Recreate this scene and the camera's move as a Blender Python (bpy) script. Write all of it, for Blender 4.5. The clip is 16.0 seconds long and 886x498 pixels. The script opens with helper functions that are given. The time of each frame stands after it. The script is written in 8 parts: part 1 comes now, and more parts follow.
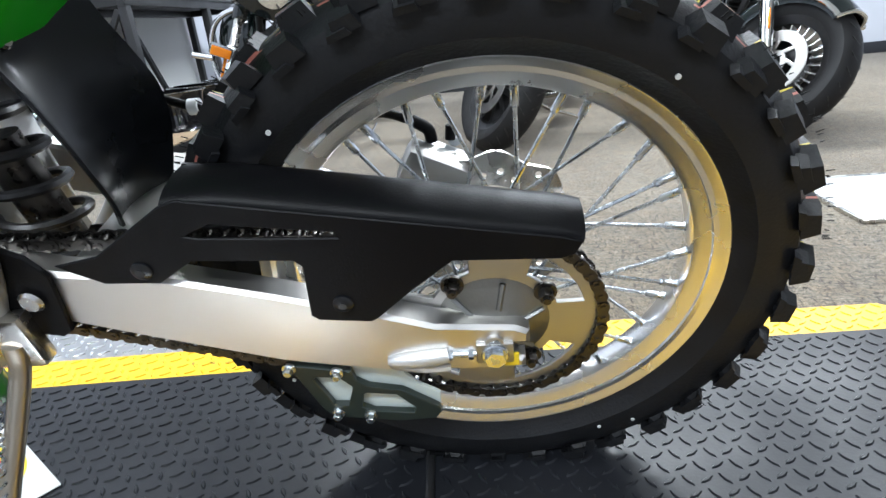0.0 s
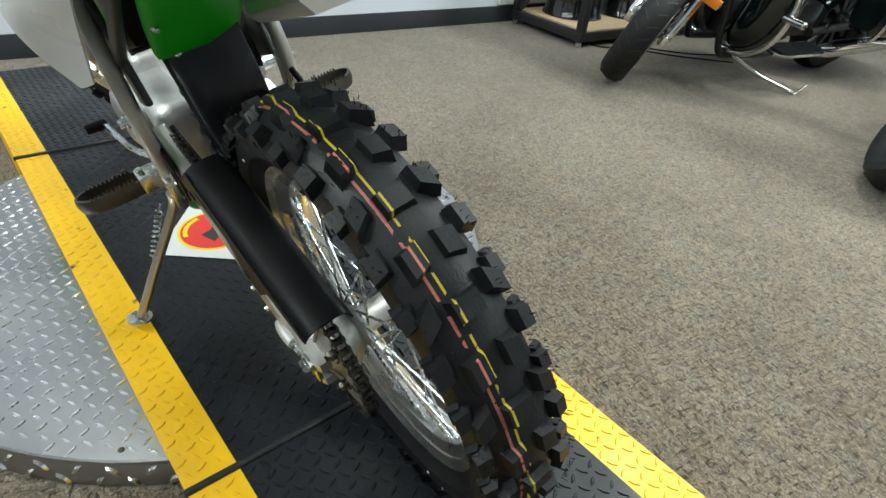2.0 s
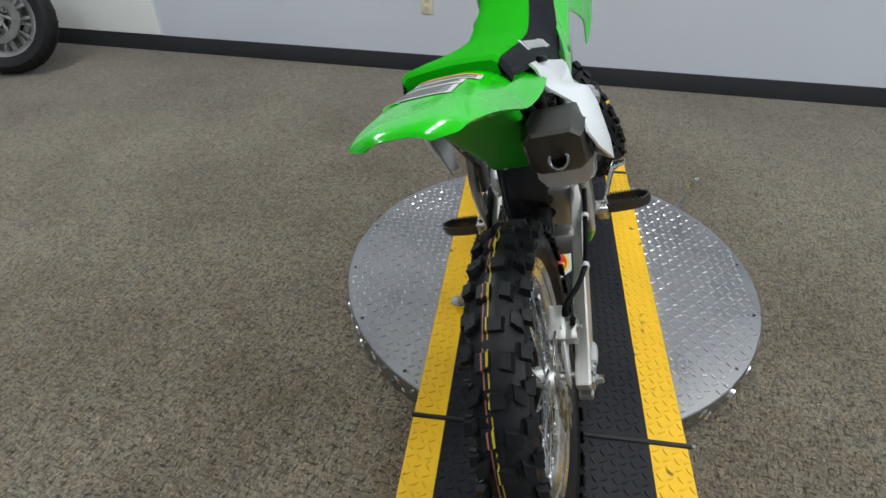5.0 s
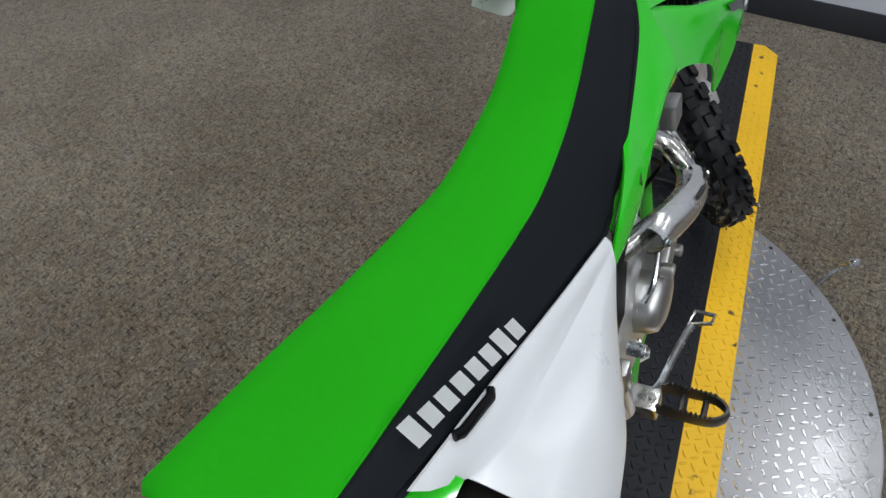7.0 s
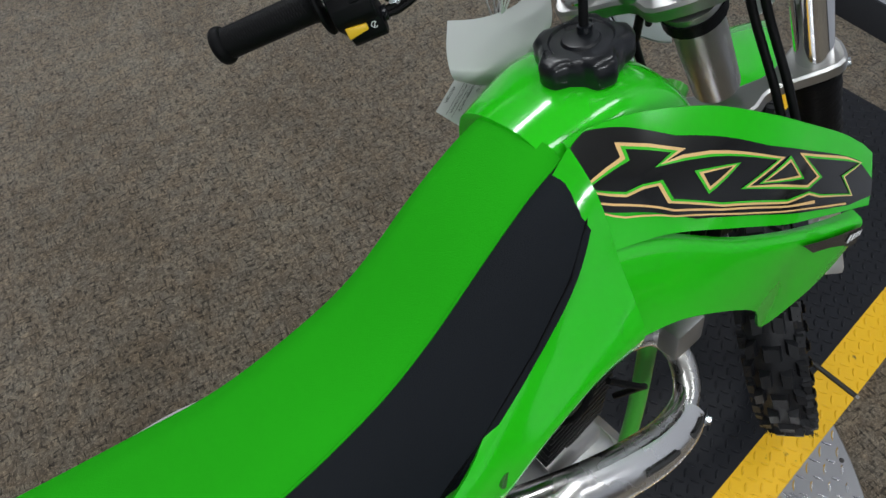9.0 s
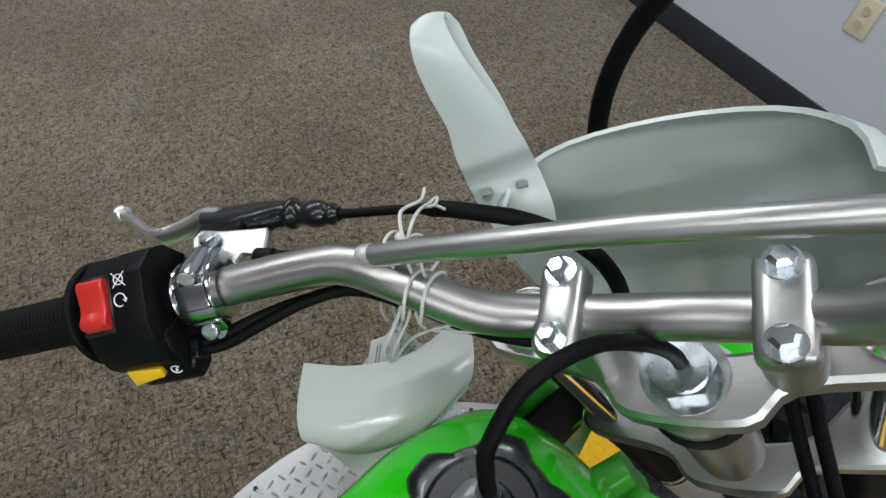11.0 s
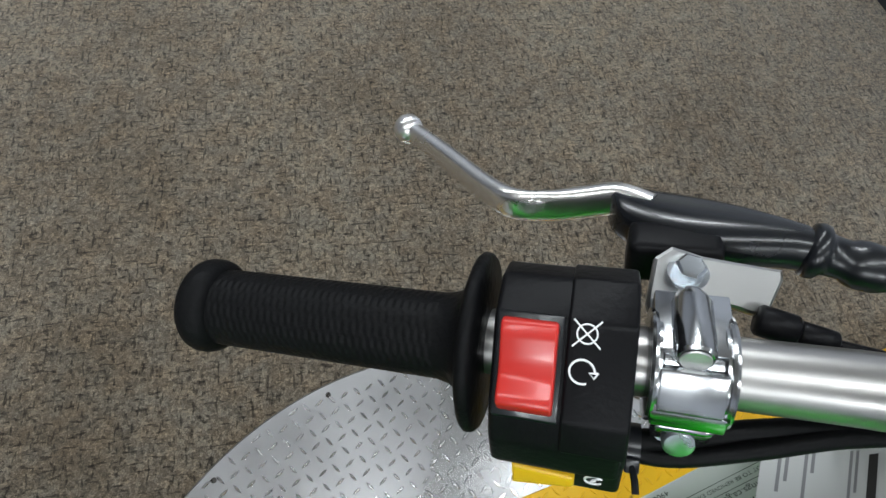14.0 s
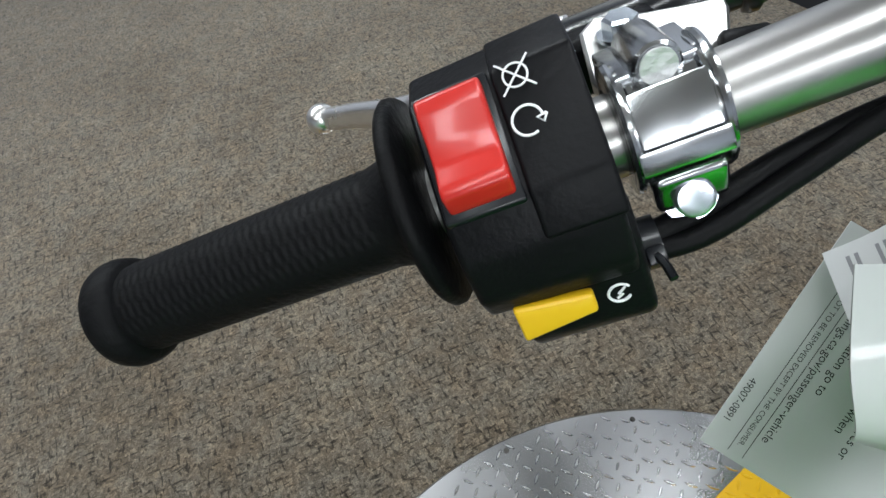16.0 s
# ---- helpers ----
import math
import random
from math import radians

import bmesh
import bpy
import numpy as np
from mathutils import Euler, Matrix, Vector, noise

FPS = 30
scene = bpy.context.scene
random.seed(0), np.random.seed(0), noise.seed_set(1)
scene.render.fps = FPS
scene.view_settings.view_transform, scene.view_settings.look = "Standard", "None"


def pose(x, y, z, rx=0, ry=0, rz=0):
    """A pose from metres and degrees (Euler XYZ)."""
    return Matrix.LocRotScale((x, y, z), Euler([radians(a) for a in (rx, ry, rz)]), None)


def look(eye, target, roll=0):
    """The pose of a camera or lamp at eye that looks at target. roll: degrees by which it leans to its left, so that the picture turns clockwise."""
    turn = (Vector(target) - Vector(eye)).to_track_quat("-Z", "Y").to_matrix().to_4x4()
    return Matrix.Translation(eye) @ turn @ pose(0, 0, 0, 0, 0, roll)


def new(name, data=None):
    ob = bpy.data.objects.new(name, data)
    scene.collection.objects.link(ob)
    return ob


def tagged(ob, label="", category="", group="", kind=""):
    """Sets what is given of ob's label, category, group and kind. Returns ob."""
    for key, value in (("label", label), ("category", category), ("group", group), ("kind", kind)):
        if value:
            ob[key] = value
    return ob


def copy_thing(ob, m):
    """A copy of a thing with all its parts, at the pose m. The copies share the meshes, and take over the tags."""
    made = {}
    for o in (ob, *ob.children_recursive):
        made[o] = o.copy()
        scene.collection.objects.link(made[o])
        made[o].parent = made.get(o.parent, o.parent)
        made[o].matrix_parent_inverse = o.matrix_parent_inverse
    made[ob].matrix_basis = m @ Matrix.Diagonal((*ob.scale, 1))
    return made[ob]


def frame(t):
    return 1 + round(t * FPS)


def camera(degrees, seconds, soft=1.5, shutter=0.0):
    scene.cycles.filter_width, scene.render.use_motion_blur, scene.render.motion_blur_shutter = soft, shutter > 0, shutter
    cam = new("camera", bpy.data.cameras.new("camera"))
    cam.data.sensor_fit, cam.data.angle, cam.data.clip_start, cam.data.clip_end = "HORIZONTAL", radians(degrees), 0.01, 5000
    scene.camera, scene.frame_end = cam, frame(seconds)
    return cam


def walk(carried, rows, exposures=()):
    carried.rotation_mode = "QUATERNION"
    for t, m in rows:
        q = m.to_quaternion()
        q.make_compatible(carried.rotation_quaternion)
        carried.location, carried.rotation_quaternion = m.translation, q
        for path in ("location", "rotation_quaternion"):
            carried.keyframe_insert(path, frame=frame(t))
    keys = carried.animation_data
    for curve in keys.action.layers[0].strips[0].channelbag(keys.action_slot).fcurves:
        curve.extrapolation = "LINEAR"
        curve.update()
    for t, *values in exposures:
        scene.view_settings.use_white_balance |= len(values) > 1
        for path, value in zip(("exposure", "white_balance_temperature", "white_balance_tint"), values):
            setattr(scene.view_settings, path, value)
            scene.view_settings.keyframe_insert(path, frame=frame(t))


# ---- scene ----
cam = camera(75.75, 16.0)
PATH = [
    (0, (-0.0213, -0.6445, 0.6415), (-0.0528, 0.2859, 0.2764), -5.53),
    (0.5, (0.1217, -0.6382, 0.6898), (-0.0022, 0.2651, 0.2791), -2.96),
    (1, (0.2773, -0.6030, 0.7734), (0.0231, 0.2403, 0.3000), 0.68),
    (1.5, (0.3741, -0.5140, 0.8192), (-0.0126, 0.2487, 0.3008), 3.57),
    (2, (0.5150, -0.4273, 0.9295), (-0.0810, 0.1456, 0.3669), 6.23),
    (2.5, (0.6889, -0.3984, 1.0464), (-0.0555, -0.0444, 0.4802), 6.60),
    (3, (0.8514, -0.2854, 1.1245), (0.0264, -0.1107, 0.5870), 3.89),
    (3.5, (0.9974, -0.2125, 1.2523), (0.1493, -0.1562, 0.7254), 1.90),
    (3.7, (1.0783, -0.1883, 1.2726), (0.2282, -0.1807, 0.7461), 0.92),
    (5.8, (0.4633, -0.0344, 1.3882), (-0.2544, -0.2258, 0.7186), -2.39),
    (6, (0.3758, -0.0024, 1.4249), (-0.3117, -0.2113, 0.7294), -2.60),
    (6.5, (0.2284, 0.0051, 1.4472), (-0.3879, -0.2353, 0.6973), -3.07),
    (7, (-0.0109, -0.0405, 1.4352), (-0.5513, -0.3068, 0.6370), -3.49),
    (7.5, (-0.1496, -0.0658, 1.4166), (-0.6034, -0.3563, 0.5742), -5.09),
    (8, (-0.2527, -0.0564, 1.3811), (-0.6246, -0.3727, 0.5084), -5.79),
    (8.5, (-0.4294, 0.0068, 1.4073), (-0.7331, -0.3601, 0.5281), -8.79),
    (9, (-0.5223, 0.0033, 1.4266), (-0.8322, -0.3881, 0.5601), -3.88),
    (9.5, (-0.5942, -0.0871, 1.4204), (-1.0243, -0.4179, 0.5805), 9.87),
    (9.7, (-0.6348, -0.1141, 1.4372), (-1.0922, -0.4259, 0.6044), 12.62),
    (11.8, (-0.8376, -0.2265, 1.3418), (-1.0007, -0.8079, 0.5446), -5.03),
    (12, (-0.8083, -0.2443, 1.3369), (-0.9316, -0.8257, 0.5327), -5.62),
    (12.5, (-0.7454, -0.3058, 1.3253), (-0.8831, -0.8223, 0.4802), -1.95),
    (13, (-0.7132, -0.3638, 1.2986), (-0.8857, -0.7652, 0.3991), 4.47),
    (13.5, (-0.6965, -0.3946, 1.2776), (-0.8981, -0.7420, 0.3617), 12.30),
    (14, (-0.6936, -0.3988, 1.2695), (-0.9295, -0.7704, 0.3716), 13.93),
    (14.5, (-0.6955, -0.3801, 1.2463), (-0.9688, -0.8481, 0.4060), 6.82),
    (15, (-0.7037, -0.3648, 1.2306), (-1.0050, -0.9379, 0.4686), -4.42),
    (15.5, (-0.6969, -0.3527, 1.1981), (-0.9864, -0.9267, 0.4322), -11.54),
    (16, (-0.6893, -0.3392, 1.1955), (-1.0009, -0.8830, 0.4163), -9.50),
]
walk(cam, [(t, look(eye, target, roll)) for t, eye, target, roll in PATH], [(0, 0.15, 5900, 10), (1, -0.05, 6000, 10), (2, -0.37, 6300, 2), (3.5, -0.8, 6300, 3), (6, -1.2, 6200, 12), (8, -1.52, 6200, 13), (9.5, -1.4, 6200, 13), (12, -1.2, 6300, 12), (14.5, -1.03, 6100, 10), (16, -0.9, 6100, 10)])

# ---- world and lights ----
world = bpy.data.worlds.new("world")
scene.world = world
world.use_nodes = True
world.node_tree.nodes["Background"].inputs[0].default_value = (0.85, 0.92, 1.0, 1)
world.node_tree.nodes["Background"].inputs[1].default_value = 0.25

CEIL = 3.1


def lamp(x, y, w, d, power, tint=(0.97, 1.0, 0.98)):
    data = bpy.data.lights.new("troffer_light", "AREA")
    data.shape, data.size, data.size_y, data.energy, data.color = "RECTANGLE", w, d, power, tint
    ob = new("troffer_light", data)
    ob.matrix_world = pose(x, y, CEIL - 0.03)


TROFFERS = [(-1.9, -0.1, 30), (-0.5, -0.1, 27), (0.9, -0.1, 27), (-1.95, 1.75, 20), (-0.3, 2.9, 122), (1.5, 2.9, 160), (2.9, 3.2, 130), (-1.6, -2.6, 88), (-0.2, -2.7, 80), (1.6, -2.8, 30)]
for tx, ty, tp in TROFFERS:
    lamp(tx, ty, 1.15, 0.28, tp)

# ---- helpers for shapes ----
V = Vector


def smooth_line(pts, n=6, closed=False):
    pts = [V(p) for p in pts]
    out, m = [], len(pts)
    for i in range(m if closed else m - 1):
        a, b, c, d = (pts[(i + k) % m] if closed else pts[min(max(i + k, 0), m - 1)] for k in (-1, 0, 1, 2))
        for j in range(n):
            t = j / n
            out.append(0.5 * ((2 * b) + (c - a) * t + (2 * a - 5 * b + 4 * c - d) * t * t + (3 * b - a - 3 * c + d) * t ** 3))
    if not closed:
        out.append(pts[-1])
    return out


def sweep(bm, path, r, n=10, cap=True, closed=False, flat=1.0, up=None):
    """A tube along path; r is one radius or one for each point; flat squeezes it across up."""
    path = [V(p) for p in path]
    m = len(path)
    rr = r if isinstance(r, (list, tuple)) else [r] * m
    rings, side = [], None
    for i, p in enumerate(path):
        d = (path[(i + 1) % m] - path[i - 1]) if closed else (path[min(i + 1, m - 1)] - path[max(i - 1, 0)])
        d = d.normalized()
        if side is None:
            side = (V(up).cross(d) if up else d.orthogonal()).normalized()
        else:
            side = (side - d * side.dot(d)).normalized()
        if up:
            side = V(up).cross(d).normalized()
        top = d.cross(side)
        rings.append([bm.verts.new(p + side * math.cos(a) * rr[i] + top * math.sin(a) * rr[i] * flat) for a in (2 * math.pi * k / n for k in range(n))])
    for i in range(m if closed else m - 1):
        for k in range(n):
            bm.faces.new((rings[i][k], rings[i][(k + 1) % n], rings[(i + 1) % m][(k + 1) % n], rings[(i + 1) % m][k]))
    if cap and not closed:
        bm.faces.new(rings[0][::-1]), bm.faces.new(rings[-1])
    return bm


def loft(bm, rows, around=True, cap=True):
    vs = [[bm.verts.new(p) for p in row] for row in rows]
    n = len(rows[0])
    for a, b in zip(vs, vs[1:]):
        for k in range(n if around else n - 1):
            bm.faces.new((a[k], a[(k + 1) % n], b[(k + 1) % n], b[k]))
    if around and cap:
        bm.faces.new(vs[0][::-1]), bm.faces.new(vs[-1])
    return bm


def refine(rows, nu=5, nv=4, closed=False):
    """Rows of points, made finer along and across by smooth interpolation."""
    rows = [smooth_line(row, nv, closed) for row in rows]
    cols = [smooth_line([row[k] for row in rows], nu) for k in range(len(rows[0]))]
    return [[col[i] for col in cols] for i in range(len(cols[0]))]


def sheet(bm, rows, thick, inward=None):
    """An open lofted skin with thickness."""
    f = loft(bm, rows, around=False)
    bmesh.ops.recalc_face_normals(f, faces=f.faces)
    bmesh.ops.solidify(f, geom=f.faces[:], thickness=thick)
    return f


def cyl(bm, p0, p1, r, r1=None, n=20, bev=0.0):
    p0, p1 = V(p0), V(p1)
    r1 = r if r1 is None else r1
    d = (p1 - p0)
    if bev:
        u = d.normalized() * bev
        return sweep(bm, [p0, p0 + u, p1 - u, p1], [r - bev, r, r1, r1 - bev], n)
    return sweep(bm, [p0, p1], [r, r1], n)


def lathe(bm, profile, m=None, n=48, closed=True):
    """profile of (radius, along Y), turned about Y."""
    rows = [[V((r * math.cos(a), y, r * math.sin(a))) for r, y in profile] for a in (2 * math.pi * i / n for i in range(n))]
    if m is not None:
        rows = [[m @ p for p in row] for row in rows]
    vs = [[bm.verts.new(p) for p in row] for row in rows]
    k = len(profile)
    for i in range(n):
        for j in range(k if closed else k - 1):
            bm.faces.new((vs[i][j], vs[i][(j + 1) % k], vs[(i + 1) % n][(j + 1) % k], vs[(i + 1) % n][j]))
    return bm


def rbox(bm, c, s, bev=0.004, m=None, seg=2):
    t = bmesh.new()
    bmesh.ops.create_cube(t, size=1, matrix=Matrix.Diagonal((*s, 1)))
    if bev:
        bmesh.ops.bevel(t, geom=t.edges[:], offset=bev, segments=seg, affect="EDGES", profile=0.6)
    t.transform(Matrix.Translation(c) @ (m if m is not None else Matrix()))
    return absorb(bm, t)


def absorb(bm, t):
    me = bpy.data.meshes.new("tmp")
    t.to_mesh(me)
    t.free()
    bm.from_mesh(me)
    bpy.data.meshes.remove(me)
    return bm


def plate(bm, outline, y0, y1, holes=(), bev=0.0012, m=None):
    """A plate cut to an outline of (x, z), from y0 to y1, with holes through it."""
    t = bmesh.new()
    edges = []
    for loop in (outline, *holes):
        vs = [t.verts.new((x, y0, z)) for x, z in loop]
        edges += [t.edges.new((vs[i - 1], vs[i])) for i in range(len(vs))]
    bmesh.ops.triangle_fill(t, use_beauty=True, use_dissolve=False, edges=edges)
    r = bmesh.ops.extrude_face_region(t, geom=t.faces[:])
    bmesh.ops.translate(t, vec=(0, y1 - y0, 0), verts=[v for v in r["geom"] if isinstance(v, bmesh.types.BMVert)])
    bmesh.ops.recalc_face_normals(t, faces=t.faces)
    if bev:
        rim = [e for e in t.edges if len(e.link_faces) == 2 and abs(abs(e.link_faces[0].normal.y) - abs(e.link_faces[1].normal.y)) > 0.5]
        bmesh.ops.bevel(t, geom=rim, offset=bev, segments=1, affect="EDGES")
    if m is not None:
        t.transform(m)
    return absorb(bm, t)


def disc_loop(x, z, r, n=12, a0=0.0):
    return [(x + r * math.cos(a0 + 2 * math.pi * i / n), z + r * math.sin(a0 + 2 * math.pi * i / n)) for i in range(n)]


def part(name, bm, material, parent=None, label="", sharp=38):
    bmesh.ops.recalc_face_normals(bm, faces=bm.faces)
    me = bpy.data.meshes.new(name)
    bm.to_mesh(me)
    bm.free()
    me.materials.append(material)
    me.shade_smooth()
    me.set_sharp_from_angle(angle=radians(sharp))
    ob = new(name, me)
    ob.parent = parent
    if label:
        tagged(ob, label)
    return ob


def thing(name, m, label, category, group="", kind=""):
    ob = new(name)
    ob.empty_display_size = 0.05
    ob.matrix_basis = m
    return tagged(ob, label, category, group, kind)


def bolt(bm, p, axis, r, h, n=6, washer=True):
    p, a = V(p), V(axis).normalized()
    if washer:
        cyl(bm, p, p + a * h * 0.25, r * 1.45, n=16)
    sweep(bm, [p + a * h * 0.2, p + a * h * 0.85, p + a * h], [r, r, r * 0.8], n)
    return bm


# ---- materials ----
def material(name, colour, rough=0.5, metal=0.0, grain=0.0, scale=60.0, vary=0.0, vscale=8.0, coat=0.0, spec=0.5, rvary=0.0, aniso=0.0, sub=0.0):
    m = bpy.data.materials.new(name)
    m.use_nodes = True
    nt = m.node_tree
    b = nt.nodes["Principled BSDF"]
    b.inputs["Base Color"].default_value = (*colour, 1)
    b.inputs["Roughness"].default_value = rough
    b.inputs["Metallic"].default_value = metal
    b.inputs["Coat Weight"].default_value = coat
    b.inputs["Coat Roughness"].default_value = 0.06
    b.inputs["Specular IOR Level"].default_value = spec
    b.inputs["Anisotropic"].default_value = aniso
    if sub:
        b.inputs["Subsurface Weight"].default_value = sub
        b.inputs["Subsurface Radius"].default_value = (0.01, 0.01, 0.01)
    co = nt.nodes.new("ShaderNodeTexCoord")
    if vary or rvary:
        n1 = nt.nodes.new("ShaderNodeTexNoise")
        n1.inputs["Scale"].default_value = vscale
        n1.inputs["Detail"].default_value = 6
        nt.links.new(co.outputs["Object"], n1.inputs["Vector"])
    if vary:
        mix = nt.nodes.new("ShaderNodeMix")
        mix.data_type = "RGBA"
        mix.inputs[6].default_value = (*[c * (1 - vary) for c in colour], 1)
        mix.inputs[7].default_value = (*[min(1, c * (1 + vary)) for c in colour], 1)
        nt.links.new(n1.outputs["Fac"], mix.inputs[0])
        nt.links.new(mix.outputs[2], b.inputs["Base Color"])
    if rvary:
        mr = nt.nodes.new("ShaderNodeMapRange")
        mr.inputs["From Min"].default_value, mr.inputs["From Max"].default_value = 0.3, 0.7
        mr.inputs["To Min"].default_value, mr.inputs["To Max"].default_value = max(0.02, rough - rvary), rough + rvary
        nt.links.new(n1.outputs["Fac"], mr.inputs["Value"])
        nt.links.new(mr.outputs[0], b.inputs["Roughness"])
    if grain:
        n2 = nt.nodes.new("ShaderNodeTexNoise")
        n2.inputs["Scale"].default_value = scale
        n2.inputs["Detail"].default_value = 4
        bump = nt.nodes.new("ShaderNodeBump")
        bump.inputs["Strength"].default_value = grain
        bump.inputs["Distance"].default_value = 0.002
        nt.links.new(co.outputs["Object"], n2.inputs["Vector"])
        nt.links.new(n2.outputs["Fac"], bump.inputs["Height"])
        nt.links.new(bump.outputs["Normal"], b.inputs["Normal"])
    return m


def emitter(name, colour, strength):
    m = material(name, (0.8, 0.8, 0.8), 0.5)
    b = m.node_tree.nodes["Principled BSDF"]
    b.inputs["Emission Color"].default_value, b.inputs["Emission Strength"].default_value = (*colour, 1), strength
    return m


GREEN = material("green_plastic", (0.020, 0.52, 0.005), 0.16, coat=0.5, vary=0.05, vscale=3, rvary=0.04, grain=0.02, scale=240)
GREEN_MATT = material("matt_green_plastic", (0.018, 0.36, 0.008), 0.5, spec=0.25, vary=0.08, vscale=6, grain=0.05, scale=300)
GREEN_VINYL = material("green_seat_vinyl", (0.016, 0.34, 0.005), 0.80, spec=0.06, grain=0.35, scale=900, vary=0.08, vscale=6)
BLACK_VINYL = material("black_seat_vinyl", (0.007, 0.009, 0.012), 0.60, spec=0.13, grain=0.45, scale=900, vary=0.15, vscale=6)
BLACK_PLASTIC = material("black_plastic", (0.004, 0.004, 0.0048), 0.42, spec=0.11, grain=0.12, scale=420, vary=0.2, vscale=12, rvary=0.08)
BLACK_GLOSS = material("glossy_black_plastic", (0.005, 0.006, 0.008), 0.30, spec=0.4, vary=0.2, vscale=9, rvary=0.06, coat=0.15)
RUBBER = material("black_rubber", (0.0035, 0.0036, 0.004), 0.52, spec=0.10, grain=0.3, scale=260, vary=0.35, vscale=14, rvary=0.10)
WHITE = material("white_plastic", (0.68, 0.70, 0.72), 0.30, vary=0.05, vscale=4, rvary=0.06, coat=0.1)
MILKY = material("milky_white_plastic", (0.56, 0.62, 0.60), 0.32, sub=0.2, vary=0.06, vscale=9, rvary=0.08)
ALU = material("brushed_aluminium", (0.66, 0.645, 0.62), 0.40, 1.0, grain=0.06, scale=500, vary=0.08, vscale=16, rvary=0.1)
ALU_SATIN = material("satin_aluminium", (0.47, 0.47, 0.46), 0.38, 1.0, grain=0.05, scale=300, vary=0.06, vscale=20, rvary=0.08)
ALU_CAST = material("cast_aluminium", (0.72, 0.72, 0.71), 0.48, 1.0, grain=0.3, scale=320, vary=0.15, vscale=18, rvary=0.1)
BAR_ALU = material("satin_bar_aluminium", (0.37, 0.362, 0.35), 0.36, 1.0, grain=0.05, scale=300, vary=0.10, vscale=16, rvary=0.08)
LEVER_ALU = material("polished_cast_aluminium", (0.90, 0.89, 0.87), 0.26, 1.0, vary=0.05, vscale=14, rvary=0.06)
CHROME = material("chrome", (0.86, 0.87, 0.88), 0.07, 1.0, vary=0.03, vscale=10, rvary=0.03)
CLAMP_ALU = material("bright_clamp_aluminium", (0.45, 0.46, 0.47), 0.20, 1.0, vary=0.08, vscale=40, rvary=0.06)
ZINC = material("zinc_plated_steel", (0.62, 0.66, 0.70), 0.24, 1.0, vary=0.15, vscale=60, rvary=0.1)
STEEL = material("steel", (0.58, 0.57, 0.55), 0.25, 1.0, vary=0.12, vscale=30, rvary=0.1)
DARK_STEEL = material("dark_oiled_steel", (0.085, 0.08, 0.075), 0.32, 1.0, vary=0.4, vscale=80, rvary=0.12)
BORE_SHADE = material("bore_shade_black", (0.004, 0.004, 0.004), 0.9, spec=0.05)
DARK_CAP = material("dark_grey_cast_cap", (0.06, 0.058, 0.053), 0.45, 0.6, grain=0.2, scale=380, vary=0.2, vscale=10)
RIM_ALU = material("polished_rim_aluminium", (0.78, 0.78, 0.77), 0.27, 1.0, vary=0.04, vscale=10, rvary=0.05)
RED = material("red_switch_plastic", (0.48, 0.020, 0.014), 0.30, coat=0.2, rvary=0.05)
YELLOW_PL = material("yellow_switch_plastic", (0.75, 0.46, 0.01), 0.35, rvary=0.05)
ORANGE = material("orange_lens", (0.75, 0.22, 0.01), 0.2, coat=0.4)
PAPER = material("white_card", (0.54, 0.55, 0.54), 0.55, vary=0.03, vscale=30)
INK = material("black_ink", (0.02, 0.02, 0.02), 0.6)
GREY_INK = material("grey_ink", (0.22, 0.22, 0.23), 0.6)
ORANGE_INK = material("orange_ink", (0.75, 0.2, 0.03), 0.5)
DECAL_BLACK = material("gloss_black_decal", (0.008, 0.008, 0.008), 0.16, coat=0.4, vary=0.2)
DECAL_GOLD = material("gold_decal", (0.78, 0.50, 0.20), 0.3, coat=0.3)
DECAL_WHITE = material("white_print", (0.82, 0.83, 0.84), 0.45)
DECAL_GREEN = material("green_decal", (0.05, 0.50, 0.02), 0.2, coat=0.3)
DECAL_RED = material("red_decal", (0.55, 0.03, 0.02), 0.4)
DECAL_YELLOW = material("yellow_decal", (0.75, 0.55, 0.02), 0.4)
BLACK_PAINT = material("black_powder_coat", (0.012, 0.012, 0.013), 0.38, grain=0.1, scale=500, vary=0.2, vscale=20)
WALL = material("grey_wall_paint", (0.52, 0.54, 0.60), 0.72, grain=0.12, scale=160, vary=0.04, vscale=1.2)
WALL_WHITE = material("white_wall_board", (0.78, 0.79, 0.78), 0.55, grain=0.05, scale=120, vary=0.03, vscale=2)
BASEBOARD = material("charcoal_vinyl_base", (0.026, 0.028, 0.033), 0.5, spec=0.3, vary=0.15, vscale=5, rvary=0.1)
CEILING_M = material("ceiling_tile", (0.72, 0.72, 0.70), 0.8, grain=0.4, scale=90, vary=0.05, vscale=3)
WOOD = material("pale_plywood", (0.42, 0.31, 0.20), 0.55, vary=0.2, vscale=12, grain=0.1)
CARDBOARD = material("beige_panel", (0.50, 0.43, 0.34), 0.6, vary=0.1, vscale=4)
GLOW = emitter("troffer_diffuser", (1.0, 0.97, 0.9), 3.0)


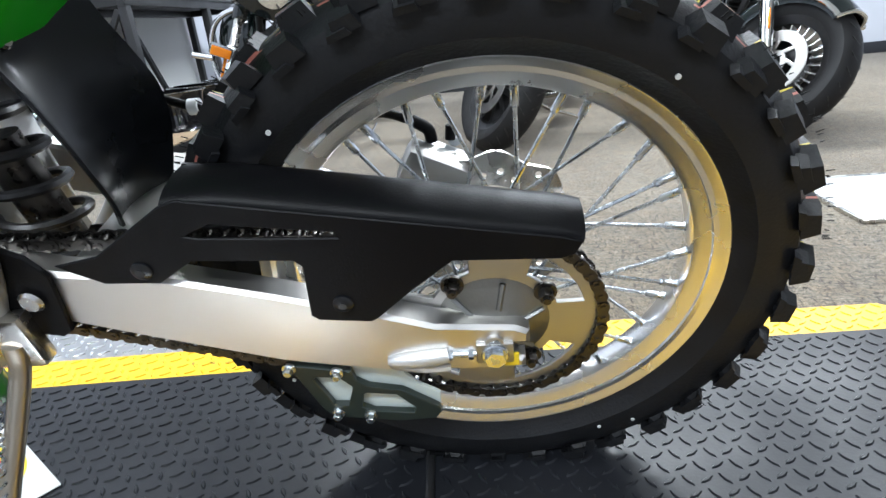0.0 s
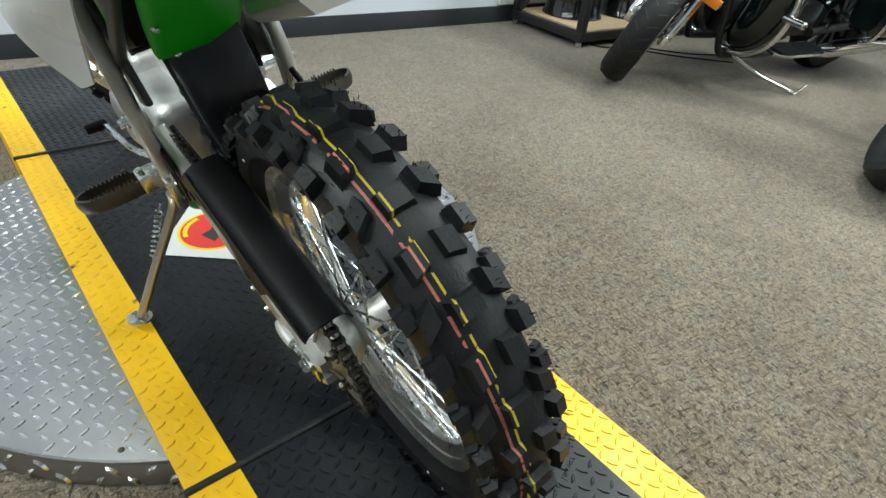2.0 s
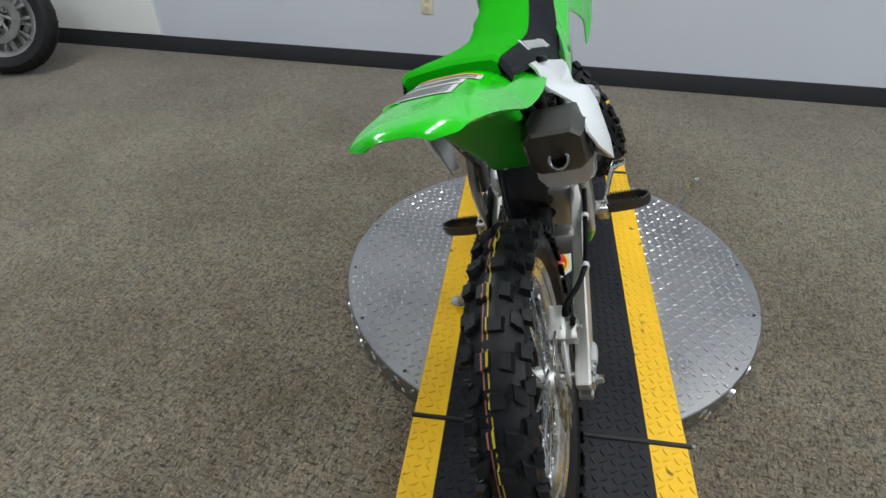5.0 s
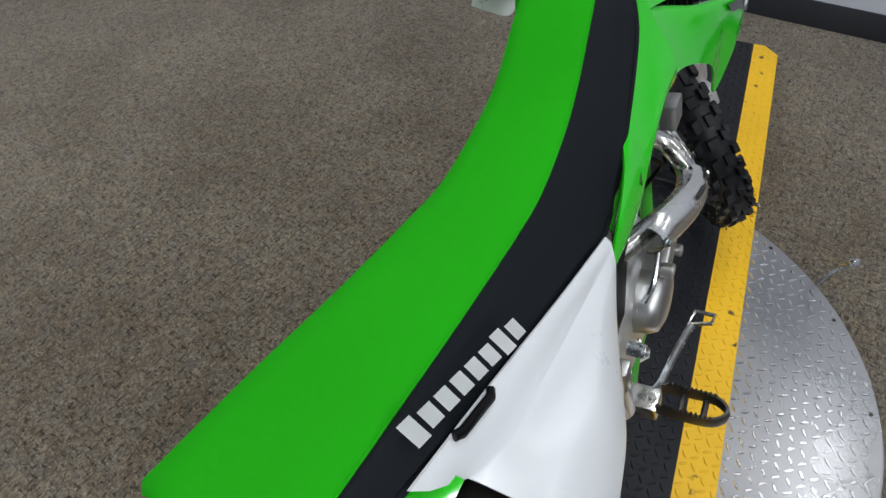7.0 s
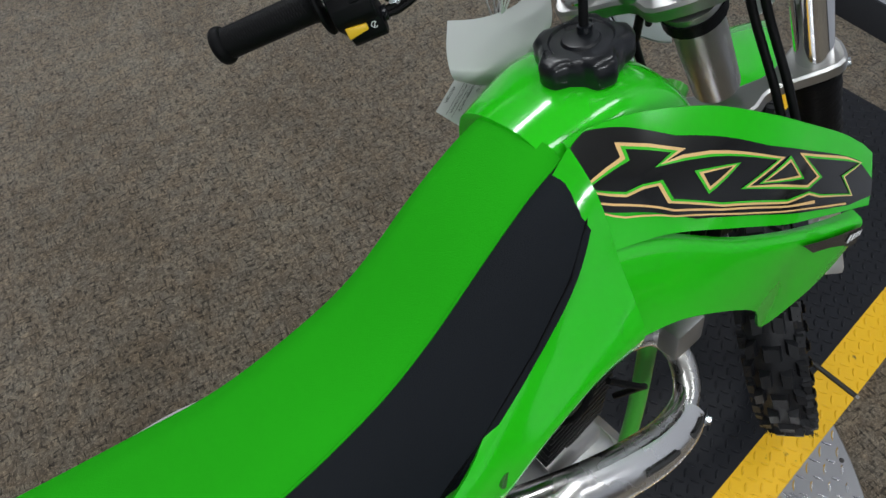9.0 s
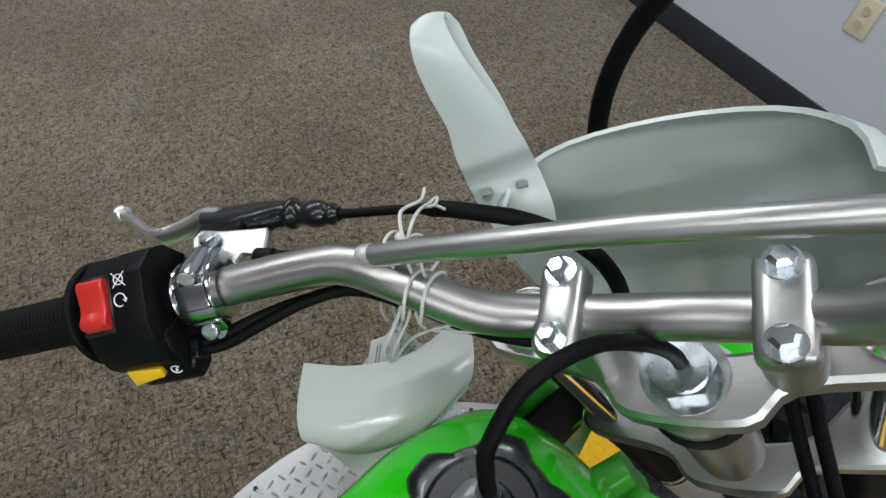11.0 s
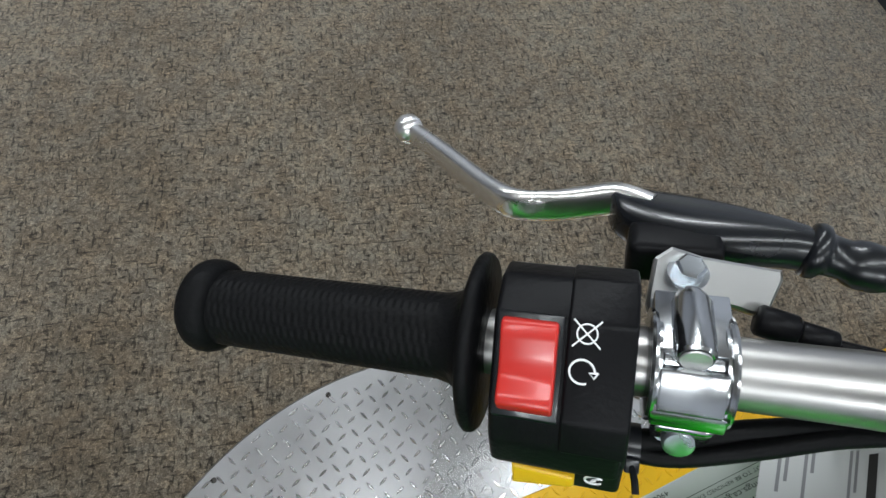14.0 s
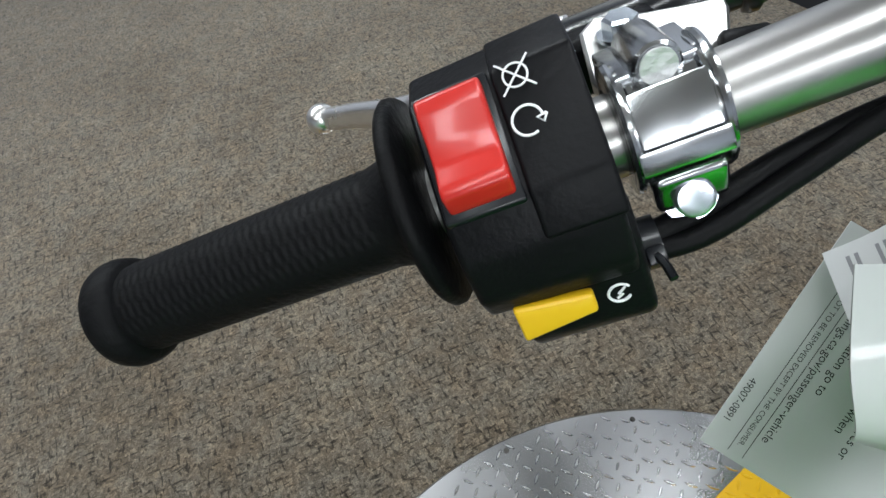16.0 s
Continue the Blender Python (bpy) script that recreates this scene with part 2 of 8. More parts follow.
def yellow_rubber():
    m = material("yellow_safety_paint", (0.80, 0.47, 0.006), 0.42, vary=0.10, vscale=5, rvary=0.1, grain=0.1, scale=120)
    nt = m.node_tree
    b = nt.nodes["Principled BSDF"]
    co = nt.nodes.new("ShaderNodeTexCoord")
    n = nt.nodes.new("ShaderNodeTexNoise")
    n.inputs["Scale"].default_value, n.inputs["Detail"].default_value = 26, 9
    r = nt.nodes.new("ShaderNodeValToRGB")
    r.color_ramp.elements[0].position, r.color_ramp.elements[1].position = 0.66, 0.72
    mix = nt.nodes.new("ShaderNodeMix")
    mix.data_type = "RGBA"
    mix.inputs[7].default_value = (0.05, 0.04, 0.02, 1)
    src = b.inputs["Base Color"].links[0].from_socket
    nt.links.new(co.outputs["Object"], n.inputs["Vector"])
    nt.links.new(n.outputs["Fac"], r.inputs["Fac"])
    nt.links.new(r.outputs["Color"], mix.inputs[0])
    nt.links.new(src, mix.inputs[6])
    nt.links.new(mix.outputs[2], b.inputs["Base Color"])
    return m


YELLOW = yellow_rubber()
BLACK_MAT = material("black_diamond_rubber", (0.011, 0.012, 0.015), 0.38, spec=0.26, vary=0.4, vscale=4, rvary=0.14, grain=0.12, scale=200)
PLATE = material("aluminium_tread_plate", (0.39, 0.39, 0.395), 0.31, 1.0, vary=0.18, vscale=3.5, rvary=0.10, grain=0.06, scale=140)
# smoother than PLATE; its paler base also puts the lozenges' glints into the colour
PLATE_GLINT = material("pale_glint_tread_aluminium", (0.80, 0.80, 0.80), 0.20, 1.0, vary=0.10, vscale=9, rvary=0.08)


def carpet_material():
    m = bpy.data.materials.new("brown_grey_loop_carpet")
    m.use_nodes = True
    nt = m.node_tree
    b = nt.nodes["Principled BSDF"]
    b.inputs["Roughness"].default_value = 0.95
    b.inputs["Specular IOR Level"].default_value = 0.15
    co = nt.nodes.new("ShaderNodeTexCoord")

    def mapped(scale):
        mp = nt.nodes.new("ShaderNodeMapping")
        mp.inputs["Scale"].default_value = scale
        nt.links.new(co.outputs["Object"], mp.inputs["Vector"])
        return mp.outputs[0]

    def tex(vec, detail=3.0, rough=0.6):
        n = nt.nodes.new("ShaderNodeTexNoise")
        n.inputs["Scale"].default_value, n.inputs["Detail"].default_value, n.inputs["Roughness"].default_value = 1.0, detail, rough
        nt.links.new(vec, n.inputs["Vector"])
        return n.outputs["Fac"]

    def ramp(fac, stops):
        r = nt.nodes.new("ShaderNodeValToRGB")
        e = r.color_ramp.elements
        e[0].position, e[0].color = stops[0][0], (*stops[0][1], 1)
        e[1].position, e[1].color = stops[-1][0], (*stops[-1][1], 1)
        for pos, c in stops[1:-1]:
            k = e.new(pos)
            k.color = (*c, 1)
        nt.links.new(fac, r.inputs["Fac"])
        return r.outputs["Color"]

    def mixc(fac, a, c, mode="MIX", amount=None):
        x = nt.nodes.new("ShaderNodeMix")
        x.data_type, x.blend_type = "RGBA", mode
        if amount is None:
            nt.links.new(fac, x.inputs[0])
        else:
            x.inputs[0].default_value = amount
        nt.links.new(a, x.inputs[6]), nt.links.new(c, x.inputs[7])
        return x.outputs[2]

    loops = tex(mapped((300, 300, 300)), 2)
    base = ramp(loops, [(0.28, (0.072, 0.061, 0.046)), (0.5, (0.137, 0.118, 0.090)), (0.72, (0.218, 0.191, 0.150))])
    patch = ramp(tex(mapped((26, 20, 24)), 4), [(0.35, (0.84, 0.83, 0.82)), (0.65, (1.10, 1.10, 1.10))])
    wear = ramp(tex(mapped((1.6, 1.6, 1.6)), 5, 0.65), [(0.35, (0.78, 0.75, 0.71)), (0.5, (0.97, 0.96, 0.95)), (0.65, (1.12, 1.13, 1.12))])
    stain = ramp(tex(mapped((16, 16, 16)), 4), [(0.36, (1.04, 0.97, 0.90)), (0.62, (0.98, 1.0, 1.03))])
    c = mixc(None, base, patch, "MULTIPLY", 0.8)
    c = mixc(None, c, wear, "MULTIPLY", 1.0)
    c = mixc(None, c, stain, "MULTIPLY", 1.0)

    # tufts, each of its own tone
    vor = nt.nodes.new("ShaderNodeTexVoronoi")
    vor.voronoi_dimensions = "2D"
    vor.inputs["Scale"].default_value = 165
    nt.links.new(co.outputs["Object"], vor.inputs["Vector"])
    one = nt.nodes.new("ShaderNodeSeparateColor")
    nt.links.new(vor.outputs["Color"], one.inputs[0])
    c = mixc(None, c, ramp(one.outputs[0], [(0.0, (0.58, 0.57, 0.56)), (0.5, (1.0, 1.0, 1.0)), (1.0, (1.44, 1.44, 1.43))]), "MULTIPLY", 0.9)

    # the weave: short strokes along and across, pale ones and dark ones
    for turn, scale, lo, tone in ((12, (34, 125, 40), 0.60, 0.26), (102, (34, 125, 40), 0.60, 0.26), (57, (48, 85, 40), 0.63, 0.34), (14, (42, 130, 40), 0.60, 1.34), (104, (42, 130, 40), 0.60, 1.34)):
        rot = nt.nodes.new("ShaderNodeMapping")
        rot.inputs["Rotation"].default_value = (0, 0, radians(turn))
        rot.inputs["Location"].default_value = (turn * 0.037, tone * 0.31, 0)
        nt.links.new(co.outputs["Object"], rot.inputs["Vector"])
        mp = nt.nodes.new("ShaderNodeMapping")
        mp.inputs["Scale"].default_value = scale
        nt.links.new(rot.outputs[0], mp.inputs["Vector"])
        f = ramp(tex(mp.outputs[0], 1.5, 0.5), [(lo, (1, 1, 1)), (lo + 0.07, (tone, tone * 0.98, tone * 0.96))])
        c = mixc(None, c, f, "MULTIPLY", 0.9)
    b.inputs["Sheen Weight"].default_value = 0.25
    b.inputs["Sheen Roughness"].default_value = 0.5
    nt.links.new(c, b.inputs["Base Color"])
    bump = nt.nodes.new("ShaderNodeBump")
    bump.inputs["Strength"].default_value, bump.inputs["Distance"].default_value = 0.6, 0.003
    nt.links.new(loops, bump.inputs["Height"])
    nt.links.new(bump.outputs["Normal"], b.inputs["Normal"])
    return m


CARPET = carpet_material()


def tyre_material(name, bands):
    """Rubber with mould-line paint: bands of (from, to, colour) across the tread."""
    m = material(name, (0.007, 0.0075, 0.009), 0.48, spec=0.28, grain=0.3, scale=260, vary=0.35, vscale=14, rvary=0.14)
    nt = m.node_tree
    b = nt.nodes["Principled BSDF"]
    src = b.inputs["Base Color"].links[0].from_socket
    co = nt.nodes.new("ShaderNodeTexCoord")
    sep = nt.nodes.new("ShaderNodeSeparateXYZ")
    nt.links.new(co.outputs["Object"], sep.inputs[0])

    def op(kind, a, c=None, value=0.0):
        x = nt.nodes.new("ShaderNodeMath")
        x.operation = kind
        nt.links.new(a, x.inputs[0])
        if c is not None:
            nt.links.new(c, x.inputs[1])
        else:
            x.inputs[1].default_value = value
        return x.outputs[0]

    rad = op("SQRT", op("ADD", op("MULTIPLY", sep.outputs[0], sep.outputs[0]), op("MULTIPLY", sep.outputs[2], sep.outputs[2])))
    noise_n = nt.nodes.new("ShaderNodeTexNoise")
    noise_n.inputs["Scale"].default_value = 45
    nt.links.new(co.outputs["Object"], noise_n.inputs["Vector"])
    for lo, hi, rmin, col in bands:
        f = op("MULTIPLY", op("GREATER_THAN", sep.outputs[1], value=lo), op("LESS_THAN", sep.outputs[1], value=hi))
        f = op("MULTIPLY", f, op("GREATER_THAN", rad, value=rmin))
        f = op("MULTIPLY", f, op("GREATER_THAN", noise_n.outputs["Fac"], value=0.43))
        mix = nt.nodes.new("ShaderNodeMix")
        mix.data_type = "RGBA"
        mix.inputs[7].default_value = (*col, 1)
        nt.links.new(f, mix.inputs[0])
        nt.links.new(src, mix.inputs[6])
        src = mix.outputs[2]
    nt.links.new(src, b.inputs["Base Color"])
    return m

# ---- the room ----
WALL_ANGLE = -0.0913  # the grey wall stands a little askew to the ramp
WALL_AT = -2.706
NX, NY = math.cos(WALL_ANGLE), math.sin(WALL_ANGLE)


def wall_pose(along, height, out=0.0):
    """A pose on the grey wall's face: x runs along it, y out of it into the wall."""
    ax, ay = -NY, NX
    return Matrix(((ax, -NX, 0, NX * (WALL_AT + out) + ax * along), (ay, -NY, 0, NY * (WALL_AT + out) + ay * along), (0, 0, 1, height), (0, 0, 0, 1)))


def slab(name, c, s, mat, m=None, bev=0.0, kind="structure", label="", category=""):
    bm = bmesh.new()
    rbox(bm, (0, 0, 0), s, bev)
    ob = part(name, bm, mat)
    ob.matrix_basis = (m if m is not None else Matrix()) @ Matrix.Translation(c)
    return tagged(ob, label, category, "", kind)


def ground(name, x0, x1, y0, y1, mat, label):
    bm = bmesh.new()
    rbox(bm, ((x0 + x1) / 2, (y0 + y1) / 2, -0.05), (x1 - x0, y1 - y0, 0.1), 0)
    return tagged(part(name, bm, mat), label, "floor", "", "structure")


ground("floor", -4.2, 6.2, -5.6, 6.0, CARPET, "brown and grey flecked loop carpet, worn in places")
slab("wall_west", (0, 0.06, CEIL / 2), (12.6, 0.12, CEIL), WALL, wall_pose(0, 0), label="grey painted showroom wall", category="wall")
slab("wall_north", (1.0, 5.36, CEIL / 2), (9.0, 0.12, CEIL), WALL, label="grey painted showroom wall behind the cruisers", category="wall")
slab("wall_south", (1.0, -5.26, CEIL / 2), (9.0, 0.12, CEIL), WALL, label="grey painted showroom wall", category="wall")
slab("wall_east", (5.46, 0, CEIL / 2), (0.12, 10.6, CEIL), WALL, label="grey painted showroom wall", category="wall")
slab("ceiling", (0.8, 0.05, CEIL + 0.06), (9.6, 10.9, 0.12), CEILING_M, label="white tiled showroom ceiling", category="ceiling")
slab("baseboard", (0, -0.005, 0.0545), (12.4, 0.010, 0.109), BASEBOARD, wall_pose(0, 0), 0.003, label="charcoal vinyl baseboard along the grey wall", category="baseboard")
slab("baseboard", (1.4, 5.295, 0.0545), (8.0, 0.010, 0.109), BASEBOARD, None, 0.003, label="charcoal vinyl baseboard", category="baseboard")

for tx, ty, tp in TROFFERS:
    t = thing("ceiling_light", pose(tx, ty, CEIL - 0.012), "white recessed ceiling light with a glowing diffuser", "ceiling light", "ceiling lights")
    bm = bmesh.new()
    for sx, sy, lx, ly in ((0, 0.16, 1.26, 0.02), (0, -0.16, 1.26, 0.02), (0.62, 0, 0.02, 0.30), (-0.62, 0, 0.02, 0.30)):
        rbox(bm, (sx, sy, -0.004), (lx, ly, 0.03), 0.002)
    part("frame", bm, WALL_WHITE, t)
    bm = bmesh.new()
    rbox(bm, (0, 0, 0.004), (1.22, 0.30, 0.008), 0)
    part("diffuser", bm, GLOW, t)

# white board on the grey wall, beside the bike
slab("wall_panel", (0, -0.008, 0.7), (1.6, 0.016, 1.17), WALL_WHITE, wall_pose(-3.72, 0.0), 0.002, label="plain white board against the grey wall", category="wall panel")

# power outlet
o = thing("wall_outlet", wall_pose(-1.0, 0.415, 0.0), "ivory duplex power outlet on the grey wall", "power outlet")
IVORY = material("ivory_plastic", (0.62, 0.56, 0.42), 0.4)
bm = bmesh.new()
rbox(bm, (0, -0.003, 0), (0.072, 0.006, 0.116), 0.0025)
part("cover_plate", bm, IVORY, o)
for dz in (0.022, -0.022):
    bm = bmesh.new()
    lathe(bm, [(0.0, -0.0085), (0.014, -0.0085), (0.0155, -0.006), (0.0, -0.006)], Matrix.Translation((0, 0, dz)), 20, False)
    for sx in (-0.005, 0.005):
        rbox(bm, (sx, -0.0088, dz + 0.002), (0.0016, 0.001, 0.007), 0)
    part("socket", bm, material("socket_face", (0.5, 0.44, 0.32), 0.4), o)

# ---- turntable, tread mat and ramps ----
TOP, MATZ = 0.0716, 0.083
TX, TR = -0.7656, 0.6817
Y0, Y1, Y2, Y3 = -0.3398, -0.2569, 0.2481, 0.3395
XR, XF = -0.0873, -1.441


def tread(bm, x, y, z, ang, length, width, high):
    """One raised lozenge of a tread plate."""
    c, s = math.cos(ang), math.sin(ang)
    pts = [(-0.5, 0, 0), (-0.25, 0.42, 0), (0.1, 0.5, 0), (0.5, 0, 0), (0.1, -0.5, 0), (-0.25, -0.42, 0)]
    low = [bm.verts.new((x + c * a * length - s * b * width, y + s * a * length + c * b * width, z)) for a, b, _ in pts]
    top = [bm.verts.new((x + c * a * length * 0.74 - s * b * width * 0.5, y + s * a * length * 0.74 + c * b * width * 0.5, z + high)) for a, b, _ in pts]
    n = len(pts)
    for i in range(n):
        bm.faces.new((low[i], low[(i + 1) % n], top[(i + 1) % n], top[i]))
    bm.faces.new(top)


def tread_grid(bm, x0, x1, y0, y1, pitch, length, width, high, z, inside=lambda x, y: True):
    i = 0
    x = x0 + pitch * 0.5
    while x < x1 - pitch * 0.2:
        y, j = y0 + pitch * 0.5, 0
        while y < y1 - pitch * 0.2:
            if inside(x, y):
                zz = z(x) if callable(z) else z
                tread(bm, x, y, zz, radians(28) if (i + j) % 2 else radians(-62), length, width, high)
            y += pitch
            j += 1
        x += pitch
        i += 1


tt = thing("turntable", pose(TX, 0, 0), "round aluminium tread plate turntable on the carpet", "turntable")
bm = bmesh.new()
rows = [[V((r * math.cos(a), r * math.sin(a), z)) for a in (2 * math.pi * i / 128 for i in range(128))] for r, z in ((0.02, TOP), (TR - 0.003, TOP), (TR, TOP - 0.003), (TR, TOP - 0.012))]
loft(bm, rows, cap=True)
part("top_plate", bm, PLATE, tt)
bm = bmesh.new()
loft(bm, [[V((r * math.cos(a), r * math.sin(a), z)) for a in (2 * math.pi * i / 128 for i in range(128))] for r, z in ((TR - 0.002, TOP - 0.012), (TR - 0.001, TOP - 0.014), (TR - 0.001, 0.002), (TR - 0.01, 0.0))], cap=True)
part("skirt", bm, PLATE, tt, "tread plate skirt in shadow")
bm = bmesh.new()
tread_grid(bm, -TR, TR, -TR, TR, 0.0262, 0.0262, 0.0074, 0.0021, TOP, lambda x, y: x * x + y * y < (TR - 0.014) ** 2 and not (Y0 + 0.01 < y < Y3 - 0.01))
ob = part("raised_tread", bm, PLATE_GLINT, tt, "raised lozenges of the tread plate", 20)
tagged(ob, kind="stuff")
bm = bmesh.new()
for i in range(72):
    a = 2 * math.pi * i / 72
    for k, zz in enumerate((0.016, 0.045)):
        t = bmesh.new()
        tread(t, 0, 0, 0, radians(45) if (i + k) % 2 else radians(-45), 0.031, 0.0105, 0.0050)
        t.transform(pose(0, 0, 0, 0, 0, math.degrees(a + k * 0.043)) @ Matrix.Translation((TR - 0.0012, 0, zz)) @ Matrix.Rotation(radians(90), 4, "Y"))
        absorb(bm, t)
part("skirt_tread", bm, PLATE_GLINT, tt)
for i in range(16):
    a = 2 * math.pi * (i + 0.37) / 16
    if Y0 - 0.03 < (TR - 0.022) * math.sin(a) < Y3 + 0.03:
        continue
    bm = bmesh.new()
    cyl(bm, ((TR - 0.022) * math.cos(a), (TR - 0.022) * math.sin(a), TOP - 0.001), ((TR - 0.022) * math.cos(a), (TR - 0.022) * math.sin(a), TOP + 0.0012), 0.0055, n=10)
    part("screw", bm, DARK_STEEL, tt)

pin = thing("lock_pin", pose(-1.215, 0.527, TOP), "bent steel lock pin standing in the turntable's edge", "lock pin")
bm = bmesh.new()
sweep(bm, smooth_line([(0, 0, -0.002), (0.0, 0.004, 0.045), (0.006, 0.014, 0.10), (0.012, 0.026, 0.128)], 5), 0.0068, 10)
part("shank", bm, ZINC, pin)
bm = bmesh.new()
cyl(bm, (0.006, 0.022, 0.124), (0.018, 0.030, 0.136), 0.0105, n=12, bev=0.002)
part("head", bm, ZINC, pin)


def runner(name, x0, x1, zfun, label, cut=None, floor=0.0):
    """A length of the tread runner: black field, two yellow edges, raised lozenges. cut: the bevelled far end."""
    ob = thing(name, pose(0, 0, 0), label, "ramp", "runner sections")
    lo, hi = min(x0, x1), max(x0, x1)
    for nm, ya, yb, mat, lb in (("edge_strip", Y0, Y1, YELLOW, "yellow painted edge strip"), ("field", Y1, Y2, BLACK_MAT, "black tread rubber field"), ("edge_strip", Y2, Y3, YELLOW, "yellow painted edge strip")):
        bm = bmesh.new()

        def end(y):
            if cut is None:
                return x1
            d = min(y - Y0, Y3 - y)
            return x1 - math.copysign(max(0.0, cut - d), x1 - x0)
        ys = [ya, yb] if nm == "field" else sorted([ya, yb, ya + cut if cut and ya == Y0 and cut < yb - ya else ya, yb - cut if cut and yb == Y3 and cut < yb - ya else yb])
        ys = sorted(set(ys))
        top = [bm.verts.new((x0, y, zfun(x0))) for y in ys] + [bm.verts.new((end(y), y, zfun(end(y)))) for y in reversed(ys)]
        bot = [bm.verts.new((v.co.x, v.co.y, floor)) for v in top]
        n = len(top)
        bm.faces.new(top), bm.faces.new(bot[::-1])
        for i in range(n):
            bm.faces.new((top[i], top[(i + 1) % n], bot[(i + 1) % n], bot[i]))
        part(nm, bm, mat, ob, lb)
        bm = bmesh.new()
        tread_grid(bm, lo + 0.006, hi - 0.004, ya, yb, 0.0236, 0.0228, 0.0066, 0.0023, zfun, lambda x, y: (x < end(y) - 0.012) if x1 > x0 else (x > end(y) + 0.012))
        t = part("raised_tread", bm, mat, ob, "", 20)
        tagged(t, kind="stuff")
    return ob


runner("runner_section", XF + 0.006, XR - 0.006, lambda x: MATZ, "black tread rubber runner with yellow edges across the turntable", floor=TOP + 0.0005)
runner("loading_ramp", XR + 0.004, 0.845, lambda x: MATZ - 0.0183 * (x - XR), "black tread rubber ramp with yellow edges behind the bike", 0.075)
runner("loading_ramp", XF - 0.004, -2.335, lambda x: MATZ - 0.0136 * (XF - x), "black tread rubber ramp with yellow edges before the bike", 0.05)
for hx, far in ((XR, 0.349), (XF, 0.338)):
    h = thing("hinge_rod", pose(hx, 0, MATZ + 0.001), "black steel hinge rod between runner sections", "hinge rod", "hinge rods")
    bm = bmesh.new()
    cyl(bm, (0, Y0 - 0.004, 0), (0, far, 0), 0.0065, n=12, bev=0.001)
    part("rod", bm, BLACK_PAINT, h)
    bm = bmesh.new()
    cyl(bm, (0, far, 0), (0, far + 0.008, 0), 0.005, n=12)
    part("rod_end", bm, STEEL, h)

# paper sheet with a round emblem on the runner
sh = thing("floor_sheet", pose(-0.772, -0.015, MATZ + 0.0022, 0, 0, 141), "white sheet with red and yellow emblem on the runner", "paper sheet")
bm = bmesh.new()
rbox(bm, (0, 0, 0.0006), (0.245, 0.200, 0.0012), 0)
part("sheet", bm, PAPER, sh, "silvery white sheet")
for nm, r, mat, z in (("emblem_ring", 0.094, DECAL_YELLOW, 0.0016), ("emblem_field", 0.086, DECAL_RED, 0.0022)):
    bm = bmesh.new()
    loft(bm, [[V((r * k * math.cos(a), r * k * 0.95 * math.sin(a), z)) for a in (2 * math.pi * i / 48 for i in range(48))] for k in (0.001, 1.0)], cap=False)
    part(nm, bm, mat, sh)
for nm, pts, mat in (("emblem_mark", [(-0.055, -0.018), (0.02, -0.026), (0.058, -0.006), (0.04, 0.014), (0.0, 0.008), (-0.03, 0.024)], INK),):
    bm = bmesh.new()
    bm.faces.new([bm.verts.new((x, y, 0.0028)) for x, y in pts])
    part(nm, bm, mat, sh)
for i in range(5):
    for a0 in (1.05, 4.2):
        bm = bmesh.new()
        a = a0 + i * 0.26
        rbox(bm, (0.074 * math.cos(a), 0.070 * math.sin(a), 0.0028), (0.017, 0.011, 0.0008), 0, pose(0, 0, 0, 0, 0, math.degrees(a) + 90))
        part("emblem_bar", bm, DECAL_YELLOW, sh)

# ---- the dirt bike: x to its rear, y to its right, z up, origin in the rear axle ----
bike = thing("dirt_bike", pose(0.0088, -0.0568, 0.3877, 16.2, 0, -2.836), "green dirt bike with white side panels leaning on its side stand", "motorcycle")
HEAD = V((-1.000, -0.003, 0.728))
AXIS = V((math.sin(radians(27)), 0, math.cos(radians(27))))
STEER = Matrix.Translation(HEAD) @ Matrix.Rotation(radians(39), 4, AXIS) @ Matrix.Translation(-HEAD)


def mirror_parts(name, build, mat, label=""):
    for s in (1, -1):
        bm = bmesh.new()
        build(bm, s)
        part(name, bm, mat, bike, label)


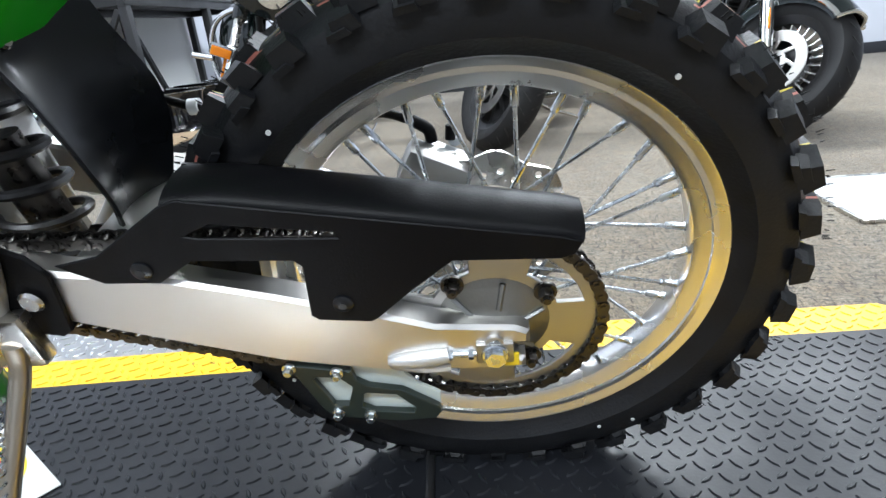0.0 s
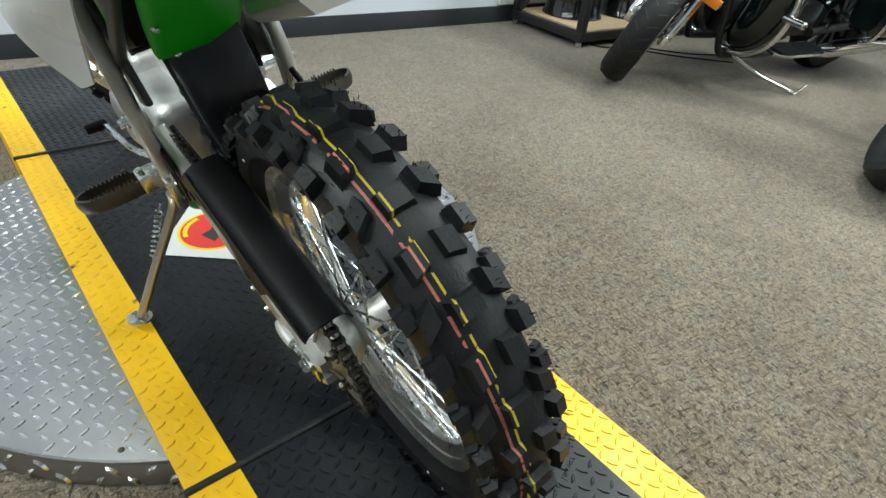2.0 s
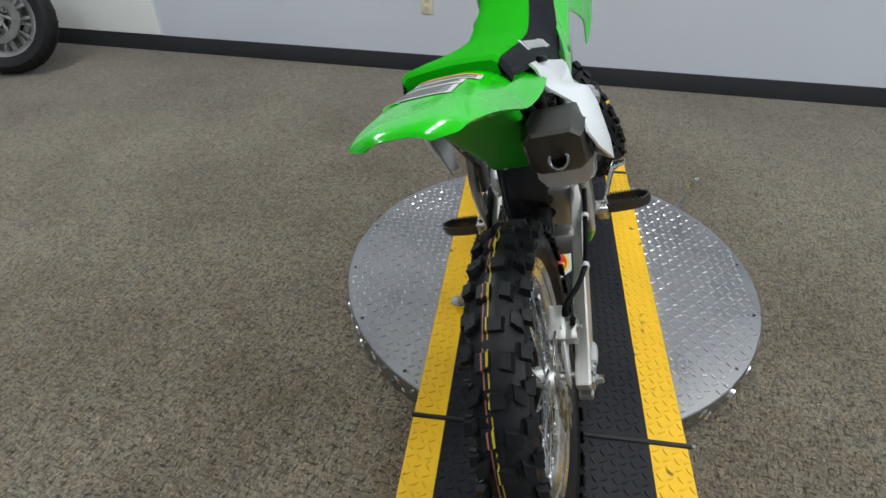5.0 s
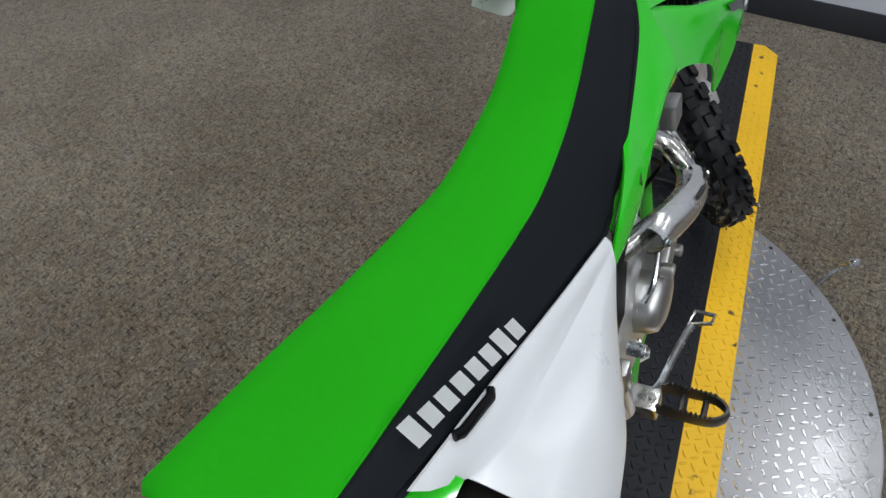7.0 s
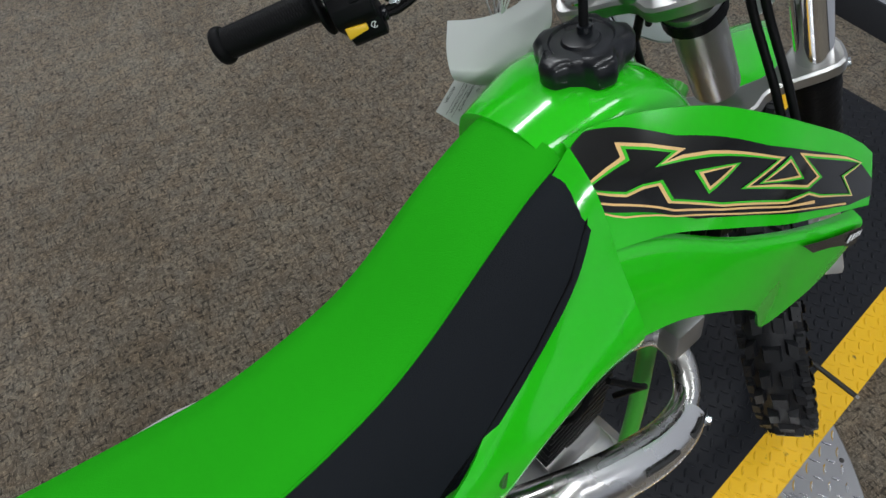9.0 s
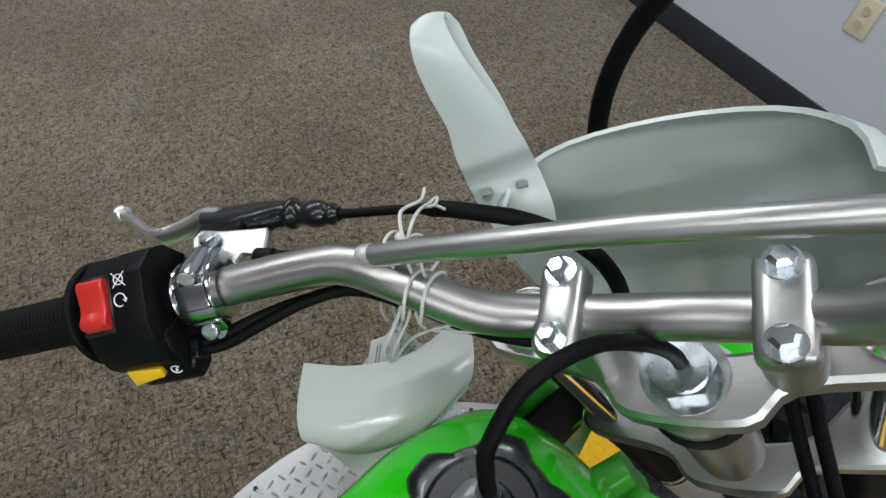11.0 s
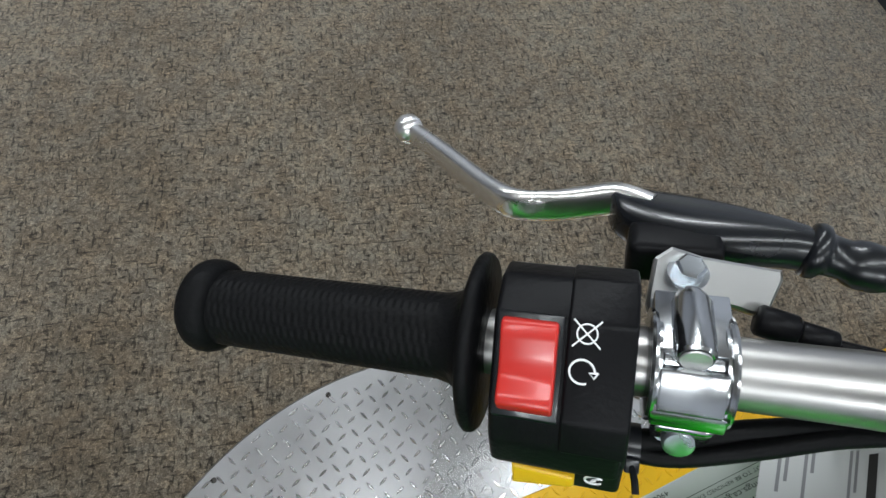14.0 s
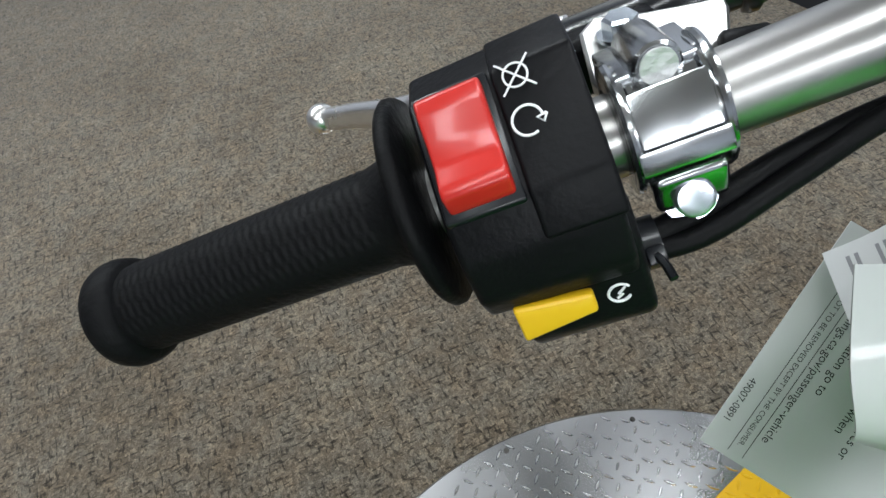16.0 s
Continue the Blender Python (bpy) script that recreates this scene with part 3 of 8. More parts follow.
# -- wheels --
def knobby_wheel(name, centre, R, width, rim_r, nip_r, hub_r, rows, bands, m=Matrix(), label="", floor=None):
    """A spoked wheel with a knobby tyre; floor: into the world, the ramp height there, and back."""
    hub = bmesh.new()
    lathe(hub, [(0.012, -0.055), (0.024, -0.052), (0.026, -0.045), (hub_r, -0.036), (hub_r, -0.030), (0.022, -0.024), (0.020, 0), (0.022, 0.024), (hub_r, 0.030), (hub_r, 0.036), (0.026, 0.045), (0.024, 0.052), (0.012, 0.055)], n=40)
    wheel = part(name, hub, ALU_CAST, bike, label or "cast aluminium hub")
    wheel.matrix_basis = m @ Matrix.Translation(centre)
    # rim: two flanges with a dropped bed
    w = width * 0.29
    bm = bmesh.new()
    lathe(bm, [(rim_r, -w), (rim_r + 0.0005, -w + 0.003), (rim_r - 0.016, -w + 0.005), (rim_r - 0.018, -w * 0.55), (rim_r - 0.026, -w * 0.35), (rim_r - 0.026, w * 0.35), (rim_r - 0.018, w * 0.55), (rim_r - 0.016, w - 0.005), (rim_r + 0.0005, w - 0.003), (rim_r, w),
               (rim_r - 0.0015, w + 0.0012), (rim_r - 0.0030, w + 0.0006), (rim_r - 0.0170, w - 0.0085), (nip_r + 0.008, w * 0.62), (nip_r + 0.002, w * 0.50), (nip_r, w * 0.36), (nip_r - 0.001, 0), (nip_r, -w * 0.36), (nip_r + 0.002, -w * 0.50), (nip_r + 0.008, -w * 0.62), (rim_r - 0.0170, -w + 0.0085), (rim_r - 0.0030, -w - 0.0006), (rim_r - 0.0015, -w - 0.0012)], n=128)
    part("rim", bm, RIM_ALU, wheel, "polished aluminium rim", 24)
    # carcass
    kh = 0.0140 if width > 0.1 else 0.013
    rc = R - kh
    half = width * 0.5
    prof = [(rim_r - 0.004, -w * 0.95), (rim_r + 0.006, -w - 0.004), (rim_r + (rc - rim_r) * 0.25, -half * 0.86), (rim_r + (rc - rim_r) * 0.52, -half * 0.93), (rim_r + (rc - rim_r) * 0.78, -half * 0.82), (rc - 0.006, -half * 0.55), (rc, -half * 0.25), (rc + 0.001, 0)]
    prof = prof + [(r, -y) for r, y in prof[-2::-1]]
    rubber = tyre_material(name + "_tyre_rubber", bands)

    def bear(bm):
        """The tyre flattens where it bears on the ramp."""
        for v in bm.verts:
            p = floor[0] @ v.co
            lim = floor[1](p.x) + 0.003
            if p.z < lim:
                p.z = lim
                v.co = floor[2] @ p
        bm.normal_update()

    bm = bmesh.new()
    lathe(bm, prof, n=96)
    bear(bm)
    part("tyre", bm, rubber, wheel, "new knobby tyre with a yellow and pink mould line", 30)

    def knob(a, y, l, d, skew=0.0, lift=0.0, high=kh):
        ring = []
        bm = bmesh.new()
        yn = abs(y) / half
        r0 = rc - 0.004 - 0.035 * max(0.0, yn - 0.45) ** 1.4
        tilt = math.copysign(max(0.0, yn - 0.3) * 0.6, y)
        for k, (h, f) in enumerate(((-0.004, 1.22), (high, 0.88))):
            for sx, sy in ((-1, -1), (1, -1), (1, 1), (-1, 1)):
                yy = y + sy * d / 2 * f + math.sin(tilt) * h
                rr = r0 + math.cos(tilt) * h + (lift if k else 0)
                rr -= (sy * d / 2 * f) * math.sin(tilt)
                aa = a + (sx * l / 2 * f + skew * sy * d) / R
                ring.append(bm.verts.new((rr * math.cos(aa), yy, rr * math.sin(aa))))
        lo, hi = ring[:4], ring[4:]
        bm.faces.new(hi)
        for i in range(4):
            bm.faces.new((lo[i], lo[(i + 1) % 4], hi[(i + 1) % 4], hi[i]))
        bear(bm)
        part("tread_block", bm, rubber, wheel, "", 30)
    rnd = random.Random(7)
    step = 2 * math.pi / rows
    for i in range(rows):
        a = i * step
        k = width / 0.1
        if i % 2:
            knob(a, -0.0175 * k, 0.030, 0.019 * k, 0.12)
            knob(a, 0.0175 * k, 0.030, 0.019 * k, -0.12)
            knob(a + step * 0.25, -0.043 * k, 0.027, 0.016 * k, 0.1, 0.0, kh * 0.9)
            knob(a + step * 0.25, 0.043 * k, 0.027, 0.016 * k, -0.1, 0.0, kh * 0.9)
            for sd in (-1, 1):
                knob(a - step * 0.72, sd * 0.0445 * k, 0.023, 0.015 * k, -sd * 0.1, -0.003, kh * 0.78)
        else:
            knob(a, 0.0, 0.026, 0.030 * k)
            knob(a + step * 0.1, -0.0330 * k, 0.026, 0.018 * k, 0.3)
            knob(a + step * 0.1, 0.0330 * k, 0.026, 0.018 * k, -0.3)
        # shoulder ribs down the sidewall
        for s in (-1, 1):
            knob(a + step * 0.4, s * half * 0.96, 0.020, 0.012, 0.0, -0.004, 0.006)
    # moulding whiskers
    bm = bmesh.new()
    for i in range(420):
        a = rnd.random() * 2 * math.pi
        y = rnd.choice((-1, 1)) * rnd.uniform(0.30, 0.5) * width
        r0 = R - 0.004 - 0.02 * max(0, abs(y) / half - 0.6)
        h = rnd.uniform(0.003, 0.0075)
        p = V((r0 * math.cos(a), y, r0 * math.sin(a)))
        d = V((math.cos(a), math.copysign(0.4, y) + rnd.uniform(-0.3, 0.3), math.sin(a))).normalized()
        sweep(bm, [p, p + d * h], [0.0006, 0.0004], 4)
    tagged(part("moulding_whisker", bm, RUBBER, wheel), kind="stuff")
    # paint dots on the sidewall
    for a in (0.95, 2.3, 3.6, 5.2, 5.35):
        bm = bmesh.new()
        r0 = rim_r + (rc - rim_r) * (0.35 if a < 5.3 else 0.5)
        cyl(bm, (r0 * math.cos(a), -half * 0.90, r0 * math.sin(a)), (r0 * math.cos(a), -half * 0.93, r0 * math.sin(a)), 0.0025, n=8)
        part("paint_dot", bm, PAPER, wheel)
    # spokes, shared meshes turned about the axle
    kinds = []
    for s in (-1, 1):
        for lead in (-1, 1):
            bm = bmesh.new()
            a1 = lead * 1.15
            p0 = V((hub_r * 0.93 * math.cos(a1), s * (0.034 + 0.002 * lead), hub_r * 0.93 * math.sin(a1)))
            p1 = V(((nip_r - 0.004) * math.cos(-lead * 0.02), s * 0.005, (nip_r - 0.004) * math.sin(-lead * 0.02)))
            sweep(bm, [p0, p1], 0.0021, 8)
            d = (p1 - p0).normalized()
            sweep(bm, [p1 - d * 0.018, p1 - d * 0.0165, p1 + d * 0.002, p1 + d * 0.004], [0.0026, 0.0040, 0.0042, 0.0056], 8)
            kinds.append(bm)
    meshes = []
    for bm in kinds:
        first = part("spoke", bm, ZINC, wheel)
        meshes.append(first)
    for k in range(9):
        for j, ob in enumerate(meshes):
            a = 2 * math.pi * k / 9 + j * 2 * math.pi / 36
            if k == 0:
                ob.matrix_basis = Matrix.Rotation(a, 4, "Y")
                continue
            o2 = new("spoke", ob.data)
            o2.parent = wheel
            o2.matrix_basis = Matrix.Rotation(a, 4, "Y")
    return wheel


YEL, PINK = (0.40, 0.32, 0.03), (0.36, 0.13, 0.10)
rear_wheel = knobby_wheel("rear_wheel", (0, 0, 0), 0.334, 0.110, 0.2470, 0.2130, 0.036, 34, [(-0.0116, -0.0090, 0.310, YEL), (-0.0202, -0.0174, 0.308, PINK)], label="cast aluminium rear hub", floor=(bike.matrix_basis, lambda x: MATZ - 0.0183 * max(0, x - XR), bike.matrix_basis.inverted()))
FW = V((-1.352, 0, 0.018))
knobby_wheel("front_wheel", FW, 0.335, 0.082, 0.268, 0.238, 0.030, 40, [(-0.002, 0.001, 0.5, YEL)], STEER, "cast aluminium front hub", floor=(bike.matrix_basis @ STEER @ Matrix.Translation(FW), lambda x: MATZ, (bike.matrix_basis @ STEER @ Matrix.Translation(FW)).inverted()))


# -- rear disc, sprocket --
def wave_disc(r, waves, n=180, depth=0.004):
    return [((r + depth * math.sin(waves * 2 * math.pi * i / n)) * math.cos(2 * math.pi * i / n), (r + depth * math.sin(waves * 2 * math.pi * i / n)) * math.sin(2 * math.pi * i / n)) for i in range(n)]


bm = bmesh.new()
holes = [disc_loop(r * math.cos(a), r * math.sin(a), 0.0042, 8) for k in range(14) for r, a in ((0.098 - 0.011 * (k % 2), 2 * math.pi * k / 14), (0.080, 2 * math.pi * (k + 0.5) / 14))]
plate(bm, wave_disc(0.107, 10), 0.058, 0.062, [disc_loop(0, 0, 0.068, 40)] + holes, 0)
part("brake_disc", bm, STEEL, rear_wheel, "drilled wave brake disc")
for k in range(6):
    a = 2 * math.pi * k / 6
    bm = bmesh.new()
    sweep(bm, [(0.070 * math.cos(a), 0.060, 0.070 * math.sin(a)), (0.030 * math.cos(a + 0.35), 0.058, 0.030 * math.sin(a + 0.35))], 0.006, 6, flat=0.4, up=(0, 1, 0))
    part("disc_arm", bm, STEEL, rear_wheel)
bm = bmesh.new()
teeth = 44
prof = []
for i in range(teeth):
    a = 2 * math.pi * i / teeth
    for da, rr in ((-0.05, 0.1015), (-0.022, 0.109), (0.022, 0.109), (0.05, 0.1015)):
        prof.append((rr * math.cos(a + da), rr * math.sin(a + da)))
wins = []
for k in range(4):
    a = math.pi / 4 + k * math.pi / 2 - 0.12
    arc = [(0.091 * math.cos(a + t), 0.091 * math.sin(a + t)) for t in (-0.44, -0.36, -0.2, 0, 0.2, 0.36, 0.44)] + [(0.066 * math.cos(a + t), 0.066 * math.sin(a + t)) for t in (0.36, 0.18, 0, -0.18, -0.36)]
    wins.append(arc)
plate(bm, prof, -0.088, -0.083, [disc_loop(0, 0, 0.030, 32)] + wins, 0.0008)
part("rear_sprocket", bm, ALU_SATIN, rear_wheel, "polished rear sprocket with cut-outs")
bm = bmesh.new()
lathe(bm, [(0.014, -0.102), (0.026, -0.100), (0.036, -0.096), (0.050, -0.090), (0.056, -0.088), (0.056, -0.070), (0.036, -0.045), (0.014, -0.045)], n=40)
carrier_alloy = material("dark_cast_alloy", (0.26, 0.26, 0.25), 0.42, 1.0, grain=0.25, scale=320, vary=0.2, vscale=18, rvary=0.1)
part("sprocket_carrier", bm, carrier_alloy, rear_wheel, "dark grey cast sprocket carrier")
for k in range(6):
    a = k * math.pi / 3 + 0.3
    bm = bmesh.new()
    sweep(bm, [(0.026 * math.cos(a), -0.100, 0.026 * math.sin(a)), (0.052 * math.cos(a), -0.091, 0.052 * math.sin(a))], 0.003, 6)
    part("carrier_rib", bm, carrier_alloy, rear_wheel)
for k in range(4):
    a = k * math.pi / 2 + 0.62
    bm = bmesh.new()
    bolt(bm, (0.063 * math.cos(a), -0.088, 0.063 * math.sin(a)), (0, -1, 0), 0.0078, 0.013)
    cyl(bm, (0.063 * math.cos(a), -0.100, 0.063 * math.sin(a)), (0.063 * math.cos(a), -0.105, 0.063 * math.sin(a)), 0.004, n=10)
    part("sprocket_bolt", bm, DARK_STEEL, rear_wheel)

# -- chain --
CY = -0.0855
FS, fr, rr_ = V((-0.560, 0, 0.105)), 0.036, 0.1075
chain = None


def chain_path():
    pts = []
    d = FS - V((0, 0, 0))
    L, th = d.length, math.atan2(d.z, d.x)
    off = math.acos((rr_ - fr) / L)
    a_top, a_bot = th - off, th + off
    # rear sprocket from the upper tangent round the back to the lower one
    a, b = a_top, a_bot - 2 * math.pi
    for i in range(41):
        t = a + (b - a) * i / 40
        pts.append(V((rr_ * math.cos(t), CY, rr_ * math.sin(t))))
    a, b = a_bot, a_top
    for i in range(21):
        t = a + (b - a) * i / 20
        pts.append(V((FS.x + fr * math.cos(t), CY, FS.z + fr * math.sin(t))))
    return pts


pts = chain_path()
cum = [0.0]
for a, b in zip(pts, pts[1:] + pts[:1]):
    cum.append(cum[-1] + (b - a).length)
LINKS = 2 * round(cum[-1] / 0.0149 / 2)
pitch = cum[-1] / LINKS


def along(s):
    s %= cum[-1]
    for i in range(len(pts)):
        if s <= cum[i + 1]:
            return pts[i].lerp(pts[(i + 1) % len(pts)], (s - cum[i]) / max(1e-9, cum[i + 1] - cum[i]))


def link_mesh(outer):
    bm = bmesh.new()
    w = 0.0075 if outer else 0.0058
    for s in (-1, 1):
        o = [(-pitch / 2 - 0.0062, 0), (-pitch / 2 - 0.004, 0.0058), (-pitch / 2 + 0.002, 0.0062), (0, 0.0045), (pitch / 2 - 0.002, 0.0062), (pitch / 2 + 0.004, 0.0058), (pitch / 2 + 0.0062, 0), (pitch / 2 + 0.004, -0.0058), (pitch / 2 - 0.002, -0.0062), (0, -0.0045), (-pitch / 2 + 0.002, -0.0062), (-pitch / 2 - 0.004, -0.0058)]
        plate(bm, o, s * w - 0.0008, s * w + 0.0008, (), 0)
    for e in (-pitch / 2, pitch / 2):
        if outer:
            cyl(bm, (e, -0.0096, 0), (e, 0.0096, 0), 0.0026, n=8)
        else:
            cyl(bm, (e, -0.0052, 0), (e, 0.0052, 0), 0.0051, n=10)
    return bm


bm = bmesh.new()
lathe(bm, [(0.008, CY - 0.004), (fr - 0.004, CY - 0.003), (fr - 0.004, CY + 0.003), (0.008, CY + 0.004)], Matrix.Translation((FS.x, 0, FS.z)), 24)
chain = part("drive_chain", bm, DARK_STEEL, bike, "oiled dark roller chain on its front sprocket")
kinds = [part("chain_link", link_mesh(True), DARK_STEEL, chain), part("chain_link", link_mesh(False), DARK_STEEL, chain)]
for i in range(LINKS):
    p, q = along(i * pitch), along((i + 1) * pitch)
    mid, d = (p + q) / 2, (q - p).normalized()
    m = Matrix.Translation(mid) @ Matrix.Rotation(-math.atan2(d.z, d.x), 4, "Y")
    if i < 2:
        kinds[i].matrix_basis = m
    else:
        ob = new("chain_link", kinds[i % 2].data)
        ob.parent, ob.matrix_basis = chain, m

# -- swingarm --
ARM = [(-0.50, 0.150), (-0.385, 0.116), (-0.287, 0.100), (-0.20, 0.074), (-0.12, 0.048), (-0.055, 0.024), (0.020, 0.017), (0.034, 0.010), (0.034, -0.006), (-0.014, -0.006), (-0.014, -0.024), (0.030, -0.026), (0.030, -0.040), (-0.03, -0.041), (-0.107, -0.037), (-0.213, -0.014), (-0.327, 0.027), (-0.40, 0.055), (-0.50, 0.085)]


def arm(bm, s):
    plate(bm, ARM, s * 0.116, s * 0.086, (), 0.004)


bm = bmesh.new()
arm(bm, -1)
swingarm = part("swingarm", bm, ALU, bike, "brushed aluminium box swingarm", 30)
bm = bmesh.new()
arm(bm, 1)
part("right_arm", bm, ALU, swingarm, "", 30)
bm = bmesh.new()
rbox(bm, (-0.36, 0, 0.085), (0.05, 0.19, 0.06), 0.01)
part("cross_member", bm, ALU, swingarm)
for s in (-1, 1):
    bm = bmesh.new()
    sweep(bm, smooth_line([(-0.105, s * 0.117, -0.020), (-0.075, s * 0.119, -0.016), (-0.045, s * 0.1185, -0.013)], 4), [0.006, 0.008, 0.009, 0.0095, 0.0095, 0.0095, 0.0095, 0.009, 0.009], 10)
    sweep(bm, smooth_line([(-0.100, s * 0.117, -0.026), (-0.07, s * 0.118, -0.032), (-0.045, s * 0.117, -0.033)], 4), 0.005, 8)
    part("adjuster_boss", bm, ALU_CAST, swingarm)
    bm = bmesh.new()
    cyl(bm, (-0.05, s * 0.118, -0.014), (-0.018, s * 0.118, -0.014), 0.0032, n=10)
    sweep(bm, [(-0.047, s * 0.118, -0.014), (-0.041, s * 0.118, -0.014)], 0.0062, 6)
    sweep(bm, [(-0.026, s * 0.118, -0.014), (-0.021, s * 0.118, -0.014)], 0.0058, 6)
    part("adjuster_bolt", bm, ZINC, swingarm)
    bm = bmesh.new()
    rbox(bm, (0.0, s * 0.118, -0.013), (0.036, 0.006, 0.026), 0.002)
    part("axle_block", bm, ALU_SATIN, swingarm)
    bm = bmesh.new()
    cyl(bm, (0, s * 0.120, -0.013), (0, s * 0.124, -0.013), 0.0135, n=24, bev=0.001)
    sweep(bm, [(0, s * 0.123, -0.013), (0, s * 0.130 if s < 0 else 0.138, -0.013)], 0.0105, 6)
    part("axle_nut", bm, ZINC, swingarm)
bm = bmesh.new()
cyl(bm, (0, -0.12, 0), (0, 0.12, 0), 0.009, n=16)
part("rear_axle", bm, STEEL, swingarm)
bm = bmesh.new()
rbox(bm, (0.016, -0.1185, -0.0235), (0.014, 0.002, 0.017), 0)
part("wear_label", bm, DECAL_YELLOW, swingarm, "small yellow and white wear label")

# -- chain guard, rub strip and chain guide --
GUARD = [(-0.376, 0.128), (-0.335, 0.135), (-0.262, 0.180), (-0.245, 0.185), (-0.05, 0.146), (0.060, 0.124), (0.078, 0.118), (0.072, 0.105), (0.060, 0.101), (-0.031, 0.106), (-0.070, 0.075), (-0.105, 0.044), (-0.112, 0.040), (-0.160, 0.046), (-0.166, 0.052), (-0.160, 0.110), (-0.166, 0.117), (-0.254, 0.124), (-0.290, 0.102), (-0.340, 0.105)]
SLOT = [(-0.250, 0.150), (-0.225, 0.160), (-0.125, 0.144), (-0.123, 0.138), (-0.240, 0.147)]
bm = bmesh.new()
plate(bm, GUARD, -0.1215, -0.118, [SLOT], 0.001)
chain_guard = part("chain_guard", bm, BLACK_PLASTIC, bike, "matte black plastic chain guard")
bm = bmesh.new()
rows = []
for x, z in ((-0.262, 0.180), (-0.22, 0.179), (-0.15, 0.166), (-0.05, 0.146), (0.03, 0.130), (0.060, 0.124), (0.078, 0.118)):
    rows.append([(x, -0.1200, z - 0.003), (x + 0.002, -0.116, z + 0.003), (x + 0.003, -0.104, z + 0.008), (x + 0.004, -0.085, z + 0.010), (x + 0.004, -0.066, z + 0.007), (x + 0.004, -0.058, z - 0.006)])
sheet(bm, refine(rows, 3, 3), 0.0025)
part("guard_cover", bm, BLACK_PLASTIC, chain_guard)
for x, z in ((-0.300, 0.118), (-0.133, 0.066)):
    bm = bmesh.new()
    lathe(bm, [(0.0, -0.1255), (0.006, -0.1255), (0.0095, -0.1235), (0.0095, -0.1215), (0, -0.1215)], Matrix.Translation((x, 0, z)), 20, False)
    sweep(bm, [(x, -0.1254, z), (x, -0.1262, z)], 0.004, 6)
    part("guard_screw", bm, BLACK_GLOSS, chain_guard)
bm = bmesh.new()
plate(bm, [(-0.52, 0.185), (-0.43, 0.160), (-0.398, 0.140), (-0.386, 0.118), (-0.398, 0.052), (-0.41, 0.045), (-0.52, 0.075)], -0.123, -0.117, [], 0.001)
rub = part("rub_strip", bm, BLACK_PLASTIC, bike, "black plastic rub strip on the swingarm pivot")
bm = bmesh.new()
cyl(bm, (-0.413, -0.123, 0.094), (-0.413, -0.130, 0.094), 0.0115, n=20, bev=0.003)
part("pivot_bolt", bm, STEEL, rub)
bm = bmesh.new()
plate(bm, [(-0.214, -0.027), (-0.150, -0.041), (-0.147, -0.056), (-0.135, -0.066), (-0.100, -0.075), (-0.064, -0.106), (-0.062, -0.114), (-0.069, -0.125), (-0.108, -0.128), (-0.183, -0.115), (-0.192, -0.100), (-0.203, -0.064)], -0.110, -0.102,
      [[(-0.192, -0.052), (-0.188, -0.048), (-0.165, -0.050), (-0.153, -0.066), (-0.155, -0.074), (-0.163, -0.096), (-0.178, -0.095)], [(-0.143, -0.079), (-0.138, -0.077), (-0.108, -0.082), (-0.090, -0.106), (-0.093, -0.114), (-0.136, -0.108), (-0.148, -0.100)]], 0.001)
guide = part("chain_guide", bm, material("dark_smoked_nylon", (0.018, 0.026, 0.022), 0.28, coat=0.2, vary=0.2), bike, "dark nylon chain guide under the swingarm")
# added plate: its pale colour stands for the brightness seen through the openings
bm = bmesh.new()
plate(bm, [(-0.205, -0.032), (-0.150, -0.038), (-0.099, -0.053), (-0.084, -0.075), (-0.062, -0.092), (-0.063, -0.112), (-0.10, -0.122), (-0.180, -0.110), (-0.195, -0.08)], -0.1005, -0.0965, (), 0.0008)
part("backing", bm, MILKY, guide, "pale plate added to brighten the guide's openings")
for x, z in ((-0.176, -0.106), (-0.141, -0.113), (-0.212, -0.030), (-0.164, -0.040)):
    bm = bmesh.new()
    bolt(bm, (x, -0.110, z), (0, -1, 0), 0.005, 0.010)
    part("guide_bolt", bm, ZINC, guide)

# -- rear brake: caliper, hose --
bm = bmesh.new()
rbox(bm, (-0.055, 0.062, 0.088), (0.075, 0.038, 0.05), 0.009, pose(0, 0, 0, 0, 28, 0))
rbox(bm, (-0.045, 0.088, 0.083), (0.05, 0.03, 0.04), 0.008, pose(0, 0, 0, 0, 28, 0))
caliper = part("brake_caliper", bm, ALU_SATIN, bike, "silver rear brake caliper")
bm = bmesh.new()
plate(bm, [(-0.10, 0.075), (-0.08, 0.115), (-0.03, 0.105), (0.012, 0.03), (0.016, -0.012), (-0.014, -0.016), (-0.03, 0.03), (-0.07, 0.045)], 0.068, 0.076, [disc_loop(-0.07, 0.085, 0.008, 10)], 0.002)
part("caliper_bracket", bm, ALU_CAST, caliper)
bm = bmesh.new()
sweep(bm, smooth_line([(-0.055, 0.082, 0.116), (-0.058, 0.084, 0.13), (-0.075, 0.092, 0.138)], 4), 0.007, 10)
sweep(bm, [(-0.035, 0.095, 0.11), (-0.033, 0.098, 0.126)], 0.006, 10)
part("bleed_cap", bm, RUBBER, caliper)
bm = bmesh.new()
cyl(bm, (-0.035, 0.045, 0.075), (-0.035, 0.052, 0.075), 0.011, n=16)
part("caliper_piston", bm, material("copper_piston", (0.42, 0.18, 0.08), 0.4, 0.6), caliper)
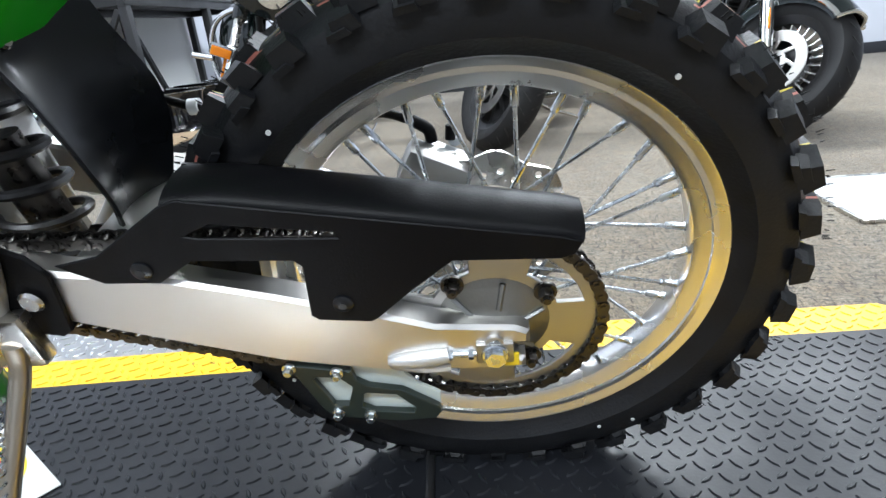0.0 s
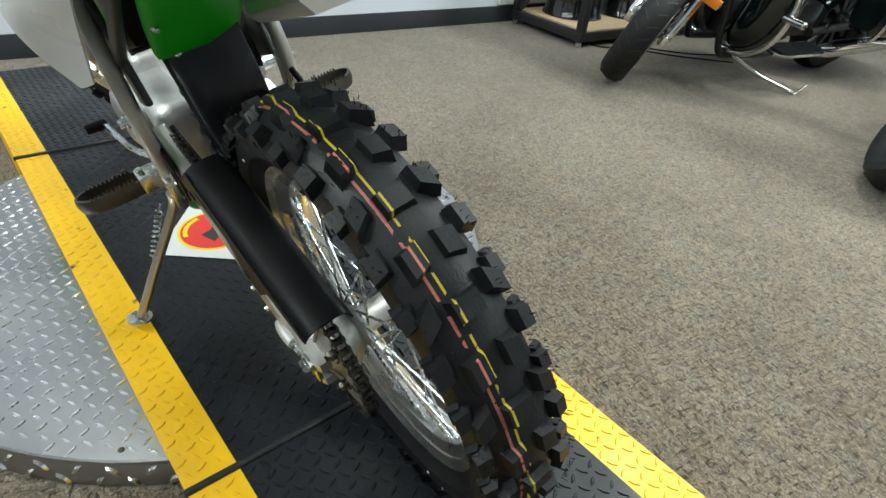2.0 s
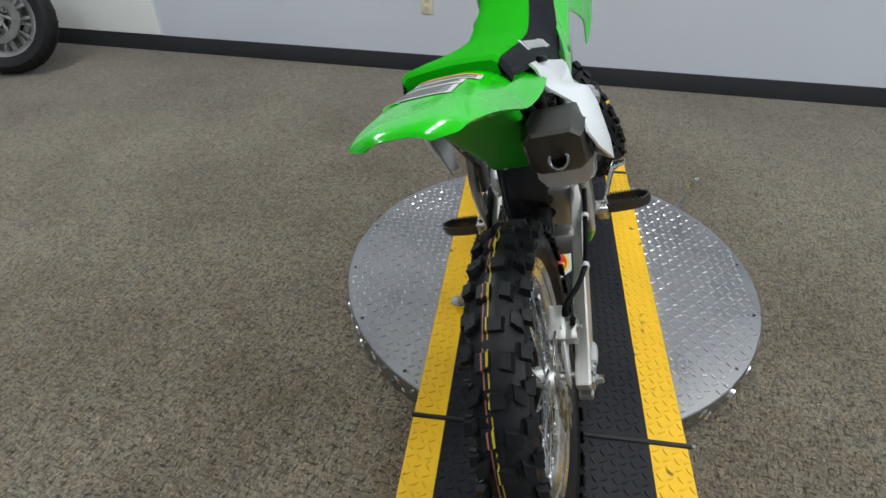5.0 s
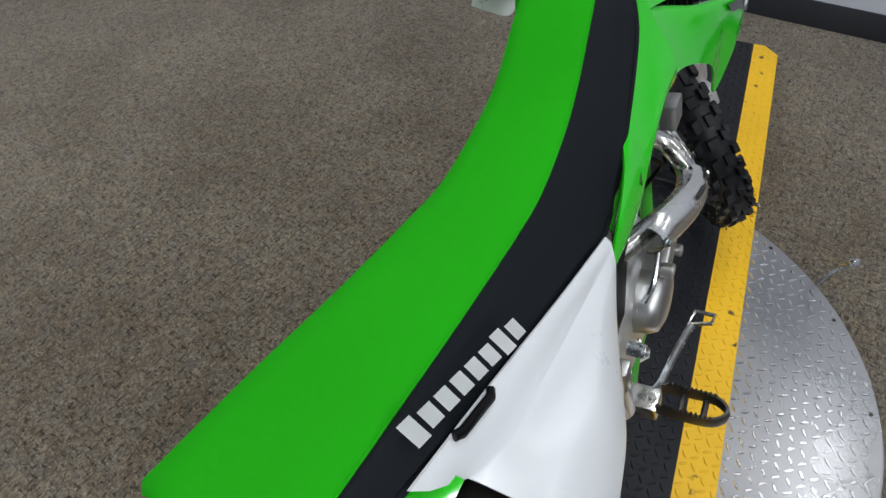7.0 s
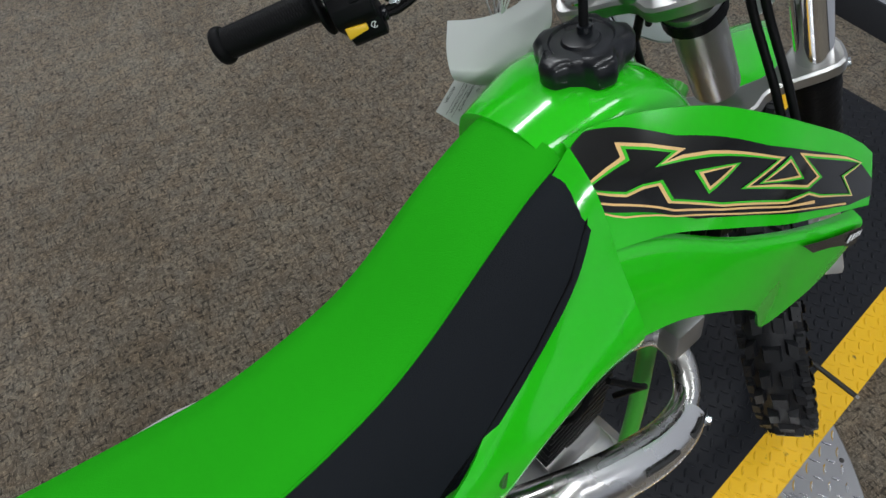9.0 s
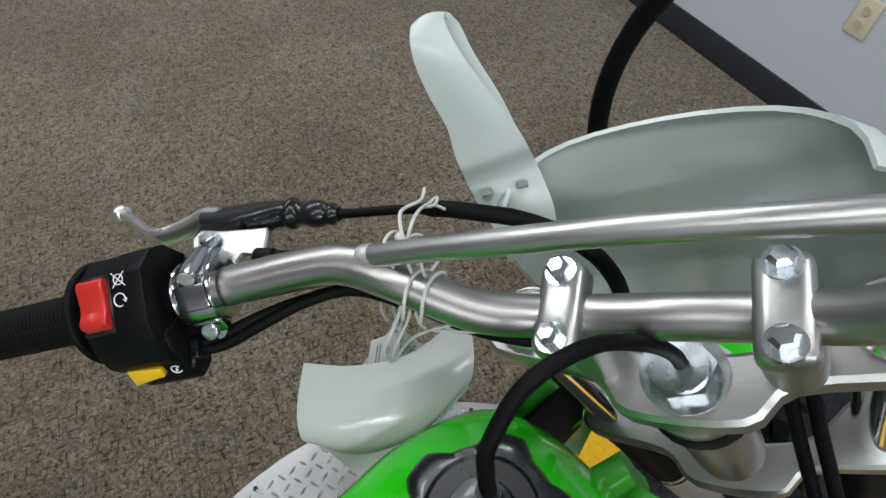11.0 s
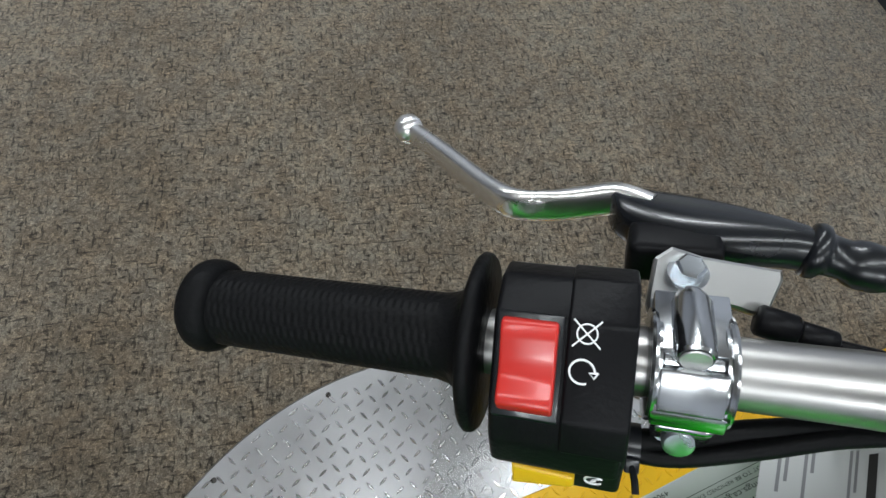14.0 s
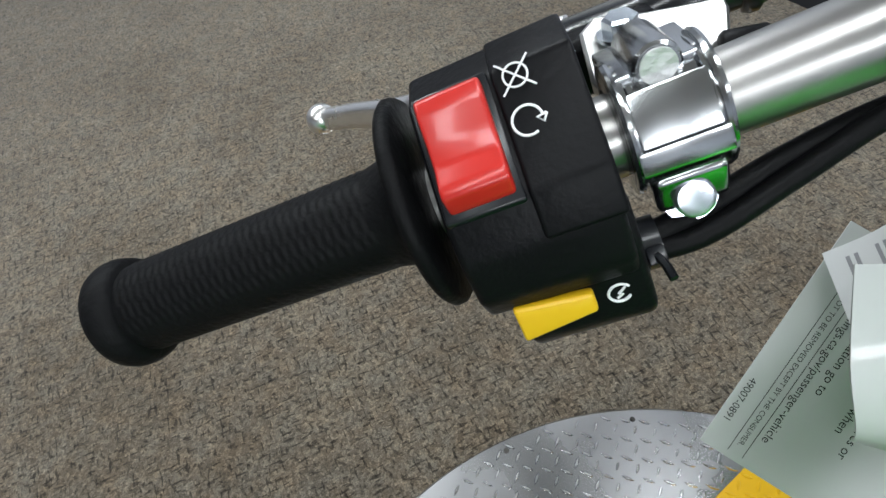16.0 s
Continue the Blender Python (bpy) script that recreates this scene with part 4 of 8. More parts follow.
for x, z in ((-0.074, 0.068), (-0.03, 0.105)):
    bm = bmesh.new()
    bolt(bm, (x, 0.103, z), (0, 1, 0), 0.006, 0.010)
    part("caliper_bolt", bm, ZINC, caliper)
bm = bmesh.new()
sweep(bm, smooth_line([(-0.075, 0.092, 0.138), (-0.12, 0.112, 0.142), (-0.2, 0.122, 0.128), (-0.30, 0.126, 0.150), (-0.40, 0.130, 0.19), (-0.44, 0.130, 0.22)], 6), 0.0055, 10)
hose = part("brake_hose", bm, RUBBER, bike, "black brake hose along the swingarm")
for p in ((-0.19, 0.122, 0.128), (-0.33, 0.127, 0.162)):
    bm = bmesh.new()
    lathe(bm, [(0.0062, -0.006), (0.0095, -0.006), (0.0095, 0.006), (0.0062, 0.006)], Matrix.Translation(p) @ Matrix.Rotation(radians(90), 4, "Z"), 18)
    part("hose_clip", bm, WHITE, hose)

# -- inner fender, shock, subframe --
bm = bmesh.new()
rows = []
for z, xl, xr, w in ((0.350, -0.402, -0.376, 0.060), (0.310, -0.393, -0.363, 0.060), (0.277, -0.383, -0.350, 0.059), (0.250, -0.374, -0.337, 0.058), (0.216, -0.365, -0.325, 0.057), (0.180, -0.358, -0.327, 0.055), (0.140, -0.355, -0.338, 0.050), (0.105, -0.362, -0.350, 0.044)):
    rows.append([(xl + 0.004, -w, z), (xl - 0.004, -w * 0.86, z + 0.001), (xl * 0.8 + xr * 0.2 - 0.012, -w * 0.5, z + 0.002), (xl * 0.5 + xr * 0.5 - 0.016, 0, z + 0.002), (xl * 0.2 + xr * 0.8 - 0.012, w * 0.5, z + 0.002), (xr - 0.004, w * 0.86, z + 0.001), (xr + 0.004, w, z)])
sheet(bm, refine(rows, 4, 3), 0.003)
splash = part("inner_fender", bm, BLACK_GLOSS, bike, "glossy black inner fender ahead of the tyre")
for y in (-0.032, 0.034):
    bm = bmesh.new()
    cyl(bm, (-0.392, y * 1.1, 0.292), (-0.377, y * 1.1, 0.297), 0.0085, n=18, bev=0.002)
    part("fender_screw", bm, ZINC, splash)

bm = bmesh.new()
cyl(bm, (-0.455, 0, 0.02), (-0.47, 0, 0.20), 0.022, n=20)
shock = part("rear_shock", bm, DARK_STEEL, bike, "rear shock absorber with a dark spring")
bm = bmesh.new()
coil = [V((-0.46 - 0.03 * t, 0.040 * math.cos(t * 2 * math.pi * 7), 0.06 + 0.27 * t)) + V((0.040 * math.sin(t * 2 * math.pi * 7), 0, 0)) for t in (i / 140 for i in range(141))]
sweep(bm, coil, 0.0055, 7)
part("spring", bm, BLACK_PAINT, shock)


def rail(bm, s):
    sweep(bm, smooth_line([(-0.52, s * 0.105, 0.45), (-0.45, s * 0.12, 0.36), (-0.41, s * 0.128, 0.25), (-0.425, s * 0.13, 0.15), (-0.47, s * 0.125, 0.06), (-0.52, s * 0.12, 0.00)], 6), 0.0125, 12)


mirror_parts("frame_rail", rail, material("grey_frame_paint", (0.36, 0.35, 0.32), 0.35, 0.3, vary=0.08, vscale=14), "grey painted frame rail")


def subframe(bm, s):
    sweep(bm, [(-0.62, s * 0.07, 0.50), (-0.25, s * 0.075, 0.545), (-0.03, s * 0.07, 0.585)], 0.011, 10)
    sweep(bm, [(-0.44, s * 0.11, 0.28), (-0.10, s * 0.078, 0.555)], 0.010, 10)


mirror_parts("subframe_tube", subframe, BLACK_PAINT)


def lower_frame(bm, s):
    sweep(bm, smooth_line([(-0.52, s * 0.12, 0.0), (-0.56, s * 0.10, -0.06), (-0.66, s * 0.08, -0.085), (-0.80, s * 0.075, -0.06), (-0.88, s * 0.06, 0.05), (-0.93, s * 0.045, 0.25), (-0.97, s * 0.03, 0.48), (-0.985, s * 0.015, 0.60)], 5), 0.0135, 12)
    sweep(bm, smooth_line([(-0.52, s * 0.105, 0.45), (-0.65, s * 0.095, 0.50), (-0.85, s * 0.05, 0.56), (-0.98, s * 0.01, 0.63)], 5), 0.0155, 12)


mirror_parts("frame_tube", lower_frame, material("green_frame_paint", (0.04, 0.30, 0.02), 0.3, coat=0.3, vary=0.06))

# airbox fills the space behind the panels
bm = bmesh.new()
rbox(bm, (-0.50, -0.01, 0.40), (0.16, 0.15, 0.20), 0.02)
part("airbox", bm, BLACK_PLASTIC, bike, "black plastic airbox")

# -- side stand and foot pegs --
bm = bmesh.new()
sweep(bm, smooth_line([(-0.445, -0.138, 0.055), (-0.452, -0.150, 0.02), (-0.478, -0.225, -0.085), (-0.503, -0.306, -0.1985)], 5), [0.011] * 4 + [0.0095] * 12, 12)
stand = part("side_stand", bm, material("bronze_grey_steel", (0.42, 0.38, 0.32), 0.32, 0.9, vary=0.12, vscale=20), bike, "bare steel side stand, folded out")
bm = bmesh.new()
up = (Matrix.Rotation(radians(-16.2), 4, "X")).to_3x3() @ V((0, 0, 1))
foot = V((-0.506, -0.312, -0.2035))
sweep(bm, [foot - up * 0.003, foot - up * 0.0015, foot + up * 0.0025, foot + up * 0.004], [0.020, 0.024, 0.024, 0.018], 20)
part("stand_foot", bm, STEEL, stand)
bm = bmesh.new()
a, b = V((-0.462, -0.165, 0.035)), V((-0.478, -0.235, -0.085))
d = (b - a).normalized()
u = d.orthogonal().normalized()
w = d.cross(u)
sweep(bm, [a + (b - a) * (0.12 + 0.76 * t) + (u * math.cos(t * 60) + w * math.sin(t * 60)) * 0.006 for t in (i / 110 for i in range(111))], 0.0016, 5)
sweep(bm, [a, a + (b - a) * 0.14], 0.0016, 5), sweep(bm, [b - (b - a) * 0.14, b], 0.0016, 5)
part("stand_spring", bm, ZINC, stand)
bm = bmesh.new()
rbox(bm, (-0.45, -0.132, 0.055), (0.05, 0.02, 0.06), 0.005)
part("stand_bracket", bm, STEEL, stand)


def peg_frame(bm, s, x, y0, y1, z):
    loop = smooth_line([(x - 0.020, s * y0, z), (x - 0.022, s * (y0 + 0.03), z), (x - 0.020, s * (y1 - 0.02), z + 0.004), (x, s * y1, z + 0.006), (x + 0.020, s * (y1 - 0.02), z + 0.004), (x + 0.022, s * (y0 + 0.03), z), (x + 0.020, s * y0, z)], 4)
    sweep(bm, loop, 0.0042, 6, flat=3.6, up=(0, 0, 1))
    for k in (0.34, 0.68):
        y = s * (y0 + (y1 - y0) * k)
        sweep(bm, [(x - 0.02, y, z - 0.004), (x + 0.02, y, z - 0.004)], 0.005, 6)
    for e in (-1, 1):
        n = 11
        ys = [s * (y0 + 0.008 + (y1 - y0 - 0.026) * k / (2 * n)) for k in range(2 * n + 1)]
        rows = [[V((x + e * 0.0215 + o, y, z + 0.008)) for o in (-0.003, 0.003)] + [V((x + e * 0.0215 + o, y, z + (0.022 if k % 2 else 0.013))) for o in (0.0024, -0.0024)] for k, y in enumerate(ys)]
        loft(bm, rows)
    bmesh.ops.recalc_face_normals(bm, faces=bm.faces)


for s in (1, -1):
    bm = bmesh.new()
    peg_frame(bm, s, -0.500, 0.172, 0.276, 0.082 if s > 0 else 0.070)
    peg = part("foot_peg", bm, material("peg_steel", (0.10, 0.095, 0.09), 0.38, 0.9, vary=0.2, vscale=40) if s > 0 else bpy.data.materials["peg_steel"], bike, "serrated steel foot peg")
    bm = bmesh.new()
    rbox(bm, (-0.492, s * 0.150, 0.072), (0.045, 0.05, 0.035), 0.005)
    cyl(bm, (-0.492, s * 0.165, 0.045), (-0.492, s * 0.165, 0.098), 0.006, n=12)
    part("peg_bracket", bm, STEEL, peg)
    bm = bmesh.new()
    cyl(bm, (-0.53, s * 0.118, 0.165), (-0.53, s * 0.145, 0.165), 0.013, n=18, bev=0.002)
    bolt(bm, (-0.53, s * 0.145, 0.165), (0, s, 0), 0.008, 0.008)
    part("frame_bolt", bm, ZINC, bike)

# gear lever on the near side
bm = bmesh.new()
sweep(bm, smooth_line([(-0.56, -0.125, 0.07), (-0.59, -0.15, 0.085), (-0.66, -0.165, 0.10), (-0.70, -0.17, 0.105)], 4), 0.006, 8)
gear = part("gear_lever", bm, ZINC, bike, "zinc plated gear lever")
bm = bmesh.new()
cyl(bm, (-0.70, -0.165, 0.105), (-0.70, -0.205, 0.108), 0.010, n=14, bev=0.002)
part("rubber_tip", bm, RUBBER, gear)
# brake pedal
bm = bmesh.new()
sweep(bm, smooth_line([(-0.505, 0.148, 0.060), (-0.535, 0.165, 0.064), (-0.585, 0.178, 0.085), (-0.625, 0.190, 0.102), (-0.640, 0.196, 0.106)], 5), 0.0062, 8, flat=1.4, up=(0, 0, 1))
pedal = part("brake_pedal", bm, ZINC, bike, "zinc plated brake pedal")
bm = bmesh.new()
loop = [(-0.640, 0.190, 0.108), (-0.648, 0.226, 0.112), (-0.664, 0.228, 0.115), (-0.668, 0.196, 0.112)]
sweep(bm, [V(p) for p in loop], 0.0042, 6, closed=True)
part("pedal_pad", bm, STEEL, pedal)
bm = bmesh.new()
cyl(bm, (-0.455, 0.135, 0.10), (-0.445, 0.135, 0.20), 0.012, n=16, bev=0.002)
rbox(bm, (-0.445, 0.135, 0.225), (0.03, 0.026, 0.05), 0.005)
part("rear_master_cylinder", bm, ALU_SATIN, bike, "small silver rear brake master cylinder")

# -- seat --
SEAT = [(-0.778, 0.698, 0.050, 0.090), (-0.740, 0.686, 0.052, 0.105), (-0.690, 0.662, 0.055, 0.1105), (-0.612, 0.619, 0.058, 0.115), (-0.545, 0.594, 0.060, 0.116), (-0.456, 0.580, 0.062, 0.122), (-0.380, 0.588, 0.064, 0.120), (-0.250, 0.613, 0.067, 0.113), (-0.130, 0.640, 0.070, 0.106), (-0.020, 0.663, 0.071, 0.092)]


def seat_row(x, z, e, w, low):
    """Across the seat at x: e is half the flat top, w half the width low down."""
    side = [(w, z - low), (e + (w - e) * 0.74, z - low * 0.64), (e + (w - e) * 0.42, z - low * 0.32), (e + 0.005, z - 0.009), (e - 0.002, z - 0.002)]
    top = [(e * 0.6, z + 0.001), (0, z + 0.003)]
    half = [V((x, y, zz)) for y, zz in side + top]
    # the stand side is cut closer
    k = 0.80 if x < -0.6 else 0.88 if x < -0.5 else 0.96 if x < -0.4 else 1.0
    return half + [V((p.x, -k * min(p.y, e + 0.002 + (p.y - e) * (0.12 if x < -0.6 else 0.45)), p.z)) for p in half[-2::-1]]


lows = [0.048, 0.074, 0.095, 0.110, 0.125, 0.110, 0.090, 0.062, 0.045, 0.038]
seat_rows = [seat_row(x, z, e, w, lw) for (x, z, e, w), lw in zip(SEAT, lows)]
end = [V((p.x + 0.008, p.y * 0.96, p.z - 0.006)) for p in seat_rows[-1]]
base = [V((p.x + 0.004, p.y * 0.97, min(p.z, seat_rows[-1][0].z + 0.004))) for p in seat_rows[-1]]
cols = [smooth_line([row[k] for row in seat_rows], 6) for k in range(len(seat_rows[0]))]
fine = [[c[i] for c in cols] for i in range(len(cols[0]))] + [end, base]
# the black sides and the green top are two covers sewn along a seam
bm = bmesh.new()
n = len(fine[0])
sheet(bm, [row[3:n - 3] for row in fine], 0.004)
seat = part("seat", bm, GREEN_VINYL, bike, "green vinyl seat with black sides", 60)
for s, lab in ((0, "black vinyl seat side"), (1, "black vinyl seat side")):
    bm = bmesh.new()
    rows = [(row[:4] if s == 0 else row[n - 4:]) for row in fine[:-1]]
    rows = [[p - V((0, 0, 0.0012)) for p in row] for row in rows]
    sheet(bm, [smooth_line(r, 3) for r in rows], 0.004)
    part("seat_side", bm, BLACK_VINYL, seat, lab, 60)
    bm = bmesh.new()
    k = 3 if s == 0 else n - 4
    sweep(bm, [row[k] + V((0, 0, 0.0004)) for row in fine[:-1]], 0.0013, 6)
    part("seam_piping", bm, GREEN_VINYL, seat)
bm = bmesh.new()
rows = [[V((x, -min(w * 0.98, e + (0.0 if x < -0.6 else (w - e) * 0.45)) * (0.78 if x < -0.6 else 0.88 if x < -0.4 else 0.98), z - lw)), V((x, 0, z - lw - 0.004)), V((x, w * 0.98, z - lw))] for (x, z, e, w), lw in zip(SEAT, lows)]
sheet(bm, rows, 0.006)
part("seat_base", bm, BLACK_PLASTIC, seat)
# white bars where the maker's name is printed, on the far side cover
for side in (1,):
    for i in range(8):
        t = 0.03 + i * 0.120
        p = V((-0.128, side * 0.0925, 0.6285)).lerp(V((-0.282, side * 0.1155, 0.5795)), t)
        q = V((0.0085 if i else 0.012, 0, 0.0))
        bm = bmesh.new()
        d = V((-0.154, side * 0.023, -0.049)).normalized()
        up = V((-0.02, -side * 0.62, 0.78)).normalized()
        nrm = d.cross(up).normalized() * side
        if nrm.y * side < 0:
            nrm = -nrm
        h = 0.0185 if i not in (0, 6) else 0.0245
        wd = 0.0072
        pts8 = [p - d * wd - up * h * 0.5, p + d * wd - up * h * 0.5, p + d * (wd + 0.002) + up * h * 0.5, p - d * (wd - 0.002) + up * h * 0.5]
        vs = [bm.verts.new(c + nrm * 0.0065) for c in pts8]
        f = bm.faces.new(vs)
        bmesh.ops.solidify(bm, geom=[f], thickness=0.0008)
        part("print_bar", bm, DECAL_WHITE, seat)

# -- tank --
TANK = [(-0.770, 0.702, 0.056, 0.085, 0.50), (-0.800, 0.708, 0.060, 0.092, 0.49), (-0.845, 0.714, 0.066, 0.100, 0.49), (-0.890, 0.706, 0.068, 0.104, 0.50), (-0.925, 0.684, 0.066, 0.104, 0.51), (-0.955, 0.640, 0.060, 0.096, 0.53), (-0.975, 0.590, 0.055, 0.085, 0.54)]
rows = []
for x, z, e, w, zl in TANK:
    half = [V((x, w * 0.8, zl)), V((x, w, zl + (z - zl) * 0.35)), V((x, w * 0.97, zl + (z - zl) * 0.62)), V((x, e + (w - e) * 0.45, z - 0.022)), V((x, e * 0.7, z - 0.004)), V((x, 0, z))]
    # the far side is cut closer, under its shroud
    rows.append([V((p.x, p.y * 0.78, p.z)) for p in half] + [V((p.x, -p.y, p.z)) for p in half[-2::-1]])
bm = bmesh.new()
fine_t = refine(rows, 5, 4)
loft(bm, fine_t, around=True)
part("fuel_tank", bm, GREEN, bike, "glossy green fuel tank", 60)
bm = bmesh.new()
capm = Matrix.Translation((-0.863, 0, 0.712)) @ Matrix.Rotation(radians(4), 4, "Y") @ Matrix.Rotation(radians(90), 4, "X")
loop = []
nn = 96
def lobed(r, k, depth):
    return [(r + depth * max(-1, min(1, 1.6 * math.cos(5 * a)))) * V((math.cos(a), 0, math.sin(a))) for a in (2 * math.pi * i / nn for i in range(nn))]
prof = [(0.030, 0.0, 0.0), (0.0385, 0.0, 0.0035), (0.040, 0.006, 0.0038), (0.040, 0.020, 0.0038), (0.037, 0.0245, 0.0034), (0.033, 0.0262, 0.0012), (0.028, 0.0262, 0.0), (0.0265, 0.0245, 0.0), (0.017, 0.0245, 0.0), (0.0155, 0.027, 0.0), (0.008, 0.028, 0.0), (0.001, 0.028, 0.0)]
loft(bm, [[capm @ (p + V((0, h, 0))) for p in lobed(r, 5, d)] for r, h, d in prof], cap=True)
cap = part("fuel_cap", bm, BLACK_GLOSS, bike, "black lobed fuel cap with a vent hose", 40)
bm = bmesh.new()
a = V((-0.868, -0.002, 0.738))
sweep(bm, smooth_line([a, a + V((-0.001, -0.002, 0.02)), V((-0.874, -0.006, 0.775)), V((-0.897, -0.008, 0.797)), V((-0.932, -0.006, 0.799)), V((-0.966, -0.003, 0.778)), V((-0.990, -0.003, 0.750)), V((-1.000, -0.003, 0.726))], 7), 0.0042, 10)
part("vent_hose", bm, RUBBER, cap)
bm = bmesh.new()
cyl(bm, a - V((0, 0, 0.012)), a + V((0, 0, 0.008)), 0.0065, n=14)
part("vent_nipple", bm, BLACK_GLOSS, cap)

# -- radiator shrouds: rear web, upper wing, lower wing --
#        x      top   slot_top slot_low bottom  lat_top lat_mid lat_bot
SHROUD = [(-0.470, 0.452, None, None, 0.438, 0.130, 0.131, 0.131), (-0.540, 0.478, None, None, 0.426, 0.124, 0.131, 0.131), (-0.600, 0.505, None, None, 0.432, 0.114, 0.129, 0.131), (-0.655, 0.550, None, None, 0.465, 0.092, 0.119, 0.131),
          (-0.700, 0.600, None, None, 0.488, 0.078, 0.111, 0.132), (-0.740, 0.650, None, None, 0.502, 0.056, 0.105, 0.133), (-0.785, 0.700, None, None, 0.506, 0.058, 0.108, 0.136)]
WING = [(-0.785, 0.702, 0.612, 0.6115, 0.506, 0.052, 0.106, 0.134), (-0.840, 0.700, 0.597, 0.586, 0.490, 0.066, 0.118, 0.142), (-0.900, 0.688, 0.578, 0.553, 0.458, 0.098, 0.148, 0.156), (-0.945, 0.666, 0.560, 0.536, 0.420, 0.128, 0.167, 0.165), (-0.980, 0.643, 0.547, 0.522, 0.350, 0.148, 0.176, 0.162), (-1.015, 0.618, 0.534, 0.511, 0.395, 0.161, 0.184, 0.180), (-1.042, 0.594, 0.523, 0.503, 0.430, 0.171, 0.189, 0.188), (-1.058, 0.576, 0.516, 0.499, 0.455, 0.177, 0.192, 0.191)]
NEAR = 0.68  # the shroud on the stand side sits closer in
SHROUDS = {}
for s in (1, -1):
    bm = bmesh.new()
    rows = []
    for x, zt, _, _, zb, lt, lm, lb in SHROUD:
        lt, lm, lb = (l * (1 if s > 0 else NEAR) for l in (lt, lm, lb))
        zm = (zt + zb) / 2
        rows.append([(x, s * lt, zt), (x, s * (lt * 0.45 + lm * 0.55), zt * 0.65 + zm * 0.35), (x, s * lm, zm), (x, s * (lb + 0.001), zb * 0.7 + zm * 0.3), (x, s * lb, zb)])
    sheet(bm, refine(rows, 4, 4), 0.0035)
    shroud = part("radiator_shroud", bm, GREEN, bike, "glossy green tank shroud with a black and gold graphic", 50)
    SHROUDS[s] = shroud
    bm = bmesh.new()
    rows = []
    for x, zt, z1, z2, zb, lt, lm, lb in WING:
        lt, lm, lb = (l * (1 if s > 0 else NEAR) for l in (lt, lm, lb))
        rows.append([(x, s * lt, zt), (x, s * (lt * 0.56 + lm * 0.44), zt * 0.62 + z1 * 0.38), (x, s * (lt * 0.225 + lm * 0.775), zt * 0.28 + z1 * 0.72), (x, s * lm, z1)])
    sheet(bm, refine(rows, 4, 4), 0.0035)
    part("upper_wing", bm, GREEN, shroud, "", 50)
    bm = bmesh.new()
    rows = []
    for x, zt, z1, z2, zb, lt, lm, lb in WING:
        lt, lm, lb = (l * (1 if s > 0 else NEAR) for l in (lt, lm, lb))
        rows.append([(x, s * (lm - 0.012), z2 + 0.004), (x, s * (lm + 0.0005), z2 - 0.004), (x, s * ((lm + lb) / 2 + 0.002), (z2 + zb) / 2), (x, s * lb, zb)])
    sheet(bm, refine(rows, 4, 4), 0.0035)
    part("lower_wing", bm, GREEN, shroud, "", 50)
    bm = bmesh.new()
    rbox(bm, (-0.93, s * 0.098, 0.545), (0.22, 0.010, 0.10), 0.004, pose(0, 0, 0, 0, 0, s * -13))
    for i in range(9):
        rbox(bm, (-0.845 - i * 0.021, s * (0.090 + i * 0.0050), 0.550), (0.004, 0.014, 0.07), 0.001)
    part("louvre_backing", bm, BLACK_PLASTIC, shroud, "dark louvre behind the slot")
    bm = bmesh.new()
    cyl(bm, (-0.612, s * 0.1305, 0.462), (-0.613, s * 0.1335, 0.462), 0.0095, n=18)
    part("rubber_grommet", bm, material("dark_green_grommet", (0.02, 0.12, 0.01), 0.5) if s > 0 else bpy.data.materials["dark_green_grommet"], shroud)


def spline_at(pts, f):
    """Smooth interpolation in a row of points at the fractional index f, carried on a little past the ends."""
    n = len(pts) - 1
    f = min(max(f, -1.5), n + 0.3)
    i = min(max(math.floor(f), 0), n - 1)
    t = f - i
    a, b, c, d = (V(pts[min(max(i + k, 0), n)]) for k in (-1, 0, 1, 2))
    return 0.5 * ((2 * b) + (c - a) * t + (2 * a - 5 * b + 4 * c - d) * t * t + (3 * b - a - 3 * c + d) * t ** 3)


def wing_rows(s):
    rows = []
    for x, zt, z1, z2, zb, lt, lm, lb in WING:
        lt, lm, lb = (l * (1 if s > 0 else NEAR) for l in (lt, lm, lb))
        rows.append([(x, s * lt, zt), (x, s * (lt * 0.56 + lm * 0.44), zt * 0.62 + z1 * 0.38), (x, s * (lt * 0.225 + lm * 0.775), zt * 0.28 + z1 * 0.72), (x, s * lm, z1)])
    return rows


def on_wing(u, v, s, lift):
    """A point on the upper wing: u along it from the seat forwards, v from its top down."""
    rows = wing_rows(s)
    at_ = lambda a, b: spline_at([spline_at(r, b * 3) for r in rows], a * 7)
    p = at_(u, v)
    n = (at_(u + 0.01, v) - p).cross(at_(u, v + 0.01) - p).normalized()
    return p + (n if n.y * s > 0 else -n) * (lift + 0.02 * max(0.0, -u))


